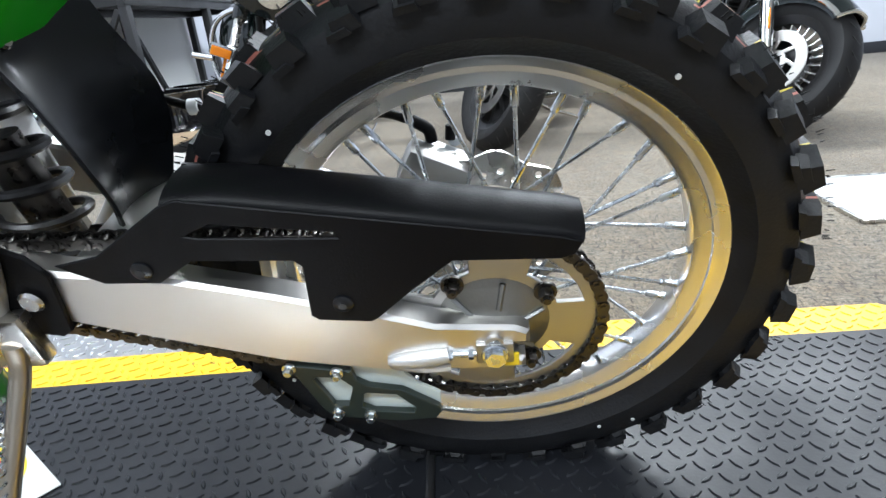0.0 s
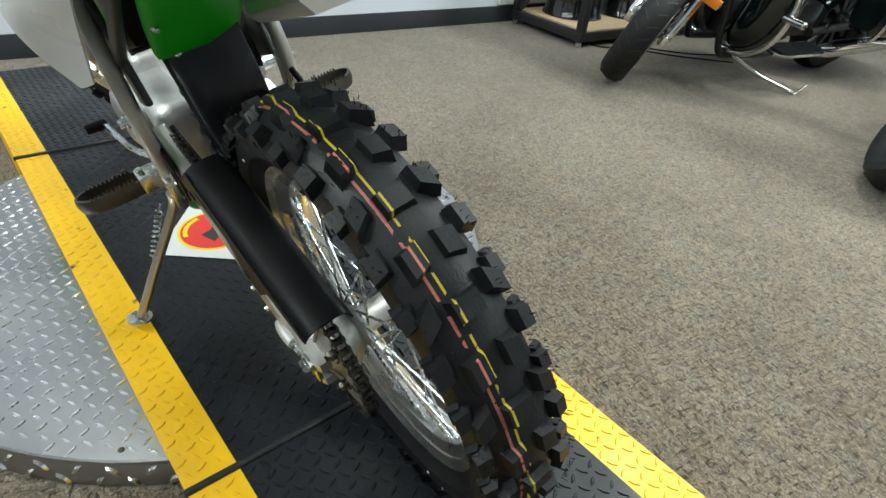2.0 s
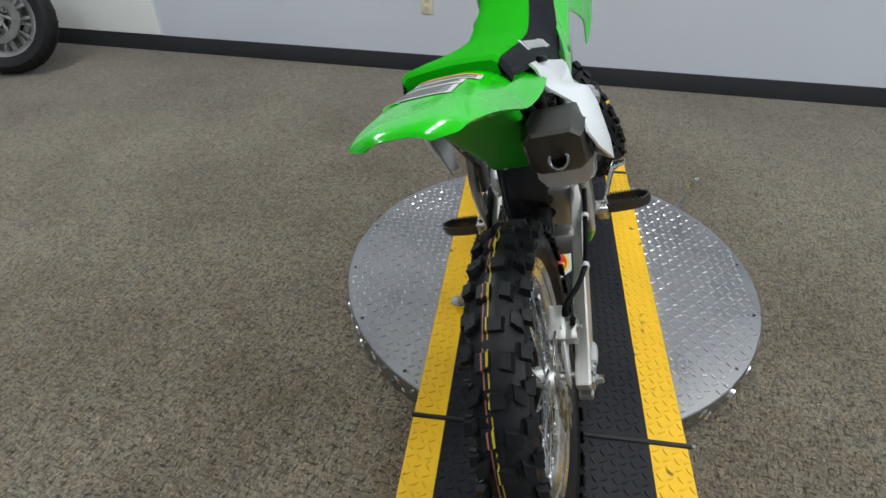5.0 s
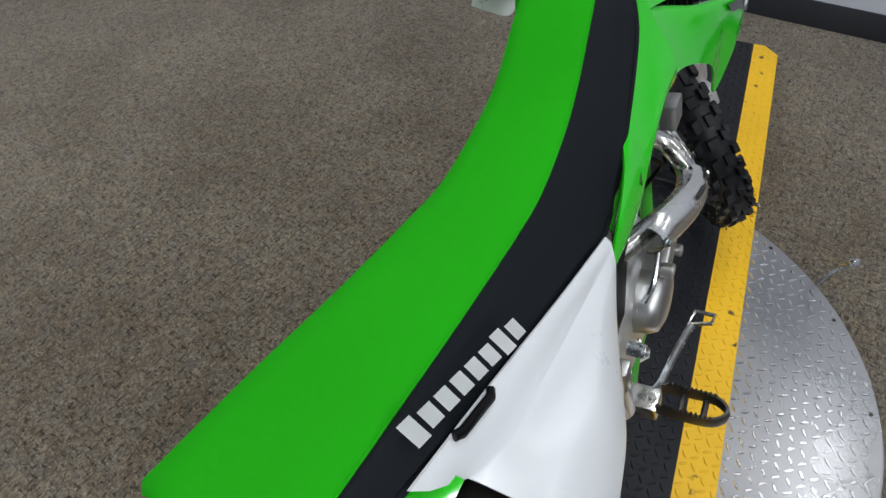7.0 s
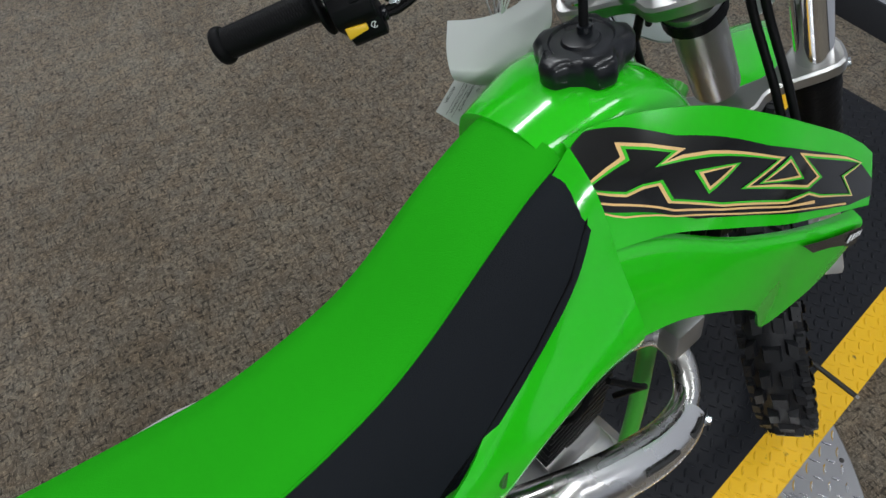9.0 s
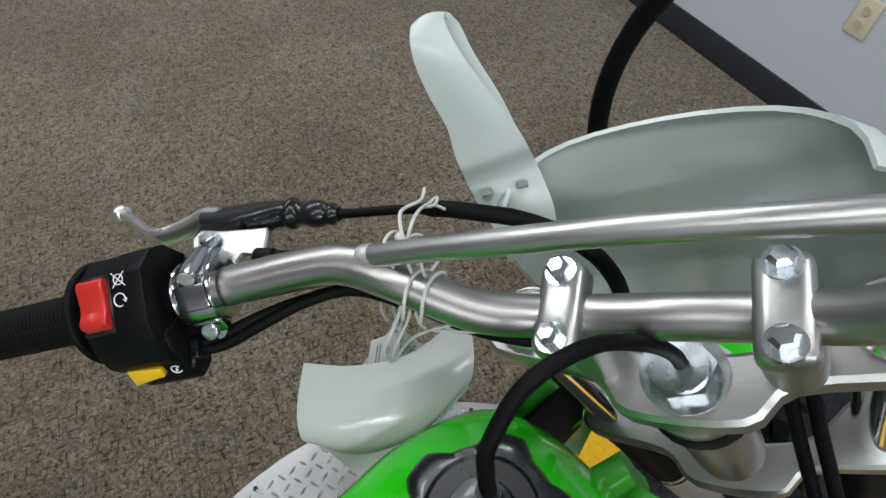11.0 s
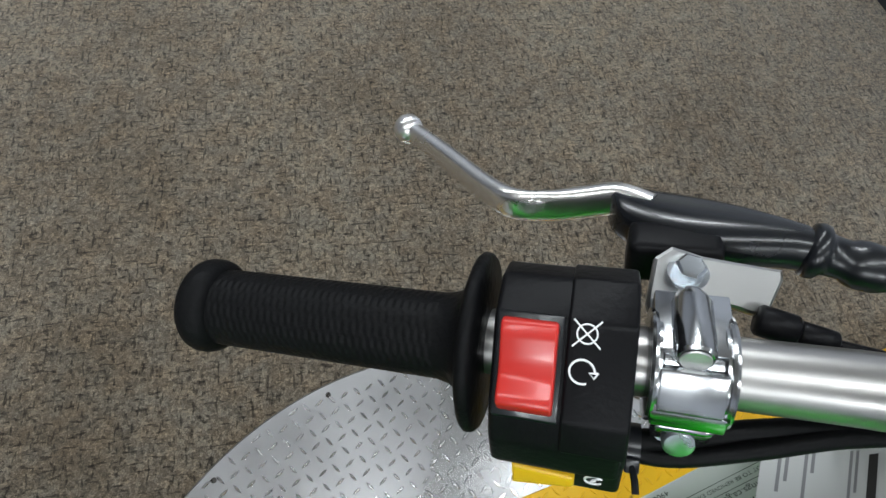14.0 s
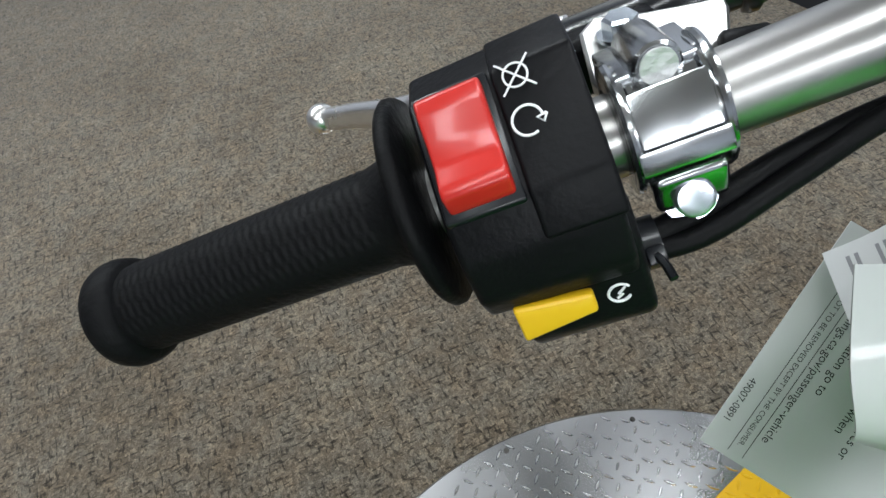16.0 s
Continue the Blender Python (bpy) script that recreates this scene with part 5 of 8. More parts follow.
def wing_patch(name, pts, mat, s, lift, parent, label=""):
    """A decal cut to an outline in (u, v), laid on the wing."""
    t = bmesh.new()
    line = []
    for (u0, v0), (u1, v1) in zip(pts, pts[1:] + pts[:1]):
        k = max(1, int(max(abs(u1 - u0) / 0.03, abs(v1 - v0) / 0.08)))
        line += [(u0 + (u1 - u0) * i / k, v0 + (v1 - v0) * i / k) for i in range(k)]
    vs = [t.verts.new((u, v, 0)) for u, v in line]
    bmesh.ops.triangle_fill(t, use_beauty=True, edges=[t.edges.new((vs[i - 1], vs[i])) for i in range(len(vs))])
    for _ in range(3):
        long = [e for e in t.edges if e.calc_length() > 0.04]
        if long:
            bmesh.ops.subdivide_edges(t, edges=long, cuts=1)
            bmesh.ops.triangulate(t, faces=t.faces[:])
    for w in t.verts:
        w.co = on_wing(w.co.x, w.co.y, s, lift)
    return part(name, t, mat, parent, label, 80)


def wing_band(name, pts, d0, d1, mat, s, lift, parent, closed=True):
    """A coloured line of even width beside an outline in (u, v): from d0 to d1 outwards of it."""
    K = 0.36  # v for u at the same length on the wing
    P = [V((u, v * K, 0)) for u, v in pts]
    n = len(P)
    turn = sum(a.x * b.y - b.x * a.y for a, b in zip(P, P[1:] + P[:1]))
    sg = 1 if turn > 0 else -1

    def shifted(i, d):
        a, b, c = P[i - 1] if closed or i else P[i], P[i], P[(i + 1) % n] if closed or i < n - 1 else P[i]
        n0, n1 = V(((b - a).y, -(b - a).x, 0)) * sg, V(((c - b).y, -(c - b).x, 0)) * sg
        n0, n1 = (n0 or n1).normalized(), (n1 or n0).normalized()
        m = (n0 + n1)
        m = m.normalized() if m.length > 0.1 else n0
        return b + m * d * min(1.9, 1 / max(0.3, m.dot(n1)))
    bm = bmesh.new()
    for i in range(n if closed else n - 1):
        j = (i + 1) % n
        q = [shifted(i, d0), shifted(j, d0), shifted(j, d1), shifted(i, d1)]
        k = max(1, int((P[j] - P[i]).length / 0.03))
        for m in range(k):
            c = [q[0].lerp(q[1], m / k), q[0].lerp(q[1], (m + 1) / k), q[3].lerp(q[2], (m + 1) / k), q[3].lerp(q[2], m / k)]
            try:
                bm.faces.new([bm.verts.new(on_wing(p.x, p.y / K, s, lift)) for p in c])
            except ValueError:
                pass
    return part(name, bm, mat, parent, "", 80)


FIELD = [(0.060, 0.002), (0.212, 0.190), (0.403, 0.240), (0.631, 0.232), (0.811, 0.240), (0.975, 0.430), (0.990, 0.730), (0.749, 0.868), (0.403, 0.838), (0.201, 0.836), (-0.040, 0.490), (-0.035, 0.330), (-0.028, 0.139)]
# the graphic is one angular block with two three-cornered gaps
BLOCK = [(0.115, 0.210), (0.194, 0.280), (0.156, 0.363), (0.213, 0.342), (0.262, 0.329), (0.420, 0.332), (0.302, 0.591), (0.408, 0.581), (0.527, 0.590), (0.594, 0.464), (0.529, 0.290), (0.670, 0.286), (0.727, 0.280), (0.812, 0.272), (0.693, 0.450), (0.750, 0.690), (0.584, 0.657), (0.527, 0.614), (0.430, 0.690), (0.257, 0.700), (0.170, 0.632), (0.162, 0.465), (0.118, 0.463), (0.082, 0.480), (-0.003, 0.349), (0.114, 0.277)]
GAPS = [[(0.222, 0.422), (0.319, 0.376), (0.235, 0.617)], [(0.351, 0.545), (0.466, 0.290), (0.509, 0.485)]]
for s in (1, -1):
    sh_ = SHROUDS[s]
    wing_patch("graphic_field", FIELD, DECAL_BLACK, s, 0.0012, sh_, "black graphic field")
    wing_band("graphic_edge", BLOCK, 0.006, 0.0145, DECAL_GOLD, s, 0.0017, sh_)
    wing_band("graphic_edge", BLOCK, 0.0, 0.0065, DECAL_GREEN, s, 0.0021, sh_)
    for g in GAPS:
        wing_band("graphic_edge", g, -0.006, 0.0, DECAL_GREEN, s, 0.0021, sh_)
        wing_band("graphic_edge", g, -0.0125, -0.0055, DECAL_GOLD, s, 0.0017, sh_)
    wing_band("graphic_stripe", [(-0.045, 0.470), (0.060, 0.680), (0.166, 0.790), (0.299, 0.815), (0.493, 0.805), (0.730, 0.830)], -0.003, 0.003, DECAL_GOLD, s, 0.0017, sh_, False)
    wing_band("graphic_stripe", [(-0.048, 0.395), (0.076, 0.585), (0.165, 0.735), (0.255, 0.764), (0.429, 0.760), (0.558, 0.740)], -0.0035, 0.0035, DECAL_GOLD, s, 0.0018, sh_, False)


def low_wing_patch(pts, mat, s, lift, parent, name):
    """A strip on the lower wing: u forwards along it, v from its upper edge down."""
    bm = bmesh.new()
    vs = []
    for u, v in pts:
        f = u * (len(WING) - 1)
        i = min(int(f), len(WING) - 2)
        a, b = WING[i], WING[i + 1]
        x, z2, zb, lm, lb = (a[k] + (b[k] - a[k]) * (f - i) for k in (0, 3, 4, 6, 7))
        y = (lm + 0.003 + (lb - lm) * v * 0.5) * (1 if s > 0 else NEAR)
        vs.append(bm.verts.new((x, s * (y + lift), z2 - 0.004 + (zb - z2) * v)))
    bm.faces.new(vs)
    part(name, bm, mat, parent, "", 80)


for s in (1, -1):
    low_wing_patch([(0.52, 0.02), (0.62, 0.02), (0.72, 0.02), (0.80, 0.02), (0.88, 0.03), (0.96, 0.04), (0.955, 0.55), (0.90, 0.50), (0.80, 0.27), (0.70, 0.16), (0.60, 0.12)], DECAL_BLACK, s, 0.003, SHROUDS[s], "graphic_field")
    for i in range(5):
        u = 0.815 + i * 0.026
        low_wing_patch([(u, 0.10), (u + 0.017, 0.10), (u + 0.013, 0.26), (u - 0.004, 0.24)], DECAL_WHITE, s, 0.0042, SHROUDS[s], "graphic_bar")

# -- white side panels --
# rows from the top edge down, each from the front tip to the tail: (x, lateral, z)
PANEL = [
    [(-0.482, 0.1245, 0.4825), (-0.395, 0.122, 0.512), (-0.320, 0.119, 0.538), (-0.245, 0.115, 0.565), (-0.170, 0.111, 0.590), (-0.099, 0.107, 0.611)],
    [(-0.481, 0.131, 0.475), (-0.397, 0.129, 0.502), (-0.322, 0.127, 0.526), (-0.248, 0.124, 0.552), (-0.175, 0.120, 0.576), (-0.108, 0.114, 0.596)],
    [(-0.476, 0.134, 0.468), (-0.398, 0.130, 0.478), (-0.322, 0.130, 0.494), (-0.246, 0.133, 0.521), (-0.188, 0.133, 0.539), (-0.138, 0.120, 0.554)],
    [(-0.475, 0.135, 0.466), (-0.397, 0.133, 0.475), (-0.322, 0.135, 0.490), (-0.248, 0.139, 0.516), (-0.190, 0.138, 0.534), (-0.140, 0.126, 0.547)],
    [(-0.471, 0.137, 0.457), (-0.395, 0.144, 0.464), (-0.325, 0.160, 0.477), (-0.264, 0.176, 0.496), (-0.202, 0.171, 0.510), (-0.145, 0.152, 0.522)],
    [(-0.470, 0.138, 0.453), (-0.394, 0.147, 0.460), (-0.325, 0.165, 0.472), (-0.265, 0.182, 0.490), (-0.202, 0.178, 0.504), (-0.140, 0.159, 0.517)],
    [(-0.455, 0.141, 0.430), (-0.385, 0.157, 0.434), (-0.322, 0.178, 0.444), (-0.262, 0.193, 0.462), (-0.175, 0.188, 0.487), (-0.085, 0.174, 0.513)],
    [(-0.440, 0.143, 0.400), (-0.370, 0.166, 0.400), (-0.310, 0.188, 0.410), (-0.240, 0.201, 0.432), (-0.145, 0.198, 0.468), (-0.042, 0.181, 0.506)],
    [(-0.420, 0.146, 0.365), (-0.350, 0.173, 0.362), (-0.285, 0.196, 0.380), (-0.215, 0.208, 0.402), (-0.140, 0.207, 0.436), (-0.045, 0.188, 0.490)],
    [(-0.385, 0.150, 0.320), (-0.310, 0.178, 0.330), (-0.240, 0.200, 0.352), (-0.180, 0.210, 0.380), (-0.125, 0.210, 0.412), (-0.060, 0.194, 0.468)],
]
LEFT_PANEL = [
    [(-0.483, 0.126, 0.478), (-0.38, 0.124, 0.512), (-0.25, 0.116, 0.548), (-0.13, 0.104, 0.580)],
    [(-0.484, 0.140, 0.462), (-0.385, 0.150, 0.488), (-0.26, 0.134, 0.522), (-0.14, 0.112, 0.553)],
    [(-0.478, 0.160, 0.430), (-0.385, 0.186, 0.450), (-0.28, 0.160, 0.482), (-0.16, 0.121, 0.510)],
    [(-0.470, 0.172, 0.390), (-0.390, 0.205, 0.408), (-0.31, 0.176, 0.430), (-0.21, 0.134, 0.455)],
    [(-0.455, 0.172, 0.340), (-0.400, 0.198, 0.352), (-0.35, 0.176, 0.368), (-0.28, 0.145, 0.390)],
    [(-0.435, 0.164, 0.285), (-0.415, 0.174, 0.287), (-0.39, 0.170, 0.292), (-0.36, 0.158, 0.302)],
]
for s in (1, -1):
    bm = bmesh.new()
    if s > 0:
        rows = [smooth_line(row, 5) for row in PANEL]
        rows = [[p.lerp(q, t) for p, q in zip(a, b)] for a, b in zip(rows, rows[1:]) for t in (0, 0.5)] + [rows[-1]]
        sheet(bm, rows, 0.004)
    else:
        sheet(bm, refine([[(x, -y, z) for x, y, z in row] for row in LEFT_PANEL], 4, 5), 0.004)
    panel = part("side_panel", bm, WHITE, bike, "glossy white side panel", 40)
    if s < 0:
        continue
    bm = bmesh.new()
    sweep(bm, [V((-0.206, 0.1165, 0.581)), V((-0.200, 0.120, 0.581)), V((-0.158, 0.117, 0.595)), V((-0.152, 0.113, 0.598))], 0.0042, 8, flat=1.3, up=(0, 0, 1))
    part("panel_tab", bm, BLACK_PLASTIC, panel)

# -- rear fender --
FEND = [(-0.128, 0.604, 0.124, 0.036), (-0.085, 0.624, 0.122, 0.056), (-0.04, 0.640, 0.116, 0.070), (0.02, 0.652, 0.107, 0.070), (0.08, 0.662, 0.099, 0.054), (0.14, 0.672, 0.091, 0.038), (0.19, 0.679, 0.082, 0.027), (0.225, 0.683, 0.074, 0.021), (0.248, 0.684, 0.067, 0.020), (0.262, 0.682, 0.053, 0.015), (0.268, 0.677, 0.040, 0.010)]


def on_fender(x, y, lift=0.0):
    for a, b in zip(FEND, FEND[1:]):
        if a[0] <= x <= b[0]:
            t = (x - a[0]) / (b[0] - a[0])
            z, w, drop = (a[k] + (b[k] - a[k]) * t for k in (1, 2, 3))
            return V((x, y, z + 0.0025 + lift - drop * abs(y / w) ** 3.2))
    return V((x, y, 0.68))


rows = []
for x, z, w, drop in FEND:
    ks = (1.0, 0.985, 0.95, 0.89, 0.80, 0.68, 0.54, 0.38, 0.20, 0.0)
    half = [V((x - drop * 0.1 * k ** 4, w * k, z + 0.002 - drop * k ** 3.2)) for k in ks]
    rows.append(half + [V((p.x, -p.y, p.z)) for p in half[-2::-1]])
bm = bmesh.new()
sheet(bm, refine(rows, 4, 1), 0.0035)
fender = part("rear_fender", bm, GREEN, bike, "glossy green rear fender with printed labels", 50)
bm = bmesh.new()
rows = []
for x, z, w in ((0.15, 0.646, 0.066), (0.10, 0.626, 0.069), (0.04, 0.598, 0.070), (-0.06, 0.545, 0.070), (-0.16, 0.470, 0.069), (-0.26, 0.395, 0.068), (-0.345, 0.325, 0.066), (-0.375, 0.296, 0.064)):
    lip = on_fender(x + 0.006, w * 1.04, -0.012).z if x > -0.1 else 9
    half = [V((x + 0.006, w * 1.04, min(z + 0.03, max(z + 0.001, lip)))), V((x, w, min(z, lip - 0.002))), V((x - 0.002, w * 0.5, z - 0.004)), V((x - 0.002, 0, z - 0.005))]
    rows.append([V((p.x, -p.y, p.z)) for p in half] + half[-2::-1])
sheet(bm, refine(rows, 3, 3), 0.003)
under = part("fender_underside", bm, GREEN_MATT, fender, "green plastic fender underside", 50)
for p in ((-0.192, -0.066, 0.448), (-0.302, -0.060, 0.362), (-0.192, 0.066, 0.448), (0.02, -0.055, 0.592), (0.02, 0.055, 0.592)):
    bm = bmesh.new()
    bolt(bm, p, (0.75, 0, -0.66), 0.005, 0.008)
    part("fender_bolt", bm, ZINC, under)


def label_on_fender(x0, x1, y0, y1, lines, head=None):
    def quad(xa, xb, ya, yb, mat, lift, name, lab=""):
        bm = bmesh.new()
        rows = [[on_fender(xa + (xb - xa) * i / 4, ya + (yb - ya) * j / 8, lift) for j in range(9)] for i in range(5)]
        sheet(bm, rows, 0.0005)
        return part(name, bm, mat, fender, lab, 80)
    quad(x0, x1, y0, y1, PAPER, 0.001, "printed_label", "white printed label with grey lines of type")
    if head:
        quad(x0 + 0.002, x0 + 0.008, y0 + 0.002, y1 - 0.002, head, 0.0017, "label_heading")
    for k in range(lines):
        xa = x0 + (0.011 if head else 0.004) + k * 0.0034
        if xa + 0.003 > x1 - 0.002:
            break
        quad(xa, xa + 0.0010, y0 + 0.004, y1 - 0.006 - 0.012 * (k % 3 == 2), GREY_INK, 0.0017, "type_line")


label_on_fender(0.018, 0.048, -0.038, 0.057, 5, ORANGE_INK)
label_on_fender(0.054, 0.082, -0.041, 0.040, 7)
label_on_fender(0.088, 0.139, -0.047, 0.038, 13)
bm = bmesh.new()
lathe(bm, [(0.0105, 0.0), (0.0125, 0.0), (0.0125, 0.0012), (0.0105, 0.0012)], Matrix.Translation(on_fender(0.154, -0.036, -0.0003)) @ Matrix.Rotation(radians(90), 4, "X") @ Matrix.Diagonal((1, -1, 1, 1)), 32)
part("moulded_ring", bm, GREEN, fender)

# -- exhaust: muffler, header, heat guard --
def ngon(x, cy, cz, w, h, ch=0.32, n=3):
    c = []
    for sx, sz in ((1, 1), (-1, 1), (-1, -1), (1, -1)):
        a = [(sx * w, sz * h * (1 - ch)), (sx * w * (1 - ch), sz * h)]
        c += a if sx * sz > 0 else a[::-1]
    return [V((x, cy + y, cz + z)) for y, z in c]


bm = bmesh.new()
loft(bm, refine([ngon(-0.40, 0.120, 0.335, 0.030, 0.034), ngon(-0.36, 0.122, 0.350, 0.046, 0.052), ngon(-0.22, 0.124, 0.402, 0.050, 0.064), ngon(-0.132, 0.125, 0.432, 0.050, 0.068)], 4, 1, True))
muffler = part("muffler", bm, ALU, bike, "brushed muffler with a dark cast end cap", 30)
bm = bmesh.new()
cap_rows = [ngon(-0.150, 0.125, 0.450, 0.051, 0.060), ngon(-0.142, 0.125, 0.455, 0.054, 0.062), ngon(-0.085, 0.125, 0.472, 0.052, 0.058), ngon(-0.050, 0.125, 0.476, 0.048, 0.050), ngon(-0.044, 0.126, 0.476, 0.043, 0.045)]
for row, rake in zip(cap_rows, (0, 0.05, 0.25, 0.5, 0.55)):
    for p in row:
        p.x += rake * (p.z - 0.472)
loft(bm, cap_rows)
endcap = part("end_cap", bm, DARK_CAP, muffler, "dark grey cast end cap", 30)
bm = bmesh.new()
turn = Matrix.Translation((-0.050, 0.128, 0.462)) @ Matrix.Rotation(radians(-19), 4, "Y") @ Matrix.Rotation(radians(-90), 4, "Z")
lathe(bm, [(0.0175, -0.006), (0.0175, 0.009), (0.0165, 0.010), (0.0140, 0.010), (0.0130, 0.009), (0.0130, -0.006)], turn, 28)
part("outlet", bm, STEEL, endcap, "bare steel outlet ring")
# black disc just inside the ring: the bore's shade, put into its colour
bm = bmesh.new()
lathe(bm, [(0.0004, 0.0015), (0.0128, 0.0015), (0.0128, 0.0005), (0.0004, 0.0005)], turn, 24)
part("outlet_bore", bm, BORE_SHADE, endcap, "black disc standing for the shade inside the outlet")
bm = bmesh.new()
header = smooth_line([(-0.79, 0.03, 0.305), (-0.86, 0.040, 0.305), (-0.918, 0.058, 0.292), (-0.932, 0.092, 0.262), (-0.905, 0.128, 0.232), (-0.855, 0.140, 0.230), (-0.80, 0.140, 0.250), (-0.72, 0.132, 0.285), (-0.64, 0.112, 0.312), (-0.57, 0.085, 0.318), (-0.48, 0.082, 0.322), (-0.43, 0.105, 0.328), (-0.40, 0.120, 0.335)], 6)
sweep(bm, header, 0.0175, 18)
part("header_pipe", bm, STEEL, bike, "bare steel exhaust header pipe")
bm = bmesh.new()
gp = smooth_line([(-0.888, 0.148, 0.232), (-0.858, 0.160, 0.236), (-0.80, 0.166, 0.256), (-0.72, 0.158, 0.288), (-0.633, 0.138, 0.316)], 7)
rows = []
for i, p in enumerate(gp):
    t = (gp[min(i + 1, len(gp) - 1)] - gp[max(i - 1, 0)]).normalized()
    up = t.cross(V((0, 1, 0))).normalized()
    if up.z < 0:
        up = -up
    out = up.cross(t).normalized()
    if out.y < 0:
        out = -out
    w = 0.034 if 2 < i < len(gp) - 3 else 0.023
    rows.append([p + up * w * math.cos(a) + out * (0.028 * math.sin(a) - 0.010) for a in (math.pi * k / 10 for k in range(11))])
sheet(bm, rows, 0.002)
heat = part("heat_guard", bm, LEVER_ALU, bike, "polished exhaust heat guard with slots", 50)
for i0, i1 in ((4, 10), (13, 19)):
    bm = bmesh.new()
    mid = [rows[i][3] + (rows[i][3] - (rows[i][0] + rows[i][10]) / 2).normalized() * 0.0008 for i in range(i0, i1)]
    sweep(bm, mid, 0.0055, 8, flat=0.5, up=(0, 1, 0))
    part("guard_slot", bm, INK, heat)
for k in (1, len(rows) - 2):
    bm = bmesh.new()
    c = rows[k][5]
    o = (rows[k][5] - (rows[k][0] + rows[k][10]) / 2).normalized()
    bolt(bm, c, o, 0.006, 0.008)
    part("guard_bolt", bm, ZINC, heat)

bm = bmesh.new()
plate(bm, [(-0.655, 0.435), (-0.615, 0.345), (-0.575, 0.235), (-0.545, 0.175), (-0.475, 0.185), (-0.440, 0.290), (-0.455, 0.430), (-0.52, 0.455)], 0.098, 0.108, (), 0.003)
part("inner_cover", bm, BLACK_PLASTIC, bike, "black inner cover behind the side panel")

# -- engine --
bm = bmesh.new()
rbox(bm, (-0.655, 0.0, 0.075), (0.32, 0.20, 0.20), 0.035, seg=4)
rbox(bm, (-0.60, 0.04, 0.17), (0.20, 0.14, 0.12), 0.03, seg=3)
rbox(bm, (-0.745, 0.0, 0.16), (0.12, 0.15, 0.09), 0.02, seg=3)
engine = part("engine", bm, ALU_CAST, bike, "grey cast engine with polished covers", 45)
bm = bmesh.new()
for i in range(9):
    z = 0.205 + i * 0.0125
    rbox(bm, (-0.755 - i * 0.0035, 0, z), (0.118, 0.128, 0.0055), 0.002, pose(0, 0, 0, 0, 15, 0))
rbox(bm, (-0.77, 0, 0.25), (0.09, 0.10, 0.12), 0.01)
part("cylinder_fins", bm, BLACK_PAINT, engine)
bm = bmesh.new()
rbox(bm, (-0.795, 0, 0.345), (0.125, 0.125, 0.055), 0.014, pose(0, 0, 0, 0, 15, 0), 3)
part("cylinder_head", bm, ALU_SATIN, engine)
for s, lab in ((1, "polished clutch cover"), (-1, "polished magneto cover")):
    bm = bmesh.new()
    lathe(bm, [(0.001, 0.048), (0.035, 0.046), (0.052, 0.038), (0.058, 0.024), (0.060, 0.0), (0.0, 0.0)], Matrix.Translation((-0.655, s * (0.108 if s > 0 else 0.095), 0.148 if s > 0 else 0.115)) @ Matrix.Diagonal((1.18, s, 1.08, 1)), 36, False)
    rbox(bm, (-0.73, s * 0.098, 0.06), (0.11, 0.035, 0.10), 0.016, None, 3)
    part("engine_cover", bm, ALU_SATIN, engine, lab, 45)
    for dx, dz in ((-0.72, 0.14), (-0.60, 0.15), (-0.585, 0.075), (-0.68, 0.05), (-0.775, 0.09), (-0.775, 0.03)):
        bm = bmesh.new()
        bolt(bm, (dx, s * (0.116 if s > 0 else 0.112), dz + (0.028 if s > 0 else 0)), (0, s, 0), 0.0048, 0.008)
        part("cover_bolt", bm, ZINC, engine)
bm = bmesh.new()
rbox(bm, (-0.705, 0.125, 0.205), (0.085, 0.05, 0.05), 0.012, pose(0, 0, 0, 0, 24, 0), 3)
cyl(bm, (-0.665, 0.14, 0.215), (-0.665, 0.162, 0.215), 0.013, n=18, bev=0.002)
cyl(bm, (-0.735, 0.14, 0.190), (-0.735, 0.160, 0.190), 0.011, n=18, bev=0.002)
part("water_pump", bm, ALU_SATIN, engine, "small polished side housing")
bm = bmesh.new()
sweep(bm, smooth_line([(-0.60, 0.128, 0.20), (-0.615, 0.140, 0.235), (-0.66, 0.138, 0.262)], 4), 0.005, 8)
part("clutch_arm", bm, ZINC, engine)
bm = bmesh.new()
rbox(bm, (-0.62, 0, 0.36), (0.08, 0.07, 0.11), 0.014)
cyl(bm, (-0.58, 0, 0.36), (-0.50, 0, 0.38), 0.026, n=20)
cyl(bm, (-0.66, 0, 0.355), (-0.74, 0, 0.345), 0.022, n=20)
part("carburettor", bm, ALU_CAST, engine)
bm = bmesh.new()
plate(bm, [(-0.56, 0.03), (-0.62, -0.055), (-0.78, -0.085), (-0.88, 0.0), (-0.86, 0.02), (-0.77, -0.06), (-0.63, -0.03)], -0.09, 0.09, (), 0.003)
part("skid_plate", bm, ALU_CAST, bike, "grey metal skid plate under the engine")
bm = bmesh.new()
sweep(bm, smooth_line([(-0.72, 0.06, 0.30), (-0.75, 0.085, 0.33), (-0.80, 0.08, 0.40), (-0.86, 0.06, 0.46)], 5), 0.004, 8)
sweep(bm, smooth_line([(-0.80, 0.085, 0.345), (-0.84, 0.10, 0.30), (-0.86, 0.09, 0.26), (-0.84, 0.06, 0.22)], 5), 0.0045, 8)
part("engine_cable", bm, RUBBER, bike)
bm = bmesh.new()
rbox(bm, (-0.905, 0.105, 0.36), (0.05, 0.03, 0.05), 0.006)
part("horn_bracket", bm, ALU_SATIN, bike)
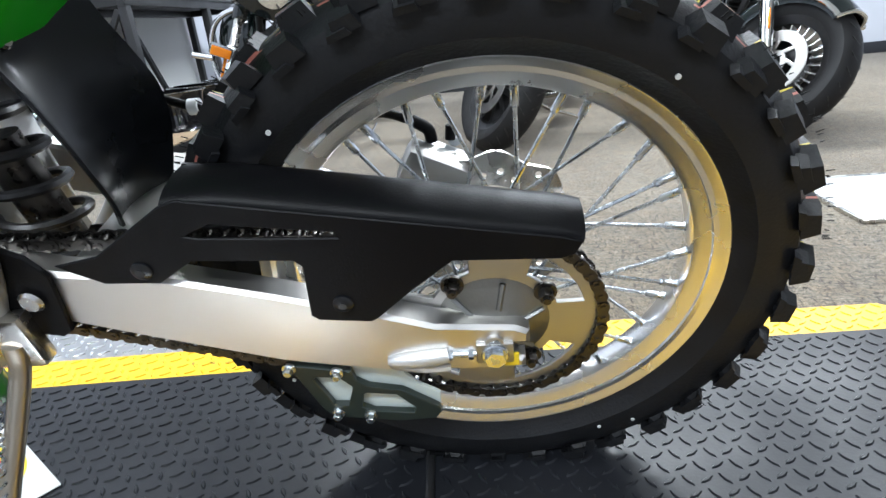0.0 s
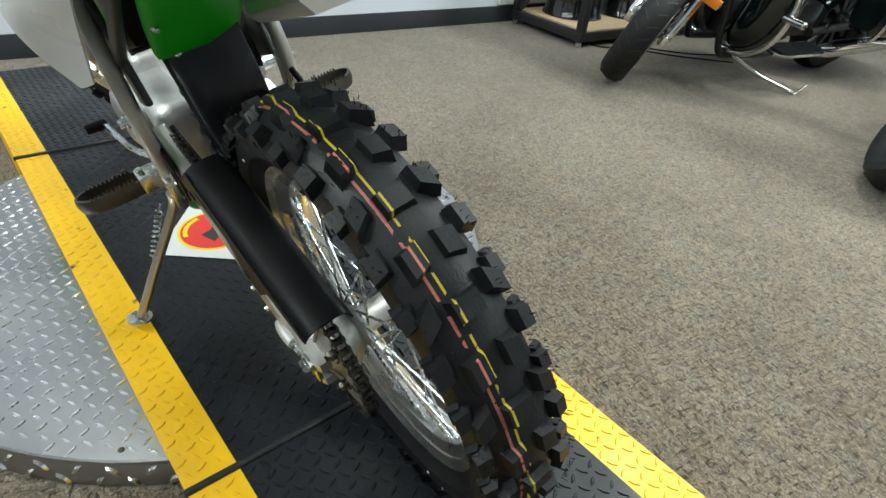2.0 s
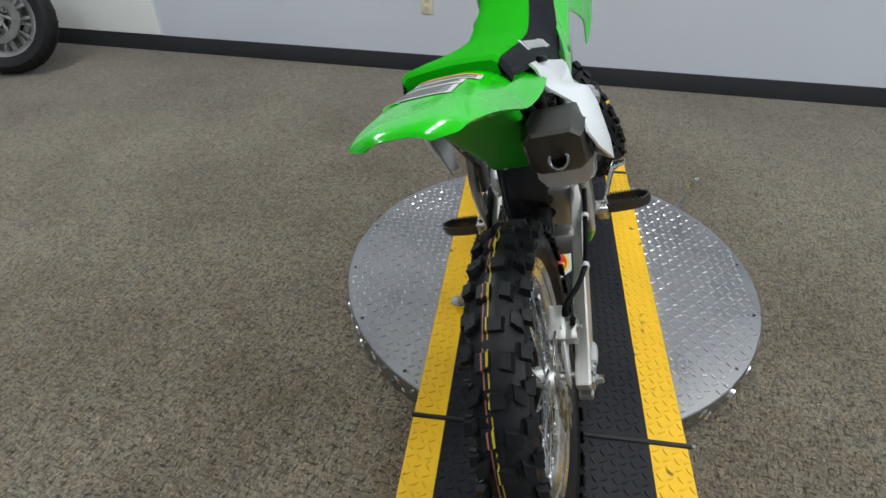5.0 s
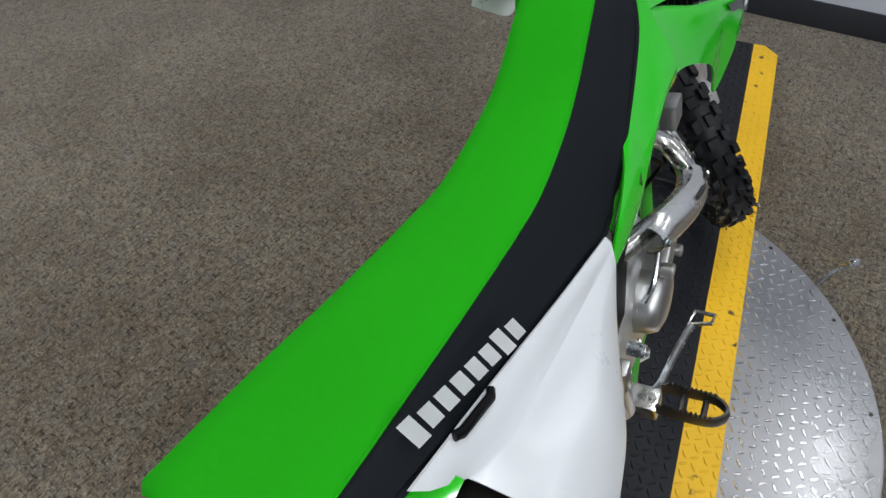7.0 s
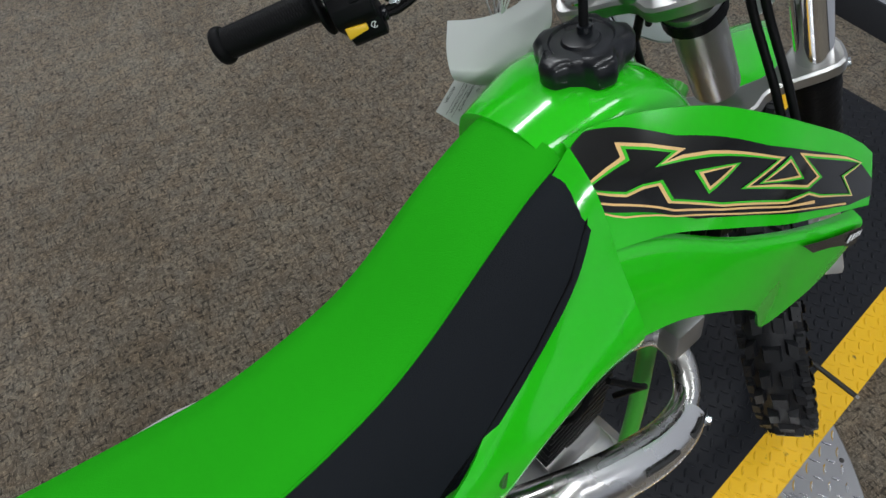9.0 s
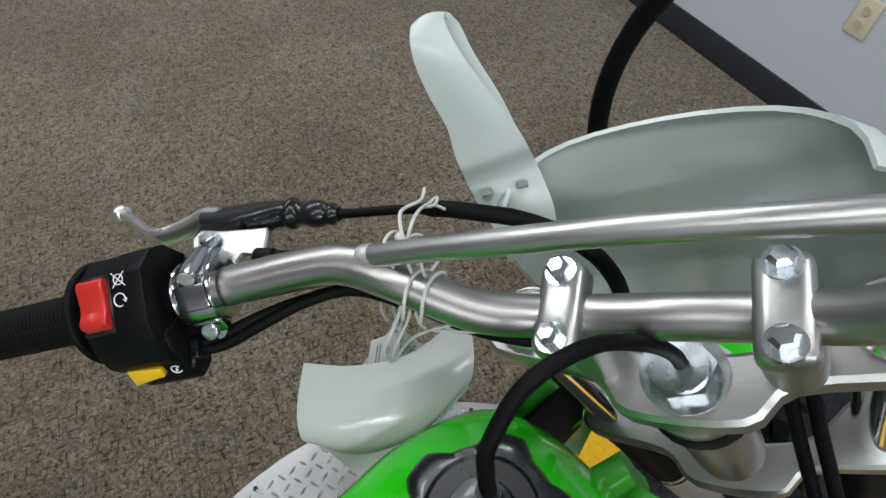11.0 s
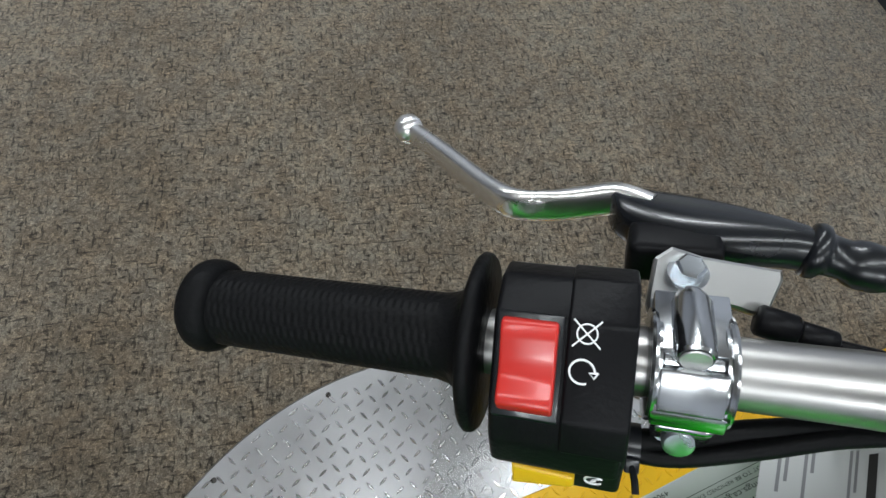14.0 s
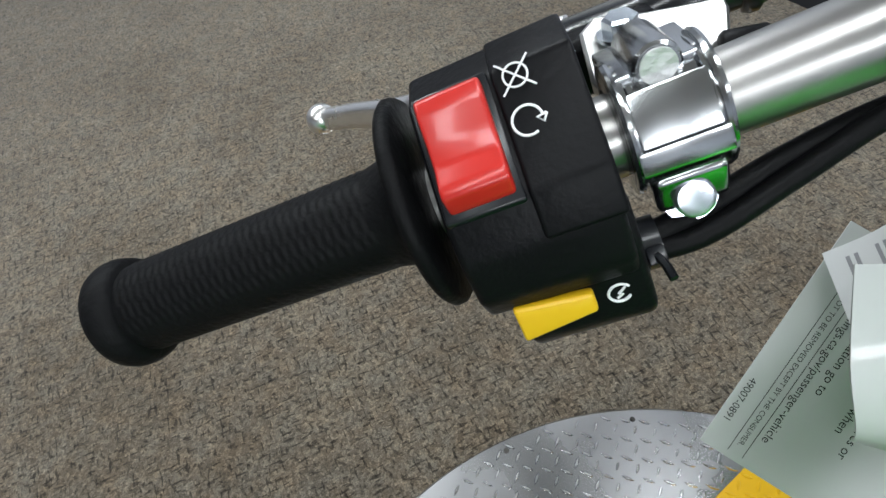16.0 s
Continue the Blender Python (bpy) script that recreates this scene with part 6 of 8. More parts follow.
for s in (1, -1):
    bm = bmesh.new()
    rbox(bm, (-0.44, s * 0.104, 0.30), (0.07, 0.012, 0.16), 0.006, pose(0, 0, 0, 0, -18, 0))
    part("rear_shock_mount", bm, BLACK_PAINT, bike)

# -- steering head, fork, bars --
def steered(name, bm, mat, label="", parent=None, sharp=38):
    bm.transform(STEER)
    return part(name, bm, mat, parent or bike, label, sharp)


bm = bmesh.new()
cyl(bm, HEAD - AXIS * 0.025, HEAD - AXIS * 0.175, 0.026, n=24, bev=0.003)
cyl(bm, HEAD - AXIS * 0.022, HEAD - AXIS * 0.040, 0.030, n=24)
part("steering_head", bm, ALU_SATIN, bike, "silver steering head")
bm = bmesh.new()
cyl(bm, HEAD - AXIS * 0.030, HEAD - AXIS * 0.046, 0.0315, n=24)
part("head_seal", bm, BLACK_PLASTIC, bike)
FWD = V((-AXIS.z, 0, AXIS.x))  # forwards, square to the steering axis
OFF = 0.030


def clamp_outline(w, tube, back):
    return [(-back, -0.030), (-0.004, -w * 0.55), (OFF - tube * 0.8, -w - tube * 0.75), (OFF + tube * 0.1, -w - tube), (OFF + tube * 0.9, -w - tube * 0.5), (OFF + tube * 0.9, -w + tube * 0.5), (OFF * 0.55, -w * 0.45), (OFF * 0.55, w * 0.45), (OFF + tube * 0.9, w - tube * 0.5), (OFF + tube * 0.9, w + tube * 0.5), (OFF + tube * 0.1, w + tube), (OFF - tube * 0.8, w + tube * 0.75), (-0.004, w * 0.55), (-back, 0.030)]


def clamp(bm, along_axis, w, tube, thick, back):
    t = bmesh.new()
    line = [V((a, b, 0)) for a, b in clamp_outline(w, tube, back)]
    line = smooth_line(line, 4, True)
    plate(t, [(p.x, p.y) for p in line], 0, thick, (), 0.003)
    # plate's (x, y, z) = (forwards, thickness, across)
    base = HEAD - AXIS * along_axis
    m = Matrix(((FWD.x, AXIS.x, 0, base.x), (FWD.y, AXIS.y, 1, base.y), (FWD.z, AXIS.z, 0, base.z), (0, 0, 0, 1)))
    t.transform(m)
    absorb(bm, t)


W_F = 0.099
bm = bmesh.new()
clamp(bm, 0.018, W_F, 0.028, 0.020, 0.026)
top_clamp = steered("top_clamp", bm, ALU_SATIN, "satin aluminium top fork clamp")
bm = bmesh.new()
clamp(bm, 0.225, W_F, 0.028, 0.022, 0.026)
steered("lower_clamp", bm, ALU_SATIN, "satin aluminium lower fork clamp")
bm = bmesh.new()
sweep(bm, [HEAD - AXIS * 0.0, HEAD + AXIS * 0.003], 0.024, 28)
sweep(bm, [HEAD + AXIS * 0.002, HEAD + AXIS * 0.012], 0.019, 6)
cyl(bm, HEAD + AXIS * 0.010, HEAD + AXIS * 0.015, 0.015, n=24)
steered("stem_nut", bm, ZINC, "zinc plated stem nut", top_clamp)
for s in (1, -1):
    b0 = HEAD + FWD * OFF + V((0, s * W_F, 0))
    bm = bmesh.new()
    cyl(bm, b0 + AXIS * 0.004, b0 - AXIS * 0.240, 0.0195, n=24)
    leg = steered("fork_leg", bm, CHROME, "chromed fork leg with a black lower guard")
    bm = bmesh.new()
    cyl(bm, b0 + AXIS * 0.003, b0 + AXIS * 0.010, 0.0215, n=24, bev=0.002)
    sweep(bm, [b0 + AXIS * 0.009, b0 + AXIS * 0.016], 0.013, 6)
    steered("fork_cap", bm, CHROME, "", leg)
    bm = bmesh.new()
    path = [b0 - AXIS * (0.232 + i * 0.011) for i in range(20)]
    sweep(bm, path, [0.027 if i % 2 else 0.0245 for i in range(20)], 20)
    steered("fork_gaiter", bm, RUBBER, "black ribbed fork gaiter", leg)
    bm = bmesh.new()
    foot_ = V((FW.x, s * W_F, FW.z))
    cyl(bm, b0 - AXIS * 0.43, b0 - AXIS * 0.75, 0.026, 0.024, n=20)
    rbox(bm, foot_ + V((-0.004, 0, 0.0)), (0.05, 0.04, 0.06), 0.01)
    steered("fork_lower", bm, ALU_CAST, "", leg)
    bm = bmesh.new()
    cyl(bm, b0 - AXIS * 0.236 + V((0, s * 0.022, 0)), b0 - AXIS * 0.236 + V((0, s * 0.034, 0)), 0.006, n=12)
    steered("clamp_bolt", bm, ZINC, "", leg)
bm = bmesh.new()
cyl(bm, (FW.x, -0.10, FW.z), (FW.x, 0.10, FW.z), 0.009, n=14)
steered("front_axle", bm, STEEL)
bm = bmesh.new()
plate(bm, wave_disc(0.11, 10), -0.060, -0.057, [disc_loop(0, 0, 0.07, 40)], 0, Matrix.Translation(FW))
for k in range(6):
    a = 2 * math.pi * k / 6
    sweep(bm, [FW + V((0.072 * math.cos(a), -0.0585, 0.072 * math.sin(a))), FW + V((0.026 * math.cos(a + 0.3), -0.05, 0.026 * math.sin(a + 0.3)))], 0.006, 6)
steered("front_brake_disc", bm, STEEL, "steel front brake disc")
# front fender
bm = bmesh.new()
rows = []
for i in range(13):
    a = radians(78 + i * 6.2)
    R_ = 0.405 + 0.02 * math.sin(math.pi * i / 12)
    x, z = FW.x + R_ * math.cos(a), FW.z + R_ * math.sin(a) + 0.035
    w = 0.045 + 0.022 * math.sin(math.pi * min(1, (i + 1.5) / 11))
    rows.append([V((x - 0.02 * math.cos(a), -w, z - 0.03)), V((x, -w * 0.85, z - 0.006)), V((x, -w * 0.3, z + 0.002)), V((x, w * 0.3, z + 0.002)), V((x, w * 0.85, z - 0.006)), V((x - 0.02 * math.cos(a), w, z - 0.03))])
sheet(bm, refine(rows, 2, 3), 0.0035)
steered("front_fender", bm, GREEN, "glossy green front fender", None, 50)
# number plate and its strap
def num(u, v, bulge):
    """u across, v down the plate."""
    base = HEAD + FWD * (0.105 + bulge) + AXIS * (0.075 - v)
    return base + V((0, u, 0))


bm = bmesh.new()
rows = []
for v, w in ((-0.005, 0.090), (0.01, 0.104), (0.06, 0.112), (0.12, 0.110), (0.18, 0.095), (0.225, 0.065), (0.24, 0.045)):
    rows.append([num(-w, v, -0.035), num(-w * 0.93, v, -0.010), num(-w * 0.6, v, 0.008), num(0, v, 0.014), num(w * 0.6, v, 0.008), num(w * 0.93, v, -0.010), num(w, v, -0.035)])
sheet(bm, refine(rows, 3, 3), 0.003)
number = steered("number_plate", bm, MILKY, "blank milky white number plate with a loose strap", None, 50)

# -- handlebar --
LEFT_BAR = [(-0.980, -0.004, 0.780), (-0.952, -0.043, 0.773), (-0.915, -0.073, 0.776), (-0.884, -0.106, 0.793), (-0.867, -0.1285, 0.7985), (-0.8492, -0.1438, 0.7966), (-0.8019, -0.1739, 0.7866), (-0.7666, -0.1964, 0.7791), (-0.6424, -0.2754, 0.7530)]
UNSTEER = STEER.inverted()
BAR = [UNSTEER @ V(p) for p in LEFT_BAR]
BAR = [(p.x, -p.y, p.z) for p in BAR]
BAR[0] = (BAR[1][0], 0.0, BAR[1][2])  # straight between the risers
right_side = [V(p) for p in BAR]
left_side = [V((x, -y, z)) for x, y, z in BAR[:0:-1]]
bar_line = smooth_line(left_side + right_side, 6)
bm = bmesh.new()
sweep(bm, bar_line, 0.0119, 24)
bar = steered("handlebar", bm, BAR_ALU, "satin silver handlebar with a crossbar", None, 60)


def bar_frame(s, y):
    """Point on the bar at |y| and the direction outwards."""
    best = None
    line = smooth_line([V((p[0], s * p[1], p[2])) for p in BAR], 8)
    for a, b in zip(line, line[1:]):
        if abs(a.y) <= y <= abs(b.y) + 1e-9:
            t = (y - abs(a.y)) / max(1e-9, abs(b.y) - abs(a.y))
            best = (a.lerp(b, t), (b - a).normalized())
    return best or (line[-1], (line[-1] - line[-2]).normalized())


bm = bmesh.new()
w0 = UNSTEER @ V((-0.873, -0.1233, 0.8045))
w0 = V((w0.x, abs(w0.y), w0.z))
cb = [V((w0.x, -w0.y, w0.z)), V((w0.x + 0.001, -w0.y * 0.7, w0.z + 0.003)), V((w0.x + 0.001, 0, w0.z + 0.005)), V((w0.x + 0.001, w0.y * 0.7, w0.z + 0.003)), V((w0.x, w0.y, w0.z))]
sweep(bm, cb, 0.0066, 14)
steered("crossbar", bm, ALU_SATIN, "", bar)
for s in (-1, 1):
    bm = bmesh.new()
    p = V((w0.x, s * (w0.y - 0.006), w0.z))
    sweep(bm, [p - V((0, 0.006 * s, 0)), p, p + V((0, 0.006 * s, 0.0))], [0.0066, 0.0076, 0.0070], 14)
    steered("weld_collar", bm, ALU_CAST, "", bar)
for s in (-1, 1):
    bm = bmesh.new()
    c = bar_frame(s, 0.050)[0]
    cyl(bm, c - AXIS * 0.008, c - AXIS * 0.064, 0.0155, n=22, bev=0.002)
    lower = steered("bar_riser", bm, ALU_SATIN, "satin bar riser", top_clamp)
    bm = bmesh.new()
    rbox(bm, c + AXIS * 0.006, (0.052, 0.025, 0.020), 0.007, Matrix.Rotation(radians(27), 4, "Y"), 3)
    steered("bar_cap", bm, ALU_SATIN, "", lower)
    for e in (-0.0185, 0.0185):
        bm = bmesh.new()
        p = c + FWD * e + AXIS * 0.014
        cyl(bm, p - AXIS * 0.003, p + AXIS * 0.003, 0.0085, n=18)
        sweep(bm, [p + AXIS * 0.002, p + AXIS * 0.009, p + AXIS * 0.011], [0.0062, 0.0062, 0.0040], 6)
        steered("cap_bolt", bm, ZINC, "", lower)

# -- grips and controls --
GRIP_FROM = UNSTEER @ V((-0.7374, -0.2026, 0.7827))


def grip_mesh(bm, p0, d, L, flange=32.0):
    """A flanged rubber grip from p0 along d, in metres; fine slanting ribs run round its upper half."""
    d = V(d).normalized()
    u = d.orthogonal().normalized()
    w = d.cross(u)
    prof = [(0.0, 13.0), (0.3, flange - 1.6), (1.6, flange - 0.3), (3.6, flange), (5.0, flange - 1.2), (6.2, flange - 4.5), (7.0, 24.0), (8.5, 19.0), (12.0, 16.8), (16.0, 15.9)]
    body = 170
    for i in range(body):
        t = i / (body - 1)
        prof.append((17.0 + (L * 1000 - 31.0) * t, 15.7 - 0.5 * t))
    e = L * 1000
    prof += [(e - 13.5, 16.6), (e - 12.0, 18.0), (e - 9.0, 18.9), (e - 6.0, 18.9), (e - 3.5, 18.2), (e - 1.5, 16.4), (e - 0.4, 13.0), (e, 9.0), (e, 0.5)]
    rings = []
    n = 72
    for k, (t, r) in enumerate(prof):
        ribbed = 11 <= k < 10 + body - 2
        ring_ = []
        for j in range(n):
            a = 2 * math.pi * j / n
            rr = r
            if ribbed:
                rr += (0.11 * math.sin(t * 2.2 + 9 * a) + 0.11 * math.sin(t * 2.2 - 9 * a)) * (1.0 if j % n < n * 0.62 else 0.25)
            ring_.append(bm.verts.new(p0 + d * t * 0.001 + (u * math.cos(a) + w * math.sin(a)) * rr * 0.001))
        rings.append(ring_)
    for a, b in zip(rings, rings[1:]):
        for j in range(n):
            bm.faces.new((a[j], a[(j + 1) % n], b[(j + 1) % n], b[j]))
    bm.faces.new(rings[0][::-1]), bm.faces.new(rings[-1])


bm = bmesh.new()
p0 = V((GRIP_FROM.x, GRIP_FROM.y * -1, GRIP_FROM.z))
p1 = V((BAR[-1][0], BAR[-1][1], BAR[-1][2]))
grip_mesh(bm, p0, p1 - p0, (p1 - p0).length)
steered("grip", bm, RUBBER, "black ribbed rubber grip", bar, 50)

# the left controls are laid out in millimetres about the bar: x outwards, y down and back, z up at the rider
KX, KY, KZ = V((0.81678, -0.49653, -0.29380)), V((0.41111, 0.85818, -0.30745)), V((0.40480, 0.13033, 0.90507))
KO = V((-0.77628, -0.42310, 1.08607)) + KX * 0.0025 + KY * 0.0003 - KZ * 0.0020
KM = Matrix(((KX.x, KY.x, KZ.x, KO.x), (KX.y, KY.y, KZ.y, KO.y), (KX.z, KY.z, KZ.z, KO.z), (0, 0, 0, 1))) @ Matrix.Scale(0.001, 4)
INTO_BIKE = bike.matrix_basis.inverted()
CTL = INTO_BIKE @ KM


def ctl(name, bm, mat, label="", parent=None, sharp=38):
    bm.transform(CTL)
    return part(name, bm, mat, parent or bar, label, sharp)


def prism(bm, outline, x0, x1, bev=1.6, seg=3):
    """A moulded block: an outline of (y, z) drawn from x0 to x1, all edges rounded."""
    t = bmesh.new()
    a = [t.verts.new((x0, y, z)) for y, z in outline]
    b = [t.verts.new((x1, y, z)) for y, z in outline]
    n = len(outline)
    t.faces.new(a), t.faces.new(b[::-1])
    for i in range(n):
        t.faces.new((a[i], b[i], b[(i + 1) % n], a[(i + 1) % n]))
    bmesh.ops.recalc_face_normals(t, faces=t.faces)
    if bev:
        bmesh.ops.bevel(t, geom=t.edges[:], offset=bev, segments=seg, affect="EDGES", profile=0.5)
    return absorb(bm, t)


def tilted(nx, ny, nz, spin=0.0):
    """A turn that brings z onto the given direction."""
    return V((0, 0, 1)).rotation_difference(V((nx, ny, nz))).to_matrix().to_4x4() @ Matrix.Rotation(radians(spin), 4, "Z")


bm = bmesh.new()
grip_mesh(bm, V((32.6, 0, 0)) * 0.001, V((1, 0, 0)), 0.1215)
bm.transform(Matrix.Scale(1000, 4))
ctl("grip", bm, RUBBER, "black ribbed rubber grip", None, 50)

# switch housing: a faceted shell with a starter block under it
bm = bmesh.new()
prism(bm, [(-27, -8), (-28, 15), (-22.5, 26), (-9, 33), (20, 26.5), (30, 19.5), (38, 9), (39, 0), (33, -18), (10, -25), (-14, -23)], -14.5, 26.5, 2.2)
switch = ctl("switch_housing", bm, BLACK_PLASTIC, "black plastic switch housing with white symbols", None, 40)
bm = bmesh.new()
prism(bm, [(-27.9, -5), (-28.7, 15.5), (-23.0, 26.9), (-9, 34), (20.4, 27.4), (30.5, 20.3), (24, 8), (0, 6), (-15, 2)], -15.5, 4.5, 1.2)
ctl("symbol_panel", bm, BLACK_PLASTIC, "", switch, 40)
bm = bmesh.new()
prism(bm, [(24, 16), (34, 8), (38.5, -1), (46.5, -13), (46.5, -21), (37, -28), (14, -28), (10, 0)], -16.5, 19.5, 2.4)
ctl("starter_block", bm, BLACK_PLASTIC, "", switch, 40)
bm = bmesh.new()
prism(bm, [(-10.5, 26), (-10.5, 33.7), (21.5, 26.7), (22.5, 20)], 5.2, 25.4, 0.8, 2)
ctl("switch_recess", bm, BLACK_GLOSS, "", switch)
bm = bmesh.new()
prism(bm, [(-8.4, 29), (-8.4, 35.4), (-7.0, 37.4), (-3, 36.8), (4, 33.9), (9, 32.6), (15, 33.4), (17.6, 32.6), (19.4, 28), (19.4, 22)], 6.8, 23.6, 1.1, 3)
ctl("kill_switch", bm, RED, "red rocker kill switch", switch, 30)
bm = bmesh.new()
t = bmesh.new()
bmesh.ops.create_cube(t, size=1)
for v in t.verts:
    wide = 11.5 if v.co.x > 0 else 6.0
    v.co = V((7.6 + v.co.x * 21.0, v.co.y * wide, v.co.z * (5.6 if v.co.x > 0 else 4.4)))
bmesh.ops.bevel(t, geom=t.edges[:], offset=1.1, segments=3, affect="EDGES", profile=0.5)
t.transform(Matrix.Translation((1.6, 41.6, -3.2)) @ Matrix(((1, 0, 0, 0), (0, -0.66, 0.75, 0), (0, 0.75, 0.66, 0), (0, 0, 0, 1))))
absorb(bm, t)
ctl("starter_button", bm, YELLOW_PL, "yellow starter button", switch)


def symbol(name, paths, m, r):
    bm = bmesh.new()
    for p in paths:
        sweep(bm, [m @ V((a, b, 0)) for a, b in p], r, 5)
    ctl(name, bm, DECAL_WHITE, "", switch)


arc = lambda r, a0, a1, n=18: [(r * math.cos(a0 + (a1 - a0) * i / n), r * math.sin(a0 + (a1 - a0) * i / n)) for i in range(n + 1)]
face = Matrix.Translation((-1.2, -6.0, 33.5)) @ Matrix.Rotation(radians(-12.6), 4, "X")
symbol("stop_symbol", [arc(2.9, 0, 2 * math.pi, 26), [(-4.0, -4.0), (4.0, 4.0)], [(-4.0, 4.0), (4.0, -4.0)]], face, 0.29)
face = Matrix.Translation((-0.6, 5.0, 31.0)) @ Matrix.Rotation(radians(-12.6), 4, "X")
symbol("run_symbol", [[(-3.6 * math.cos(a), 3.6 * math.sin(a)) for a in (radians(65 + 14.0 * i) for i in range(22))], [(-4.6, -0.2), (-3.5, 1.6), (-2.2, 0.1), (-4.6, -0.2)]], face, 0.36)
face = Matrix.Translation((-7.6, 41.7, -5.4)) @ tilted(0, 0.83, 0.55)
symbol("start_symbol", [[(-3.0 * math.cos(a), -3.0 * math.sin(a)) for a in (radians(30 + 14.0 * i) for i in range(22))], [(-1.6, -1.6), (0.4, 0.2), (-0.6, 0.6), (1.0, 1.6)]], face, 0.40)
for x, y in ((-10, -15), (18, -14)):
    bm = bmesh.new()
    cyl(bm, (x, y, -22.5), (x, y, -25.5), 3.0, n=10)
    ctl("housing_screw", bm, DARK_STEEL, "", switch)

# clutch perch: clamp, flat facet, bosses, bracket plate
bm = bmesh.new()
lathe(bm, [(11.9, -13), (16.2, -12.6), (17.2, -11.5), (17.2, -9.2), (15.6, -8.4), (15.6, 8.4), (17.2, 9.2), (17.2, 11.5), (16.2, 12.6), (11.9, 13)], Matrix.Translation((-33.3, 0, 0)) @ Matrix.Rotation(radians(90), 4, "Z"), 40)
rbox(bm, (-33.3, -16, -3), (21, 14, 14), 2.5, Matrix.Rotation(radians(-20), 4, "X"), 3)
rbox(bm, (-33.3, 17, -4), (19, 12, 12), 2.5, Matrix.Rotation(radians(24), 4, "X"), 3)
perch = ctl("clutch_perch", bm, CLAMP_ALU, "polished clutch lever perch", None, 40)
bm = bmesh.new()
rbox(bm, (-33.3, 6.8, 13.6), (19.5, 14.5, 4.5), 0.8, tilted(0, 0.45, 0.89), 2)
rbox(bm, (-33.3, 15.6, 8.2), (22.5, 7.0, 3.6), 1.0, tilted(0, 0.72, 0.69), 2)
ctl("clamp_facet", bm, CLAMP_ALU, "", perch, 30)
for sx in (-1, 1):
    bm = bmesh.new()
    lathe(bm, [(14.0, -1.3), (18.4, -1.0), (18.8, 0), (18.4, 1.0), (14.0, 1.3)], Matrix.Translation((-33.3 + sx * 11.4, 0, 0)) @ Matrix.Rotation(radians(90), 4, "Z"), 44)
    ctl("clamp_rim", bm, CLAMP_ALU, "", perch, 40)
bm = bmesh.new()
rbox(bm, (-33.3, -12.5, 7.0), (23.5, 25, 7.0), 1.2, tilted(0, -0.60, 0.80), 2)
sweep(bm, [(-33, -22, 3.0), (-33, -20, 5.5), (-33, -5.0, 17.0), (-33, -3.4, 18.2), (-33, -2.6, 18.8)], [5.4, 6.4, 6.4, 6.2, 5.4], 24)
ctl("upper_boss", bm, CLAMP_ALU, "", perch, 30)
bm = bmesh.new()
sweep(bm, [(-33, -2.7, 19.3), (-33, -2.1, 19.7)], 4.6, 20)
ctl("boss_plug", bm, ALU_CAST, "", perch)
bm = bmesh.new()
sweep(bm, [(-32.8, 21.0, -8.0), (-32.8, 24.8, -1.4), (-32.8, 25.2, -0.8)], [5.2, 5.2, 4.4], 18)
sweep(bm, [(-32.8, 19.0, -11.0), (-32.8, 21.5, -7.0)], 7.4, 18)
ctl("perch_bolt", bm, ZINC, "", perch)
bm = bmesh.new()
ax = V((-0.10, -0.42, 0.90)).normalized()
c = V((-32.5, -31.5, -4.2))
sweep(bm, [c, c + ax * 1.3], 7.0, 24)
sweep(bm, [c + ax * 1.2, c + ax * 5.2, c + ax * 6.0], [5.2, 5.2, 4.2], 6)
ctl("perch_bolt", bm, ZINC, "zinc plated hexagon bolt on a washer", perch)
bm = bmesh.new()
t = bmesh.new()
plate(t, [(-20, -20), (-21.5, -36), (-27, -40.5), (-38, -38.5), (-50, -38), (-65, -37.5), (-65.5, -34), (-61.5, -22), (-59.5, -20.5), (-49, -22.5), (-45.5, -19), (-44.5, -10), (-24, -10)], -4.0, 3.0, (), 1.0)
t.transform(Matrix(((1, 0, 0, 0), (0, 0, 1, 0), (0.30, 1, -0.16, -4.4), (0, 0, 0, 1))))
absorb(bm, t)
ctl("lever_bracket", bm, ALU_SATIN, "flat polished lever bracket", perch, 30)
bm = bmesh.new()
rbox(bm, (-30, -42, -26), (34, 16, 20), 4, tilted(0, -0.55, 0.83), 3)
ctl("lever_pivot", bm, BLACK_PLASTIC, "", perch)

# lever, boot, adjuster and cables
LN = V((0, -0.74, 0.67))
bm = bmesh.new()
lev = smooth_line([(-22, -60, -34), (-8, -65, -37.5), (6, -63.5, -40.5), (20, -61.5, -42.5), (36, -62, -44), (52, -71, -52.5), (78, -91, -69), (103, -109, -85)], 7)
rows = []
for i, p in enumerate(lev):
    t = i / (len(lev) - 1)
    dd = (lev[min(i + 1, len(lev) - 1)] - lev[max(i - 1, 0)]).normalized()
    sd = LN.cross(dd).normalized()
    dog = max(0.0, 1 - abs(t - 0.46) / 0.16)
    hw, hh = 4.3 - 1.2 * dog, (7.2 - 1.6 * max(0, (t - 0.6) / 0.4))
    rows.append([p + sd * hw * a + LN * hh * b for a, b in ((0.95, 0.55), (0.6, 0.92), (0, 1.0), (-0.6, 0.92), (-0.95, 0.55), (-1.0 + 0.5 * dog, 0), (-0.95, -0.55), (-0.6, -0.92), (0, -1.0), (0.6, -0.92), (0.95, -0.55), (1.0, 0))])
loft(bm, [smooth_line(r, 2, True) for r in rows])
bmesh.ops.create_uvsphere(bm, u_segments=28, v_segments=18, radius=8.4, matrix=Matrix.Translation(lev[-1] + V((2.2, -1.4, -0.6))))
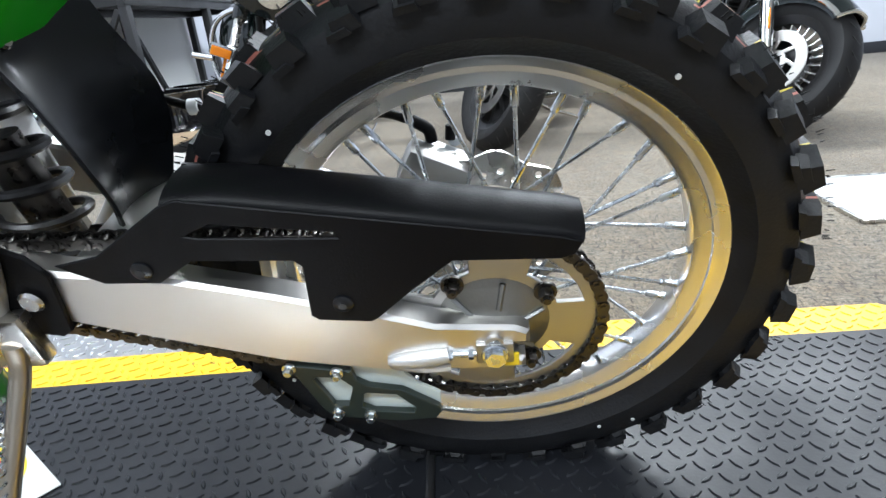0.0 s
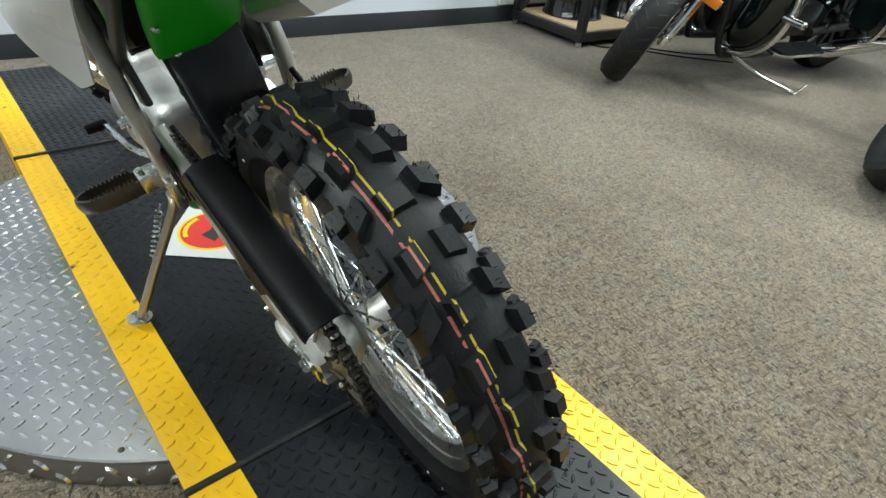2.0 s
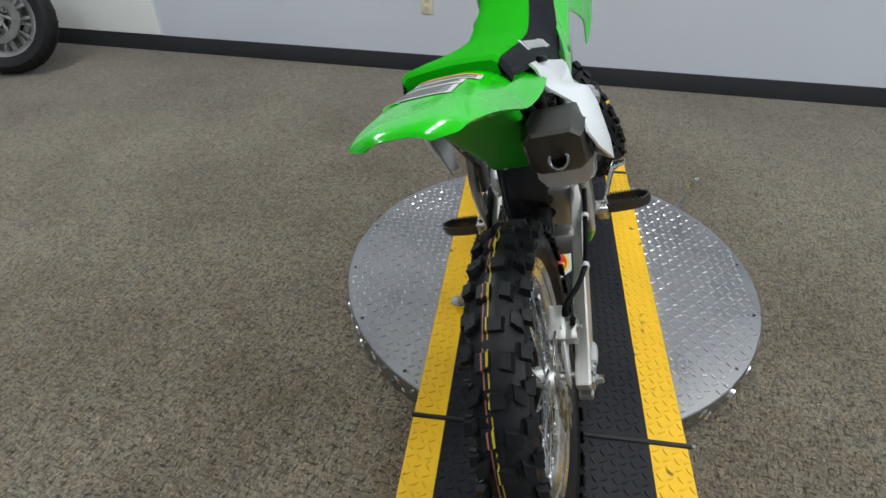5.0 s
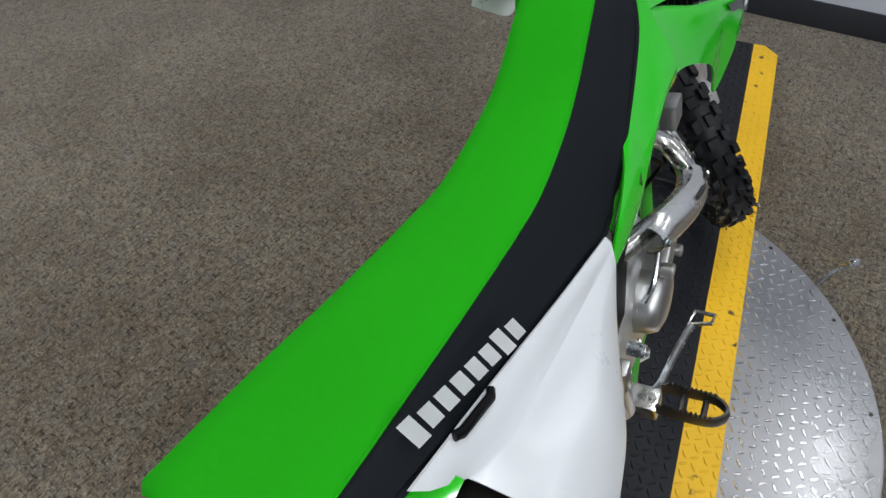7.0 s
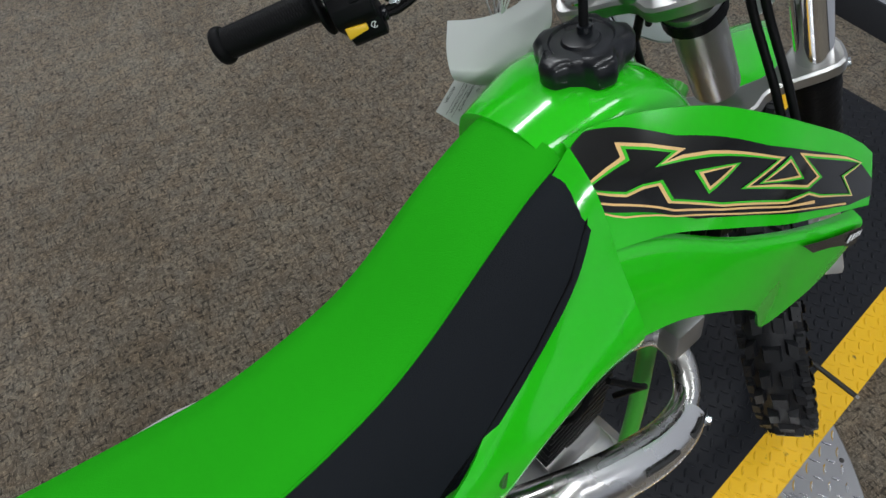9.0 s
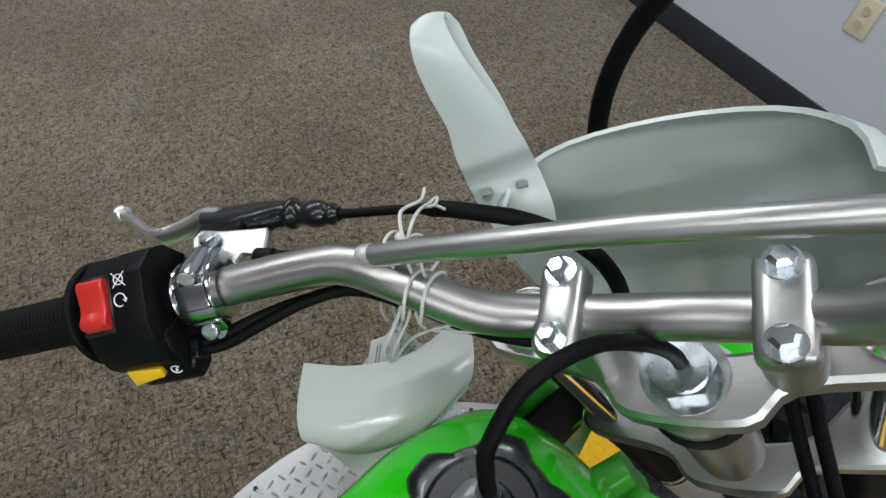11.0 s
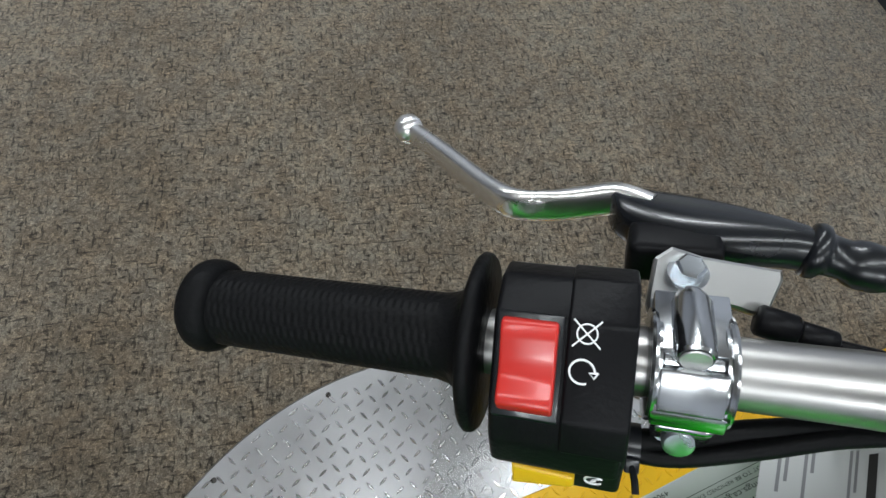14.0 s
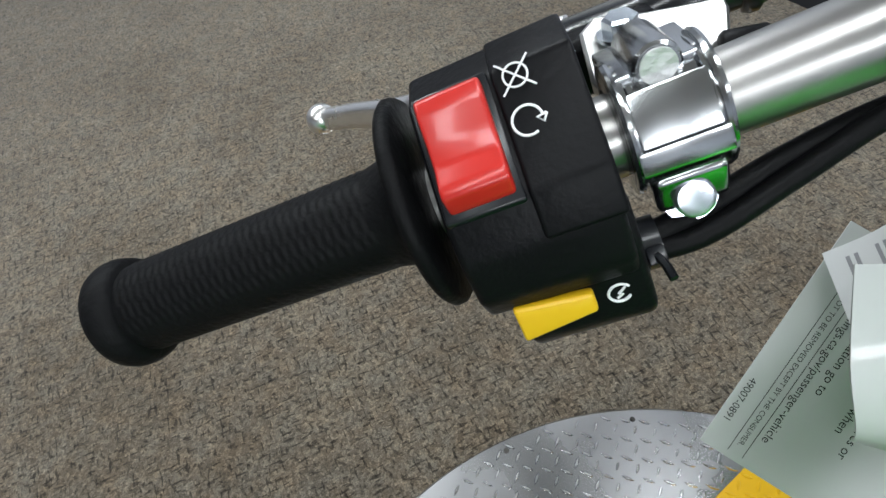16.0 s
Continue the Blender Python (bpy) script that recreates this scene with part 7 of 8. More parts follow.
ctl("clutch_lever", bm, LEVER_ALU, "polished ball-ended clutch lever", None, 60)
LT = V((0, -0.67, -0.74))
bm = bmesh.new()
rows = []
for x, y, z, a, b in ((-5.5, -62, -38, 6.5, 6.0), (-7.0, -61, -38, 10.6, 8.6), (-12, -59, -37.5, 13.8, 9.6), (-22, -56.5, -36, 17.0, 10.2), (-34, -54.5, -34.5, 17.8, 10.4), (-48, -53, -32.5, 15.8, 10.0), (-60, -51.5, -30, 12.4, 9.2), (-70, -49.5, -27.5, 9.2, 8.6), (-76, -48, -26.5, 8.4, 8.2)):
    rows.append([V((x + 0.18 * a * math.cos(q), y, z)) + LT * a * math.copysign(abs(math.cos(q)) ** 0.8, math.cos(q)) + LN * b * math.copysign(abs(math.sin(q)) ** 0.8, math.sin(q)) for q in (2 * math.pi * k / 28 for k in range(28))])
loft(bm, refine(rows, 4, 1, True))
boot = ctl("lever_boot", bm, BLACK_GLOSS, "black rubber lever boot and adjuster cover", None, 60)
bm = bmesh.new()
e0, e1 = V((-75, -48.3, -26.6)), V((-110, -38.8, -24.9))
prof = [(0.0, 8.0), (0.02, 9.8), (0.08, 10.6), (0.15, 10.2), (0.19, 8.2), (0.24, 7.6), (0.36, 7.4), (0.42, 8.4), (0.50, 9.0), (0.66, 8.6), (0.74, 7.4), (0.80, 6.2), (0.85, 7.0), (0.90, 7.0), (0.94, 5.4), (1.0, 4.6)]
sweep(bm, [e0.lerp(e1, t) for t, r in prof], [r for t, r in prof], 24)
ctl("adjuster_cover", bm, BLACK_GLOSS, "", boot, 60)
bm = bmesh.new()
run = smooth_line([e1, (-126, -36, -24.5), (-144, -33, -24), (-173, -27, -24), (-196, -18.7, -23), (-216, -12, -27), (-232, -3.1, -29), (-247, 7.5, -34), (-260, 20, -46), (-268, 34, -72), (-270, 50, -120), (-262, 66, -190)], 8)
sweep(bm, run, [3.1 if p.x > -163 else 5.2 if p.x < -168 else 4.2 for p in run], 14)
ctl("clutch_cable", bm, RUBBER, "black clutch cable in a thicker sleeve", None, 50)
bm = bmesh.new()
cyl(bm, (-57, -19.5, -14), (-70, -16.5, -14.5), 5.6, n=18, bev=1.0)
cyl(bm, (-70, -16.5, -14.5), (-82, -13.8, -15), 4.4, n=18, bev=0.8)
sweep(bm, smooth_line([(-81, -14, -15), (-96, -12, -16), (-116, -9, -18), (-140, 2, -22), (-170, 20, -30)], 5), 1.8, 8)
ctl("switch_lead", bm, BLACK_PLASTIC, "black clutch switch lead", None, 50)
for dy, dz, r in ((0.0, 0.0, 4.0), (6.5, 2.5, 3.4)):
    bm = bmesh.new()
    sweep(bm, smooth_line([(-9, 27 + dy * 0.4, -14), (-19, 27.5 + dy * 0.6, -13), (-35, 24.5 + dy, -14), (-60, 18 + dy * 0.9, -15.5 + dz), (-88, 13.5 + dy * 0.3, -17 + dz), (-118, 13, -19), (-150, 28, -26), (-185, 48, -34), (-225, 62, -44), (-262, 70, -80), (-270, 74, -150)], 7), r, 12)
    ctl("wiring_loom", bm, RUBBER, "black wiring loom under the bar", None, 50)
bm = bmesh.new()
sweep(bm, [(-17, 29, -13), (-22, 29, -13)], 7.6, 14)
rbox(bm, (-19.5, 35, -7.5), (5, 5, 5), 1.0)
sweep(bm, [(-19.5, 35, -6), (-20.5, 39, -3), (-21, 43, -2)], 1.2, 6)
ctl("cable_tie", bm, BLACK_GLOSS, "", bar)
for dy in (0.0, 0.012):
    bm = bmesh.new()
    sweep(bm, smooth_line([(-1.03, 0.05 + dy, 0.76), (-1.035, 0.045 + dy, 0.68), (-1.02, 0.055 + dy, 0.58), (-0.99, 0.06 + dy, 0.50)], 6), 0.0045, 10)
    steered("control_cable", bm, RUBBER, "black control cable", bar)
# far side: throttle, brake master cylinder, lever, front hose
bp, bd = bar_frame(1, 0.262)
bm = bmesh.new()
sweep(bm, [bp - bd * 0.018, bp - bd * 0.016, bp + bd * 0.020, bp + bd * 0.022], [0.018, 0.021, 0.021, 0.018], 20)
steered("throttle_housing", bm, BLACK_PLASTIC, "black throttle housing", bar)
bp, bd = bar_frame(1, 0.215)
bm = bmesh.new()
rbox(bm, bp + V((-0.028, 0.0, 0.006)), (0.035, 0.06, 0.03), 0.006, pose(0, 0, 0, 0, 0, 20))
sweep(bm, [bp - bd * 0.01, bp + bd * 0.01], 0.0155, 18)
steered("brake_master_cylinder", bm, ALU_SATIN, "silver front brake master cylinder", bar)
bm = bmesh.new()
rl = smooth_line([bp + V((-0.04, 0.02, 0.0)), bp + V((-0.045, 0.06, -0.003)), bp + V((-0.032, 0.10, -0.006)), bp + V((-0.042, 0.15, -0.012)), bp + V((-0.046, 0.185, -0.016))], 6)
sweep(bm, rl, 0.0058, 12, flat=0.75, up=(0, 0, 1))
bmesh.ops.create_uvsphere(bm, u_segments=16, v_segments=10, radius=0.0095, matrix=Matrix.Translation(rl[-1]))
steered("brake_lever", bm, LEVER_ALU, "polished front brake lever", bar)
bm = bmesh.new()
sweep(bm, smooth_line([bp + V((-0.05, -0.03, 0.005)), V((-1.06, 0.12, 0.90)), V((-1.13, 0.02, 0.915)), V((-1.16, -0.06, 0.84)), V((-1.19, -0.095, 0.70)), V((-1.22, -0.105, 0.5)), V((-1.33, -0.10, 0.1))], 8), 0.0075, 10)
steered("front_brake_hose", bm, RUBBER, "thick black front brake hose", bar)

# -- loose strap of the number plate and hang tags --
def placed(name, bm, mat, label="", parent=None, sharp=60):
    """A part given in the room's metres."""
    bm.transform(INTO_BIKE)
    return part(name, bm, mat, parent, label, sharp)


STRAP = [((-0.9446, -0.4032, 1.2093), (-0.9669, -0.4030, 1.2110)), ((-0.9445, -0.3981, 1.1977), (-0.9675, -0.3889, 1.2013)), ((-0.9490, -0.3916, 1.1798), (-0.9767, -0.3763, 1.1834)), ((-0.9558, -0.3837, 1.1599), (-0.9870, -0.3645, 1.1653)),
         ((-0.9585, -0.3780, 1.1402), (-0.9944, -0.3546, 1.1476)), ((-0.9625, -0.3644, 1.1182), (-0.9995, -0.3430, 1.1287)), ((-0.9660, -0.3456, 1.1020), (-1.0010, -0.3300, 1.1119)), ((-0.9690, -0.3300, 1.0800), (-1.0000, -0.3200, 1.0900))]
rows = []
# the loop turns over at the top and comes down behind
for a, b in reversed([((-0.9505, -0.4105, 1.2130), (-0.9700, -0.4090, 1.2140)), ((-0.9590, -0.4160, 1.2060), (-0.9780, -0.4110, 1.2070)), ((-0.9640, -0.4120, 1.1860), (-0.9850, -0.4020, 1.1880)), ((-0.9690, -0.4000, 1.1600), (-0.9950, -0.3860, 1.1640)), ((-0.9730, -0.3860, 1.1350), (-1.0010, -0.3680, 1.1400))]):
    rows.append((V(a), V(b)))
rows += [(V(a), V(b)) for a, b in STRAP]
bm = bmesh.new()
sheet(bm, refine([[a, a.lerp(b, 0.25) + KZ * 0.0025, a.lerp(b, 0.5) + KZ * 0.0035, a.lerp(b, 0.75) + KZ * 0.0025, b] for a, b in rows], 5, 3), 0.0025)
strap = placed("plate_strap", bm, MILKY, "milky plastic strap standing up loose", number)
for c in (V((-0.9679, -0.3564, 1.1224)), V((-0.9860, -0.3465, 1.1277))):
    bm = bmesh.new()
    rbox(bm, c + KZ * 0.0022, (0.007, 0.004, 0.003), 0.001, KM.to_3x3().normalized().to_4x4())
    placed("strap_stud", bm, GREY_INK, "", strap)


def card(name, grid, mat, label, group="hang tags"):
    """grid: rows of points in the bike's frame."""
    bm = bmesh.new()
    sheet(bm, refine(grid, 4, 4), 0.0006)
    ob = part(name, bm, mat, None, "", 70)
    ob.matrix_basis = bike.matrix_basis
    return tagged(ob, label, "hang tag", group)


CARD = material("translucent_white_card", (0.44, 0.46, 0.445), 0.38, sub=0.15, vary=0.03, vscale=30, coat=0.15)
card("hang_tag", [[(-0.823, -0.139, 0.735), (-0.850, -0.121, 0.730), (-0.885, -0.108, 0.731), (-0.925, -0.109, 0.742)],
                          [(-0.808, -0.128, 0.714), (-0.838, -0.106, 0.706), (-0.878, -0.092, 0.708), (-0.918, -0.094, 0.722)],
                          [(-0.802, -0.120, 0.696), (-0.830, -0.098, 0.687), (-0.868, -0.084, 0.689), (-0.908, -0.086, 0.704)],
                          [(-0.806, -0.122, 0.684), (-0.828, -0.104, 0.672), (-0.862, -0.094, 0.672), (-0.898, -0.096, 0.688)]], CARD, "white card hang tag curling under the handlebar")

# the warning tag: E runs up its long edge, U across it
TQ, TT, TP = (INTO_BIKE @ V(p) for p in ((-0.8120, -0.3585, 0.9385), (-0.9010, -0.3724, 0.9970), (-0.8338, -0.3182, 0.9244)))
TE, TU = (TT - TQ).normalized(), (TP - TQ).normalized()
TN = (-TE).cross(TU).normalized()
TU = TN.cross(-TE).normalized()


def on_tag(a, u, lift=0.0):
    """A point on the warning tag, a up the long edge and u across, in millimetres."""
    bend = max(0.0, u - 42.0)
    return TQ + (TE * a + TU * (u - 0.004 * bend * bend) + TN * (0.010 * bend * bend + lift)) * 0.001


bm = bmesh.new()
rows = []
for i in range(19):
    u = 76.0 * i / 18
    corner = max(0.0, (u - 58.0) / 18.0)
    low = 18.0 * (1 - math.sqrt(max(0.0, 1 - corner * corner)))
    rows.append([on_tag(low + (112.0 - low) * j / 8, u) for j in range(9)])
sheet(bm, rows, 0.0005)
tag_b = part("hang_tag", bm, PAPER, None, "", 70)
tag_b.matrix_basis = bike.matrix_basis
tagged(tag_b, "white warning hang tag with black print", "hang tag", "hang tags")


def tag_line(words, length, end, u, mat=INK):
    """A line of type that ends at 'end' along the tag and is as long as given, in millimetres."""
    cu = bpy.data.curves.new("tag_text", "FONT")
    cu.body, cu.size = words, 1.0
    tmp = bpy.data.objects.new("tmp", cu)
    scene.collection.objects.link(tmp)
    me = bpy.data.meshes.new_from_object(tmp.evaluated_get(bpy.context.evaluated_depsgraph_get()))
    bpy.data.objects.remove(tmp)
    k = length / max(v.co.x for v in me.vertices)
    for v in me.vertices:
        v.co = on_tag(end + length - v.co.x * k, u + v.co.y * k, 0.7)
    me.materials.clear()
    me.materials.append(mat)
    ob = new("tag_text", me)
    ob.parent = tag_b
    return ob


tag_line("49007-0891", 21.0, 14.0, 2.6)
tag_line("THIS TAG IS NOT TO BE REMOVED EXCEPT BY THE CONSUMER.", 96.0, 7.0, 13.8)
tag_line("www.P65Warnings.ca.gov/passenger-vehicle", 95.0, 14.0, 21.0)
tag_line("For more information go to", 62.0, 43.0, 27.6)
tag_line("your vehicle", 28.0, 57.0, 36.5)
tag_line("frequently when", 37.0, 34.0, 43.0)
tag_line("and wear gloves or", 43.0, 25.0, 49.6)
for u in (11.6, 18.6):
    bm = bmesh.new()
    bm.faces.new([bm.verts.new(on_tag(a, v, 0.7)) for a, v in ((3.0, u), (108.0, u), (108.0, u + 0.35), (3.0, u + 0.35))])
    part("rule", bm, INK, tag_b)

# the small owner notice, with lines of type across it
C0, C1, C2 = (INTO_BIKE @ V(p) for p in ((-0.8830, -0.3712, 0.9973), (-0.9040, -0.3570, 1.0450), (-0.8635, -0.3471, 0.9942)))
al, dn = C1 - C0, (C2 - C0) * 1.7
CN = al.cross(dn).normalized()
if (INTO_BIKE.to_3x3() @ KZ).dot(CN) < 0:
    CN = -CN
notice = lambda u, v, lift=0.0: C0 + al * u + dn * v + CN * (lift - 0.009 * math.sin(math.pi * u))
tag_c = card("hang_tag", [[notice(u, v) for u in (0, 0.35, 0.7, 1.0)] for v in (0, 0.33, 0.66, 1.0)], PAPER, "white owner notice tag with lines of type")
for k, (u, v1) in enumerate(((0.12, 0.50), (0.17, 0.40), (0.30, 0.55), (0.35, 0.30), (0.47, 0.52), (0.52, 0.36), (0.64, 0.50), (0.69, 0.44))):
    bm = bmesh.new()
    bm.faces.new([bm.verts.new(notice(a, b, 0.0009)) for a, b in ((u, 0.10), (u, v1), (u + 0.025, v1), (u + 0.025, 0.10))])
    part("type_line", bm, GREY_INK, tag_c)
bm = bmesh.new()
bm.faces.new([bm.verts.new(notice(a, b, 0.0009)) for a, b in ((0.80, 0.14), (0.80, 0.60), (0.88, 0.60), (0.88, 0.14))])
part("heading_bar", bm, INK, tag_c)

# strings round the bar
st = new("tag_string")
st.matrix_basis = bike.matrix_basis
tagged(st, "white cotton strings tying the tags to the handlebar", "string")


def string(pts, r=0.0010):
    bm = bmesh.new()
    sweep(bm, smooth_line([V(p) for p in pts], 6), r, 6)
    bm.transform(INTO_BIKE)
    part("strand", bm, PAPER, st)


def wrap(centre, axis, r, turns=1.0, n=14, squash=1.0):
    axis = V(axis).normalized()
    u = axis.orthogonal().normalized()
    w = axis.cross(u)
    return [V(centre) + (u * math.cos(t) * r + w * math.sin(t) * r * squash) + axis * 0.002 * math.sin(2 * t) for t in (2 * math.pi * turns * i / n for i in range(n + 1))]


CB = V((-0.9000, -0.3400, 1.1330))  # on the crossbar beside its left weld
CBD = V((-0.080, 0.100, 0.020)).normalized()
for k in (-0.008, 0.004, 0.013):
    string(wrap(CB + CBD * k, CBD + V((0.2 * k / 0.01, 0, 0.1)), 0.0105, 1.0))
for k in (0.0, 0.010):
    string(wrap(V((-0.8930, -0.3250, 1.1180)) + CBD * k, CBD + V((0, 0.3, -0.3)), 0.0150, 1.0))
END = V((-0.9283, -0.3625, 1.1330))
string([CB + V((0, 0, 0.012)), CB + V((-0.010, -0.008, 0.016)), END, END + V((-0.008, 0.006, -0.004))])
string([CB + V((0.002, 0, 0.012)), CB + V((-0.006, -0.016, 0.014)), END + V((0.004, -0.002, 0.004)), END + V((-0.004, -0.010, 0.002))])
string([END + V((0.004, 0, 0)), END + V((0, 0.006, 0.005)), END + V((-0.006, 0, 0.002)), END])
HOLE = V((-0.8758, -0.3247, 1.0525))
for dx, dy in ((0.006, 0.004), (-0.004, -0.004), (0.0, 0.006)):
    string([CB + V((0.004, 0.004, -0.008)), CB + V((0.010 + dx, 0.010 + dy, -0.030)), HOLE + V((dx, dy, 0.030)), HOLE + V((0, 0, -0.001))])
LOW = V((-0.9140, -0.2990, 1.1020))
string([CB + V((0.0, 0.010, -0.006)), V((-0.9000, -0.3170, 1.1050)), V((-0.9060, -0.3050, 1.1060)), LOW])
string([CB + V((0.004, 0.008, -0.008)), V((-0.8930, -0.3180, 1.0950)), V((-0.9040, -0.3020, 1.0990)), LOW + V((-0.004, 0.006, -0.004))])
string([V((-0.9040, -0.3040, 1.1040)), V((-0.8900, -0.3150, 1.0900)), V((-0.8830, -0.3220, 1.0700)), HOLE + V((-0.002, 0.002, 0.004))])
string([CB + V((0.0, -0.002, -0.010)), V((-0.8960, -0.3560, 1.0600)), INTO_BIKE.inverted() @ notice(0.6, 0.02)])
string([CB + V((0.004, -0.002, -0.010)), V((-0.8900, -0.3620, 1.0500)), INTO_BIKE.inverted() @ on_tag(104, 30)])
for p in (CB + V((0.002, -0.004, 0.011)), CB + V((0.006, 0.008, -0.010)), LOW):
    bm = bmesh.new()
    bmesh.ops.create_uvsphere(bm, u_segments=10, v_segments=8, radius=0.0030, matrix=Matrix.Translation(p))
    bm.transform(INTO_BIKE)
    part("knot", bm, PAPER, st)

# ---- parked touring motorcycles ----
TOUR_PAINT = material("black_green_touring_paint", (0.003, 0.006, 0.0065), 0.07, coat=0.6, vary=0.2, vscale=4)
TOUR_TYRE = material("road_tyre_rubber", (0.012, 0.012, 0.013), 0.58, spec=0.25, grain=0.25, scale=180, vary=0.3, vscale=16, rvary=0.1)
SADDLE = material("black_saddle_leather", (0.012, 0.012, 0.012), 0.5, grain=0.3, scale=300, vary=0.2, vscale=8)
DARK_ALLOY = material("dark_alloy", (0.05, 0.05, 0.052), 0.3, 0.8, vary=0.2, vscale=20)
PALE_ALLOY = material("machined_alloy", (0.50, 0.50, 0.50), 0.34, 0.9, vary=0.1, vscale=20, rvary=0.08)
DISC_STEEL = material("worn_disc_steel", (0.34, 0.33, 0.32), 0.38, 1.0, vary=0.15, vscale=30, rvary=0.1)
WR = 0.325


def ring(bm, r0, r1, y0, y1, n=40, m=None):
    b = min(0.002, (r1 - r0) * 0.3, (y1 - y0) * 0.3)
    return lathe(bm, [(r0, y0), (r1 - b, y0), (r1, y0 + b), (r1, y1 - b), (r1 - b, y1), (r0, y1)], m, n)


def road_wheel(root, name, m, width, spokes, discs):
    """Tyre, rim, spokes, hub and brake discs about the axle m."""
    w = width / 2
    bm = bmesh.new()
    lathe(bm, [(0.225, -w * 0.72), (0.255, -w * 0.98), (0.285, -w), (0.306, -w * 0.78), (0.319, -w * 0.42), (WR, 0), (0.319, w * 0.42), (0.306, w * 0.78), (0.285, w), (0.255, w * 0.98), (0.225, w * 0.72), (0.218, 0)], m, 56)
    tyre = part(name, bm, TOUR_TYRE, root, "worn black road tyre on an alloy rim")
    bm = bmesh.new()
    for i in range(30):
        for sgn in (-1, 1):
            a = 2 * math.pi * (i + (0.5 if sgn > 0 else 0)) / 30
            t = bmesh.new()
            rbox(t, (0, 0, 0), (0.004, w * 0.75, 0.003), 0, pose(0, 0, 0, 0, 0, 34 * sgn))
            t.transform(m @ Matrix.Rotation(-a, 4, "Y") @ Matrix.Translation((0, sgn * w * 0.45, 0.3165)) @ Matrix.Rotation(radians(-sgn * 13), 4, "X"))
            absorb(bm, t)
    tagged(part("tread_groove", bm, INK, tyre), kind="stuff")
    bm = bmesh.new()
    lathe(bm, [(0.232, -w * 0.75), (0.236, -w * 0.68), (0.222, -w * 0.60), (0.205, -w * 0.5), (0.198, 0), (0.205, w * 0.5), (0.222, w * 0.60), (0.236, w * 0.68), (0.232, w * 0.75), (0.214, w * 0.66), (0.190, w * 0.45), (0.188, 0), (0.190, -w * 0.45), (0.214, -w * 0.66)], m, 56)
    part("rim", bm, PALE_ALLOY if spokes == "alloy" else DARK_ALLOY, tyre, "alloy rim")
    count, thick, mat = {"fins": (28, 0.0035, PALE_ALLOY), "dark": (10, 0.016, DARK_ALLOY), "alloy": (9, 0.020, PALE_ALLOY)}[spokes]
    proto = None
    for i in range(count):
        a = 2 * math.pi * i / count
        sm = m @ Matrix.Rotation(a, 4, "Y")
        if proto is None:
            bm = bmesh.new()
            if spokes == "alloy":
                for s in (-1, 1):
                    loft(bm, [[V((r, y, s * o + z)) for y, z in ((-0.014, -t), (0.014, -t), (0.014, t), (-0.014, t))] for r, o, t in ((0.05, 0.004, 0.012), (0.12, 0.010, 0.008), (0.195, 0.030, 0.008))])
            else:
                loft(bm, [[V((r, y * k, z)) for y, z in ((-0.02, -thick), (0.02, -thick), (0.02, thick), (-0.02, thick))] for r, k in ((0.045 if spokes != "fins" else 0.13, 1.2), (0.12 if spokes != "fins" else 0.16, 0.9), (0.195, 1.0))])
            proto = part("spoke", bm, mat, tyre)
            proto.matrix_basis = sm
        else:
            s = new("spoke", proto.data)
            s.parent, s.matrix_basis = tyre, sm
    bm = bmesh.new()
    lathe(bm, [(0.0, -w - 0.012), (0.020, -w - 0.012), (0.024, -w), (0.036, -w * 0.8), (0.052, -0.03), (0.052, 0.03), (0.036, w * 0.8), (0.024, w), (0.020, w + 0.012), (0.0, w + 0.012)], m, 24, False)
    if spokes == "fins":
        ring(bm, 0.04, 0.135, -0.012, 0.012, 40, m)
    part("hub", bm, DARK_ALLOY, tyre)
    if spokes != "alloy":
        bm = bmesh.new()
        for sy in (-1, 1):
            ring(bm, 0.2335, 0.2385, sy * w * 0.72 - 0.003, sy * w * 0.72 + 0.003, 48, m)
        part("rim_edge", bm, PALE_ALLOY, tyre, "machined rim edge")
    for s in discs:
        bm = bmesh.new()
        ring(bm, 0.098, 0.148, s * w * 0.98 - 0.003, s * w * 0.98 + 0.003, 48, m)
        for i in range(7):
            a = 2 * math.pi * i / 7
            t = bmesh.new()
            rbox(t, (0.075, s * w * 0.98, 0.012), (0.062, 0.005, 0.018), 0.002, pose(0, 0, 0, 0, 16, 0))
            t.transform(m @ Matrix.Rotation(a, 4, "Y"))
            absorb(bm, t)
        ring(bm, 0.032, 0.056, s * w * 0.98 - 0.004, s * w * 0.98 + 0.004, 30, m)
        part("brake_disc", bm, DISC_STEEL, tyre, "slotted steel brake disc")
    return tyre


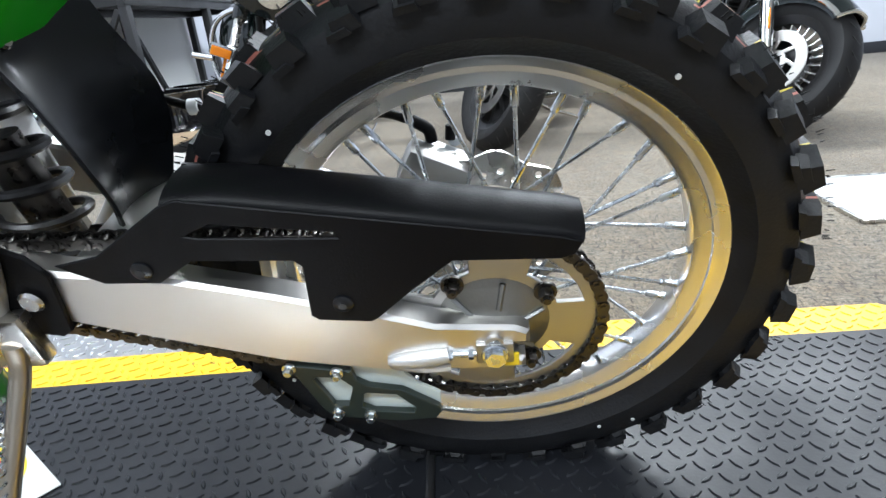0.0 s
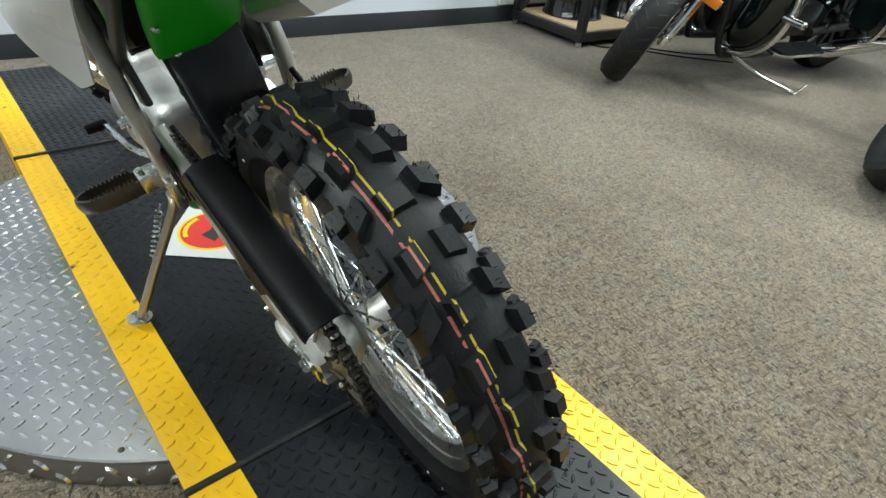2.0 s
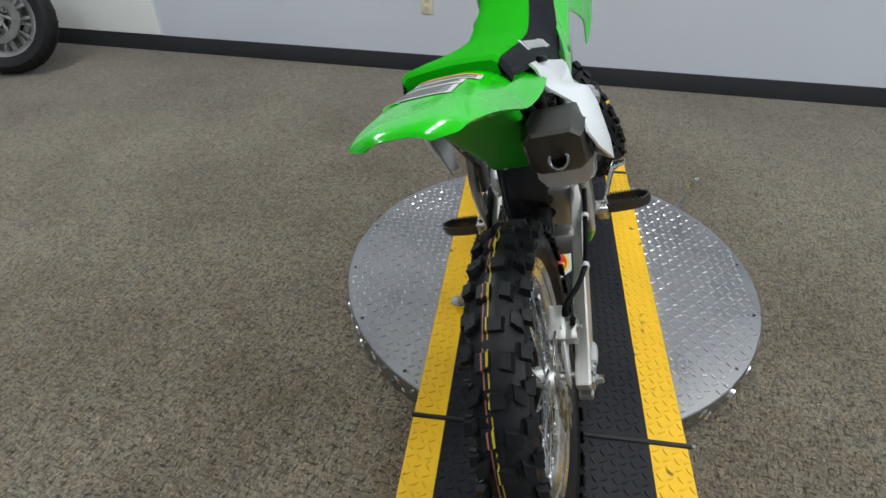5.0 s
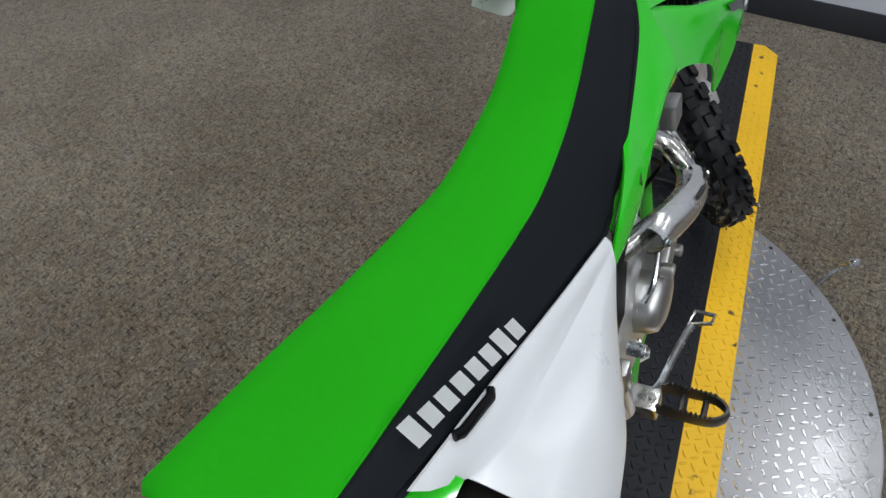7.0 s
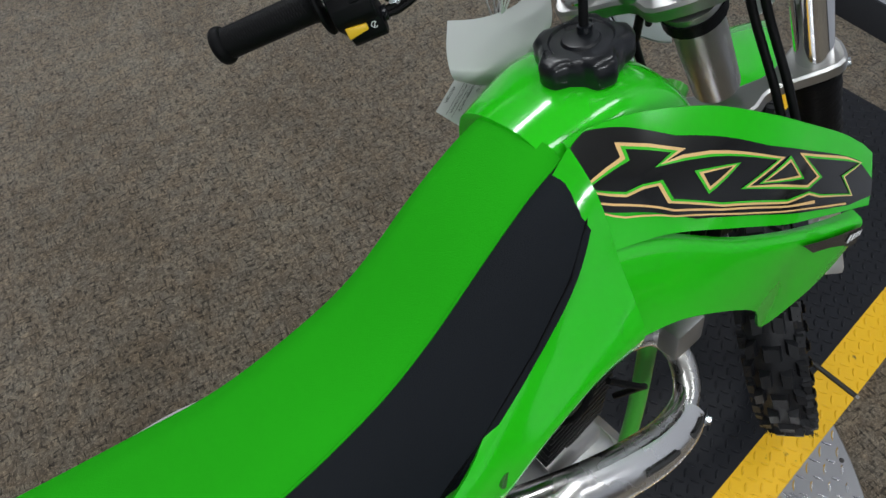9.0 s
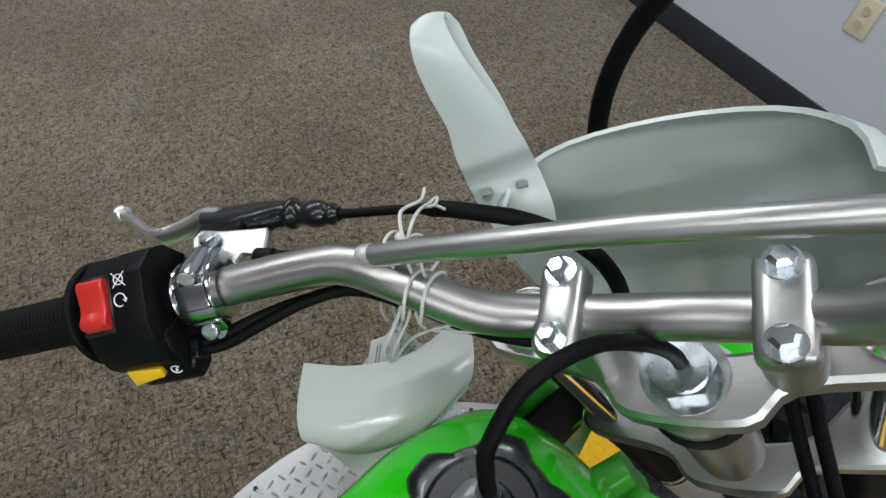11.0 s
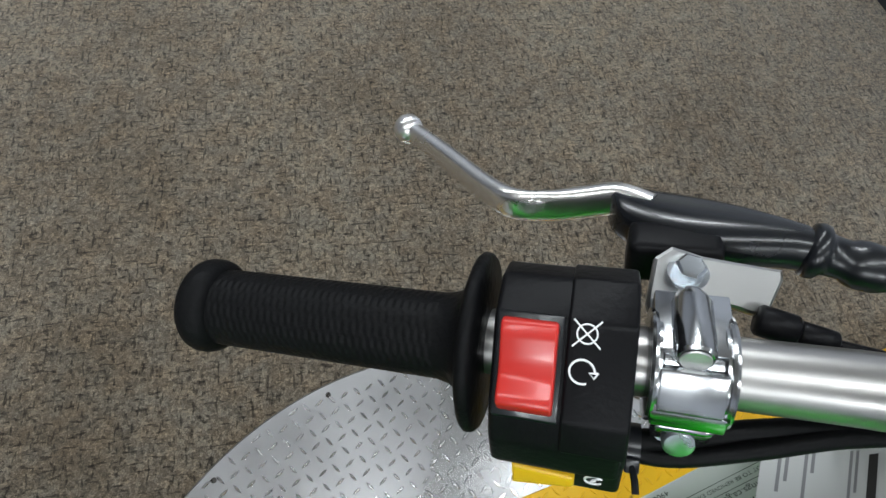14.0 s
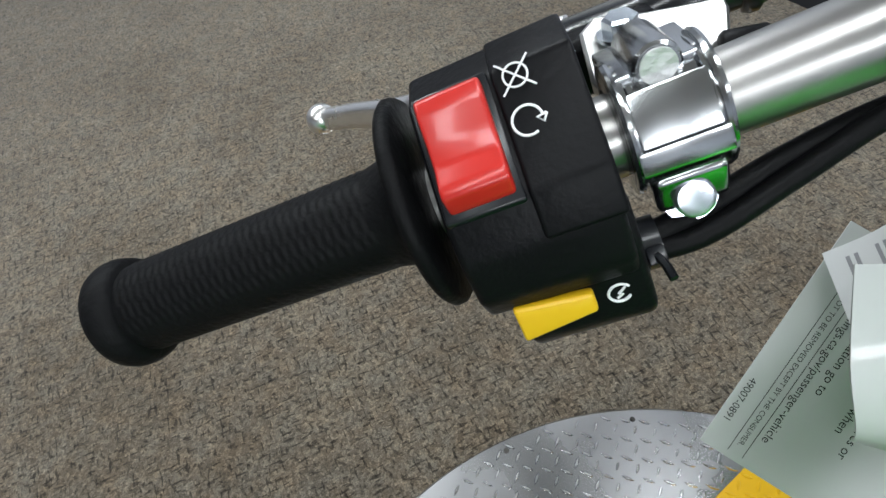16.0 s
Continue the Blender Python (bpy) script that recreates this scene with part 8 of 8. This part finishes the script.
def touring_bike(cx, cy, back, spokes, label, signal=0.62, lean=-9.0, steer=38.0, stand=(-0.91, 0.42), trim=True, mud=True):
    """A dressed V-twin on its side stand; back: degrees from north in which its rear lies."""
    root = thing("touring_motorcycle", Matrix.Translation((cx, cy, 0)) @ Matrix.Rotation(radians(-90 - back), 4, "Z") @ Matrix.Rotation(radians(lean), 4, "X"), label, "motorcycle", "parked touring motorcycles")
    axis = V((-0.485, 0, 0.875)).normalized()
    S = Matrix.Translation((0.15, 0, 0)) @ Matrix.Rotation(radians(steer), 4, axis) @ Matrix.Translation((-0.15, 0, 0))
    axle = V((0, 0, WR))
    road_wheel(root, "front_wheel", S @ Matrix.Translation(axle), 0.145, spokes, (-1, 1))
    road_wheel(root, "rear_wheel", Matrix.Translation((-1.63, 0, WR)), 0.15, "dark", (-1,))
    # fork, fender and lamps turn with the bars
    for s in (-1, 1):
        foot = axle + V((-0.012, s * 0.108, -0.02))
        bm = bmesh.new()
        sweep(bm, [S @ (foot + axis * d) for d in (0, 0.02, 0.06, 0.30, 0.31, 0.33)], [0.020, 0.030, 0.031, 0.033, 0.036, 0.030], 18)
        rbox(bm, S @ (foot + V((-0.0, 0, 0.0))), (0.05, 0.045, 0.06), 0.012, S.to_3x3().to_4x4())
        leg = part("fork_leg", bm, CHROME, root, "chrome fork leg")
        bm = bmesh.new()
        sweep(bm, [S @ (foot + axis * d) for d in (0.33, 0.50)], 0.0235, 16)
        part("fork_tube", bm, STEEL, leg)
        bm = bmesh.new()
        sweep(bm, [S @ (foot + axis * d) for d in (0.48, 0.49, 0.72)], [0.030, 0.038, 0.042], 16)
        part("fork_cover", bm, TOUR_PAINT, leg)
        bm = bmesh.new()
        rbox(bm, S @ (foot + axis * 0.20 + V((0.022, s * 0.026, 0.012))), (0.012, 0.010, 0.10), 0.004, S.to_3x3().to_4x4() @ Matrix.Rotation(radians(-29), 4, "Y"))
        part("reflector", bm, ORANGE, leg, "amber fork reflector")
        bm = bmesh.new()
        rbox(bm, S @ (axle + V((-0.11, s * 0.075, 0.085))), (0.075, 0.045, 0.105), 0.014, S.to_3x3().to_4x4() @ Matrix.Rotation(radians(35), 4, "Y"))
        part("brake_caliper", bm, DARK_ALLOY, leg)
        bm = bmesh.new()
        c = foot + axis * signal + V((0.055, s * 0.055, 0))
        rbox(bm, S @ c, (0.055, 0.115, 0.062), 0.018, S.to_3x3().to_4x4())
        cyl(bm, S @ (foot + axis * signal), S @ c, 0.012, n=10)
        sig = part("turn_signal", bm, CHROME, root, "chrome turn signal housing")
        bm = bmesh.new()
        rbox(bm, S @ (c + V((0.030, 0, 0))), (0.016, 0.098, 0.048), 0.006, S.to_3x3().to_4x4())
        part("lens", bm, ORANGE, sig, "amber lens")
    if mud:
        bm = bmesh.new()
        rows = []
        for i in range(22):
            a = radians(52 + i * 6.1)
            k = 1.0 - 0.35 * max(0, abs(i - 10.5) / 10.5 - 0.55)
            d = V((math.cos(a), 0, math.sin(a)))
            rows.append([S @ (axle + d * r + V((0, y, 0))) for r, y in ((0.262 + 0.05 * (1 - k), -0.090), (0.305, -0.094), (0.338, -0.078), (0.352, -0.04), (0.356, 0), (0.352, 0.04), (0.338, 0.078), (0.305, 0.094), (0.262 + 0.05 * (1 - k), 0.090))])
        sheet(bm, refine(rows, 1, 2), 0.003)
        fender = part("front_fender", bm, TOUR_PAINT, root, "deep black valanced front fender")
    if trim:
        for s in (-1, 1):
            bm = bmesh.new()
            sweep(bm, [S @ (axle + V((math.cos(a), 0, math.sin(a))) * 0.292 + V((0, s * 0.097, 0))) for a in (radians(52 + 4 * i) for i in range(10))], 0.011, 8, flat=0.5)
            part("fender_trim", bm, CHROME, fender, "chrome fender trim")
        bm = bmesh.new()
        sweep(bm, [S @ (axle + V((math.cos(radians(52)), 0, math.sin(radians(52)))) * (0.352 - 0.06 * abs(y / 0.09) ** 3) + V((0, y, 0))) for y in (-0.094 + 0.0188 * i for i in range(11))], 0.010, 8)
        part("fender_tip", bm, CHROME, fender, "chrome fender tip")
    # fairing, headlamp and bars
    bm = bmesh.new()
    rows = []
    for x, w, z0, z1 in ((-0.06, 0.10, 0.86, 1.02), (-0.09, 0.26, 0.80, 1.10), (-0.17, 0.36, 0.78, 1.18), (-0.27, 0.40, 0.80, 1.22), (-0.33, 0.38, 0.84, 1.20)):
        rows.append([S @ V((x, w * math.cos(a) * (1 - 0.15 * abs(math.sin(a))), (z0 + z1) / 2 + (z1 - z0) / 2 * math.sin(a))) for a in (2 * math.pi * k / 24 for k in range(24))])
    loft(bm, rows)
    part("fairing", bm, TOUR_PAINT, root)
    bm = bmesh.new()
    lathe(bm, [(0.0, 0.03), (0.06, 0.028), (0.085, 0.018), (0.092, 0.0), (0.09, -0.04)], S @ Matrix.Translation((-0.065, 0, 0.94)) @ Matrix.Rotation(radians(-90), 4, "Z"), 28, False)
    part("headlamp", bm, CHROME, root, "chrome headlamp")
    bm = bmesh.new()
    sweep(bm, smooth_line([S @ V(p) for p in ((-0.62, -0.40, 1.06), (-0.48, -0.36, 1.12), (-0.36, -0.16, 1.14), (-0.36, 0.16, 1.14), (-0.48, 0.36, 1.12), (-0.62, 0.40, 1.06))], 5), 0.014, 10)
    part("handlebar", bm, CHROME, root, "chrome handlebar")
    # frame, engine and pipes
    bm = bmesh.new()
    for s in (-1, 1):
        sweep(bm, smooth_line([(-0.30, s * 0.03, 0.86), (-0.42, s * 0.09, 0.50), (-0.47, s * 0.12, 0.24), (-0.60, s * 0.13, 0.19), (-1.15, s * 0.13, 0.20), (-1.36, s * 0.12, 0.34)], 5), 0.019, 10)
        sweep(bm, smooth_line([(-1.20, s * 0.13, 0.30), (-1.63, s * 0.10, WR)], 4), 0.025, 10)
    part("frame", bm, BLACK_PAINT, root)
    bm = bmesh.new()
    rbox(bm, (-0.82, 0, 0.36), (0.50, 0.24, 0.24), 0.05)
    rbox(bm, (-1.14, 0, 0.36), (0.24, 0.22, 0.20), 0.04)
    lathe(bm, [(0.0, -0.155), (0.09, -0.152), (0.115, -0.14), (0.12, -0.11)], Matrix.Translation((-0.82, 0, 0.38)), 28, False)
    engine = part("engine_case", bm, DARK_ALLOY, root)
    for lean_c, x0 in ((24, -0.76), (-24, -0.86)):
        m = Matrix.Translation((x0, 0, 0.46)) @ Matrix.Rotation(radians(lean_c), 4, "Y")
        bm = bmesh.new()
        for k in range(9):
            rbox(bm, m @ V((0, 0, 0.02 + 0.026 * k)), (0.16, 0.17, 0.010), 0.004, m.to_3x3().to_4x4())
        cyl(bm, m @ V((0, 0, 0)), m @ V((0, 0, 0.24)), 0.062, n=18)
        part("cylinder", bm, BLACK_PAINT, engine, "finned black cylinder")
        bm = bmesh.new()
        rbox(bm, m @ V((0, 0, 0.265)), (0.16, 0.17, 0.06), 0.02, m.to_3x3().to_4x4())
        part("rocker_cover", bm, CHROME, engine, "chrome rocker cover")
    bm = bmesh.new()
    lathe(bm, [(0.0, -0.25), (0.07, -0.248), (0.095, -0.235), (0.10, -0.19), (0.05, -0.15)], Matrix.Translation((-0.82, 0, 0.60)), 28, False)
    part("air_cleaner", bm, CHROME, engine, "round chrome air cleaner")
    bm = bmesh.new()
    sweep(bm, smooth_line([(-0.66, -0.10, 0.62), (-0.60, -0.16, 0.52), (-0.62, -0.19, 0.34), (-0.80, -0.20, 0.25), (-1.20, -0.24, 0.24)], 6), 0.024, 12)
    sweep(bm, smooth_line([(-0.96, -0.10, 0.62), (-1.02, -0.18, 0.50), (-1.06, -0.22, 0.32), (-1.20, -0.24, 0.25)], 6), 0.024, 12)
    part("header_pipe", bm, CHROME, root, "chrome header pipes")
    for s in (-1, 1):
        bm = bmesh.new()
        sweep(bm, [(-1.16, s * 0.25, 0.25), (-1.22, s * 0.26, 0.25), (-1.30, s * 0.26, 0.255), (-1.95, s * 0.27, 0.29), (-1.97, s * 0.27, 0.29), (-1.90, s * 0.27, 0.287)], [0.026, 0.042, 0.050, 0.050, 0.044, 0.036], 18)
        part("muffler", bm, CHROME, root, "chrome muffler")
        # leg shield with its guard bar
        bm = bmesh.new()
        rows = []
        for z, x, y, dx, dy in ((0.24, -0.55, 0.15, 0.05, 0.07), (0.32, -0.54, 0.20, 0.09, 0.13), (0.46, -0.53, 0.25, 0.10, 0.15), (0.62, -0.52, 0.27, 0.10, 0.15), (0.76, -0.53, 0.25, 0.08, 0.13), (0.84, -0.55, 0.22, 0.04, 0.08)):
            rows.append([V((x + dx * math.cos(a) * (1 if math.cos(a) > 0 else 0.7), s * (y + dy * math.sin(a)), z + 0.02 * math.cos(a))) for a in (2 * math.pi * k / 12 for k in range(12))])
        loft(bm, refine(rows, 2, 2, True))
        part("leg_shield", bm, TOUR_PAINT, root, "deep black leg shield")
        bm = bmesh.new()
        sweep(bm, smooth_line([(-0.44, s * 0.06, 0.80), (-0.42, s * 0.24, 0.80), (-0.44, s * 0.39, 0.72), (-0.45, s * 0.44, 0.56), (-0.46, s * 0.40, 0.38), (-0.49, s * 0.26, 0.26), (-0.52, s * 0.10, 0.23)], 6), 0.016, 12)
        part("engine_guard", bm, CHROME, root, "chrome engine guard")
        bm = bmesh.new()
        cyl(bm, (-0.43, s * 0.42, 0.52), (-0.41, s * 0.55, 0.53), 0.018, n=12, bev=0.005)
        part("highway_peg", bm, CHROME, root, "chrome highway peg")
        bm = bmesh.new()
        plate(bm, [(-0.62, 0.24), (-0.60, 0.36), (-0.66, 0.40), (-0.98, 0.40), (-1.04, 0.36), (-1.04, 0.24)], 0.0, 0.014, m=Matrix.Translation((0, 0, 0.29)) @ Matrix(((1, 0, 0, 0), (0, 0, s, 0), (0, 1, 0, 0), (0, 0, 0, 1))))
        board = part("floorboard", bm, CHROME, root, "chrome-edged floorboard")
        bm = bmesh.new()
        rbox(bm, (-0.83, s * 0.32, 0.307), (0.36, 0.12, 0.008), 0.003)
        part("rubber_pad", bm, RUBBER, board)
        bm = bmesh.new()
        rows = []
        for x, k in ((-1.32, 0.80), (-1.36, 0.97), (-1.50, 1.0), (-1.85, 1.0), (-1.98, 0.92), (-2.02, 0.7)):
            rows.append([V((x, s * (0.31 + 0.11 * k * math.copysign(abs(math.cos(a)) ** 0.5, math.cos(a))), 0.55 + 0.19 * k * math.copysign(abs(math.sin(a)) ** 0.5, math.sin(a)))) for a in (2 * math.pi * j / 24 for j in range(24))])
        loft(bm, rows)
        part("saddlebag", bm, TOUR_PAINT, root, "deep black hard saddlebag")
        bm = bmesh.new()
        sweep(bm, smooth_line([(-1.28, s * 0.18, 0.62), (-1.29, s * 0.40, 0.62), (-1.30, s * 0.45, 0.50), (-1.30, s * 0.42, 0.37), (-1.34, s * 0.36, 0.34), (-1.70, s * 0.40, 0.33), (-1.92, s * 0.38, 0.36)], 5), 0.012, 10)
        part("bag_guard", bm, CHROME, root, "chrome saddlebag guard")
    # tank, seat, rear fender, stand
    bm = bmesh.new()
    rows = []
    for x, w, zl, zh in ((-0.36, 0.09, 0.80, 0.90), (-0.45, 0.16, 0.76, 0.96), (-0.62, 0.18, 0.74, 0.99), (-0.84, 0.14, 0.74, 0.92), (-0.98, 0.07, 0.76, 0.86)):
        rows.append([V((x, w * math.cos(a), (zl + zh) / 2 + (zh - zl) / 2 * math.sin(a))) for a in (2 * math.pi * j / 20 for j in range(20))])
    loft(bm, refine(rows, 3, 1, True))
    part("fuel_tank", bm, TOUR_PAINT, root, "deep black fuel tank")
    bm = bmesh.new()
    rows = []
    for x, w, zl, zh in ((-0.92, 0.10, 0.72, 0.80), (-1.05, 0.18, 0.68, 0.77), (-1.25, 0.20, 0.67, 0.78), (-1.38, 0.18, 0.70, 0.88), (-1.60, 0.16, 0.74, 0.90), (-1.76, 0.10, 0.76, 0.86)):
        rows.append([V((x, w * math.copysign(abs(math.cos(a)) ** 0.7, math.cos(a)), (zl + zh) / 2 + (zh - zl) / 2 * math.sin(a))) for a in (2 * math.pi * j / 20 for j in range(20))])
    loft(bm, refine(rows, 3, 1, True))
    part("seat", bm, SADDLE, root, "black stitched saddle")
    bm = bmesh.new()
    rows = []
    for i in range(14):
        a = radians(20 + i * 11)
        d = V((math.cos(a), 0, math.sin(a)))
        rows.append([V((-1.63, 0, WR)) + d * r + V((0, y, 0)) for r, y in ((0.30, -0.105), (0.36, -0.095), (0.38, 0), (0.36, 0.095), (0.30, 0.105))])
    sheet(bm, refine(rows, 1, 3), 0.003)
    part("rear_fender", bm, TOUR_PAINT, root)
    lift = Matrix.Rotation(radians(-lean), 3, "X")
    foot = lift @ V((stand[0], stand[1], 0.008))
    bm = bmesh.new()
    top = V((-0.60, 0.14, 0.19))
    sweep(bm, smooth_line([top, top.lerp(foot, 0.35) + V((0, 0, -0.015)), top.lerp(foot, 0.7) + V((0, 0, -0.008)), foot], 4), [0.013] * 4 + [0.011] * 9, 10)
    cyl(bm, foot + V((0.01, 0, -0.004)), foot + lift @ V((-0.02, 0.035, 0.062)), 0.008, n=8)
    part("side_stand", bm, CHROME, root, "extended chrome side stand")
    return root


BLACK_TOUR = "black touring motorcycle with chrome fork leaning on its stand"
touring_bike(0.19, 2.33, 14, "dark", BLACK_TOUR, 0.60)
touring_bike(-1.18, 2.45, 14, "dark", "black cruiser with amber turn signals leaning on its stand", 0.30, trim=False, mud=False)
touring_bike(1.47, 2.14, 6, "fins", "black touring motorcycle with a finned polished front wheel", 0.62, steer=38)
touring_bike(-2.42, -3.42, 186, "alloy", "black motorcycle with a pale spoked alloy wheel by the wall", 0.6, steer=24)

# ---- steel rack with wheel rims ----
RACK_STEEL = material("black_rack_steel", (0.013, 0.013, 0.014), 0.42, grain=0.15, scale=120, vary=0.3, vscale=7, rvary=0.12)
RIM_BLACK = material("gloss_black_rim", (0.006, 0.006, 0.007), 0.10, coat=0.6, vary=0.2, vscale=6)
RX, RD, RH = 1.95, 0.66, 0.86
rack = thing("steel_rack", wall_pose(2.57, 0, 0.03), "black welded steel rack with a plywood bottom shelf", "rack")
for px in (0.03, RX / 2, RX - 0.03):
    for py in (-0.05, -RD - 0.01):
        bm = bmesh.new()
        rbox(bm, (px, py, (RH + 0.05) / 2 + 0.03), (0.05, 0.05, RH - 0.01), 0.004)
        part("upright", bm, RACK_STEEL, rack)
        bm = bmesh.new()
        cyl(bm, (px, py, 0.0), (px, py, 0.034), 0.022, n=14, bev=0.003)
        part("foot", bm, STEEL, rack, "round steel foot")
for z, h in ((0.065, 0.055), (RH + 0.06, 0.05)):
    for py in (-0.05, -RD - 0.01):
        bm = bmesh.new()
        rbox(bm, (RX / 2, py + (0.002 if py > -0.3 else -0.002), z), (RX + 0.002, 0.05, h), 0.004)
        part("rail", bm, RACK_STEEL, rack)
    for px in (0.03, RX - 0.03):
        bm = bmesh.new()
        rbox(bm, (px - (0.002 if px < 1 else -0.002), -RD / 2 - 0.03, z + 0.001), (0.05, RD - 0.09, h), 0.004)
        part("end_rail", bm, RACK_STEEL, rack)
for x0, x1 in ((0.05, 0.55), (RX / 2 + 0.45, RX / 2 + 0.02)):
    bm = bmesh.new()
    sweep(bm, [(x0, -0.05, 0.11), (x1, -0.05, RH + 0.02)], 0.022, 4)
    part("brace", bm, RACK_STEEL, rack)
bm = bmesh.new()
sweep(bm, [(0.02, -0.10, 0.12), (0.02, -RD + 0.02, RH + 0.02)], 0.020, 4)
part("brace", bm, RACK_STEEL, rack)
bm = bmesh.new()
rbox(bm, (RX / 2, -RD / 2 - 0.03, 0.0985), (RX - 0.1, RD - 0.02, 0.012), 0.002)
part("bottom_shelf", bm, WOOD, rack, "worn pale plywood shelf")
bm = bmesh.new()
rbox(bm, (RX / 2, -RD / 2 - 0.03, RH + 0.09), (RX + 0.02, RD + 0.04, 0.018), 0.003)
part("top_shelf", bm, RACK_STEEL, rack)

rim_proto = None
for rx, ry, turn in ((0.33, -0.32, 0), (0.79, -0.42, 40), (1.25, -0.34, 15), (1.68, -0.40, 70)):
    m = wall_pose(2.57 + rx, 0.1055, -ry + 0.03 - 0.03)
    if rim_proto is None:
        rim_proto = thing("wheel_rim", m, "gloss black motorcycle wheel rim lying on the shelf", "wheel rim", "wheel rims on the rack")
        q = Matrix.Rotation(radians(90), 4, "X")
        bm = bmesh.new()
        lathe(bm, [(0.205, 0.0), (0.212, 0.004), (0.200, 0.020), (0.192, 0.05), (0.182, 0.13), (0.192, 0.22), (0.203, 0.245), (0.214, 0.262), (0.208, 0.268), (0.190, 0.245), (0.176, 0.21), (0.170, 0.13), (0.180, 0.04), (0.188, 0.006)], q, 48)
        part("barrel", bm, RIM_BLACK, rim_proto, "gloss black barrel")
        bm = bmesh.new()
        ring(bm, 0.205, 0.2155, 0.262, 0.270, 48, q)
        part("lip", bm, CHROME, rim_proto, "bright machined lip")
        bm = bmesh.new()
        cyl(bm, (0, 0, 0.06), (0, 0, 0.24), 0.045, n=20, bev=0.005)
        part("hub", bm, RIM_BLACK, rim_proto)
        for i in range(9):
            a = 2 * math.pi * i / 9
            bm = bmesh.new()
            loft(bm, [[V((r * math.cos(a) - o * math.sin(a), r * math.sin(a) + o * math.cos(a), z + dz)) for o, dz in ((-t, -0.012), (t, -0.012), (t, 0.012), (-t, 0.012))] for r, z, t in ((0.03, 0.21, 0.016), (0.10, 0.225, 0.011), (0.186, 0.23, 0.013))])
            part("spoke", bm, RIM_BLACK, rim_proto)
        for o in rim_proto.children:
            o.matrix_basis = Matrix.Rotation(radians(turn), 4, "Z") @ o.matrix_basis
    else:
        copy_thing(rim_proto, m @ Matrix.Rotation(radians(turn), 4, "Z"))

slab("wall_panel", (1.0, -0.010, 0.66), (2.06, 0.016, 1.08), WALL_WHITE, wall_pose(2.51, 0.0), 0.002, label="white board on the wall behind the steel rack", category="wall panel")

for bx, by, sx, sy, sz, mat, lb in ((0.25, -0.30, 0.24, 0.18, 0.10, CARDBOARD, "small brown carton on the rack's top shelf"), (0.75, -0.42, 0.16, 0.12, 0.07, PAPER, "small white box on the rack's top shelf")):
    b = thing("carton", wall_pose(2.57 + bx, RH + 0.099, -by + 0.03), lb, "box")
    bm = bmesh.new()
    rbox(bm, (0, 0, sz / 2), (sx, sy, sz), 0.002)
    part("box", bm, mat, b)
    bm = bmesh.new()
    rbox(bm, (0, 0, sz + 0.0008), (sx * 0.98, 0.04, 0.0008), 0)
    part("tape", bm, GREY_INK if mat is PAPER else PAPER, b, "strip of packing tape")

# black cord on the carpet before the rack
cord = thing("power_cord", pose(-1.62, 2.98, 0.004), "thin black power cord lying on the carpet", "cord")
bm = bmesh.new()
sweep(bm, smooth_line([(0.55, 0.55, 0), (0.30, 0.30, 0), (0.10, 0.16, 0), (-0.02, 0.02, 0), (-0.10, -0.06, 0), (-0.20, -0.02, 0), (-0.16, 0.12, 0), (0.05, 0.24, 0), (0.30, 0.45, 0), (0.48, 0.80, 0)], 6), 0.0045, 8)
part("cable", bm, RUBBER, cord)

# ---- beige cabinet and display rail behind the motorcycles ----
cab = thing("low_cabinet", pose(1.95, 5.02, 0), "low beige laminate cabinet with a dark plinth", "cabinet")
BEIGE = material("beige_laminate", (0.56, 0.48, 0.39), 0.22, vary=0.06, vscale=3, rvary=0.05, coat=0.2)
bm = bmesh.new()
rbox(bm, (0, 0, 0.50), (2.3, 0.40, 0.76), 0.004)
part("body", bm, BEIGE, cab)
bm = bmesh.new()
rbox(bm, (0, 0.01, 0.06), (2.28, 0.39, 0.12), 0.003)
part("plinth", bm, BASEBOARD, cab, "charcoal plinth")
for k in range(4):
    bm = bmesh.new()
    rbox(bm, (-0.86 + 0.573 * k, -0.206, 0.50), (0.565, 0.014, 0.74), 0.003)
    part("door", bm, BEIGE, cab)
rail = thing("display_rail", pose(1.28, 4.70, 0), "black tubular steel display rail on round posts", "rail")
bm = bmesh.new()
sweep(bm, smooth_line([(-0.42, 0, 0.36), (-0.30, 0, 0.41), (0, 0, 0.425), (0.3, 0, 0.41), (0.42, 0, 0.36)], 6), 0.012, 10)
part("top_rail", bm, BLACK_PAINT, rail)
for px in (-0.21, 0.21):
    bm = bmesh.new()
    cyl(bm, (px, 0, 0.0), (px, 0, 0.418), 0.012, n=10)
    rbox(bm, (px, 0, 0.004), (0.05, 0.26, 0.008), 0.002)
    part("post", bm, BLACK_PAINT, rail)

# metal-edged white panel lying on the carpet
fp = thing("floor_panel", pose(1.36, 1.12, 0.0, 0, 0, -4), "white panel with a thin metal edge lying flat on carpet", "panel")
bm = bmesh.new()
rbox(bm, (0, 0, 0.006), (0.40, 0.44, 0.010), 0.001)
part("panel", bm, material("pale_grey_panel", (0.46, 0.47, 0.47), 0.25, vary=0.06, vscale=5, rvary=0.08), fp)
for sx, sy, lx, ly in ((0, 0.223, 0.416, 0.012), (0, -0.223, 0.416, 0.012), (0.206, 0, 0.012, 0.432), (-0.206, 0, 0.012, 0.432)):
    bm = bmesh.new()
    rbox(bm, (sx, sy, 0.007), (lx, ly, 0.014), 0.002)
    part("edge_strip", bm, STEEL, fp, "thin steel edge strip")
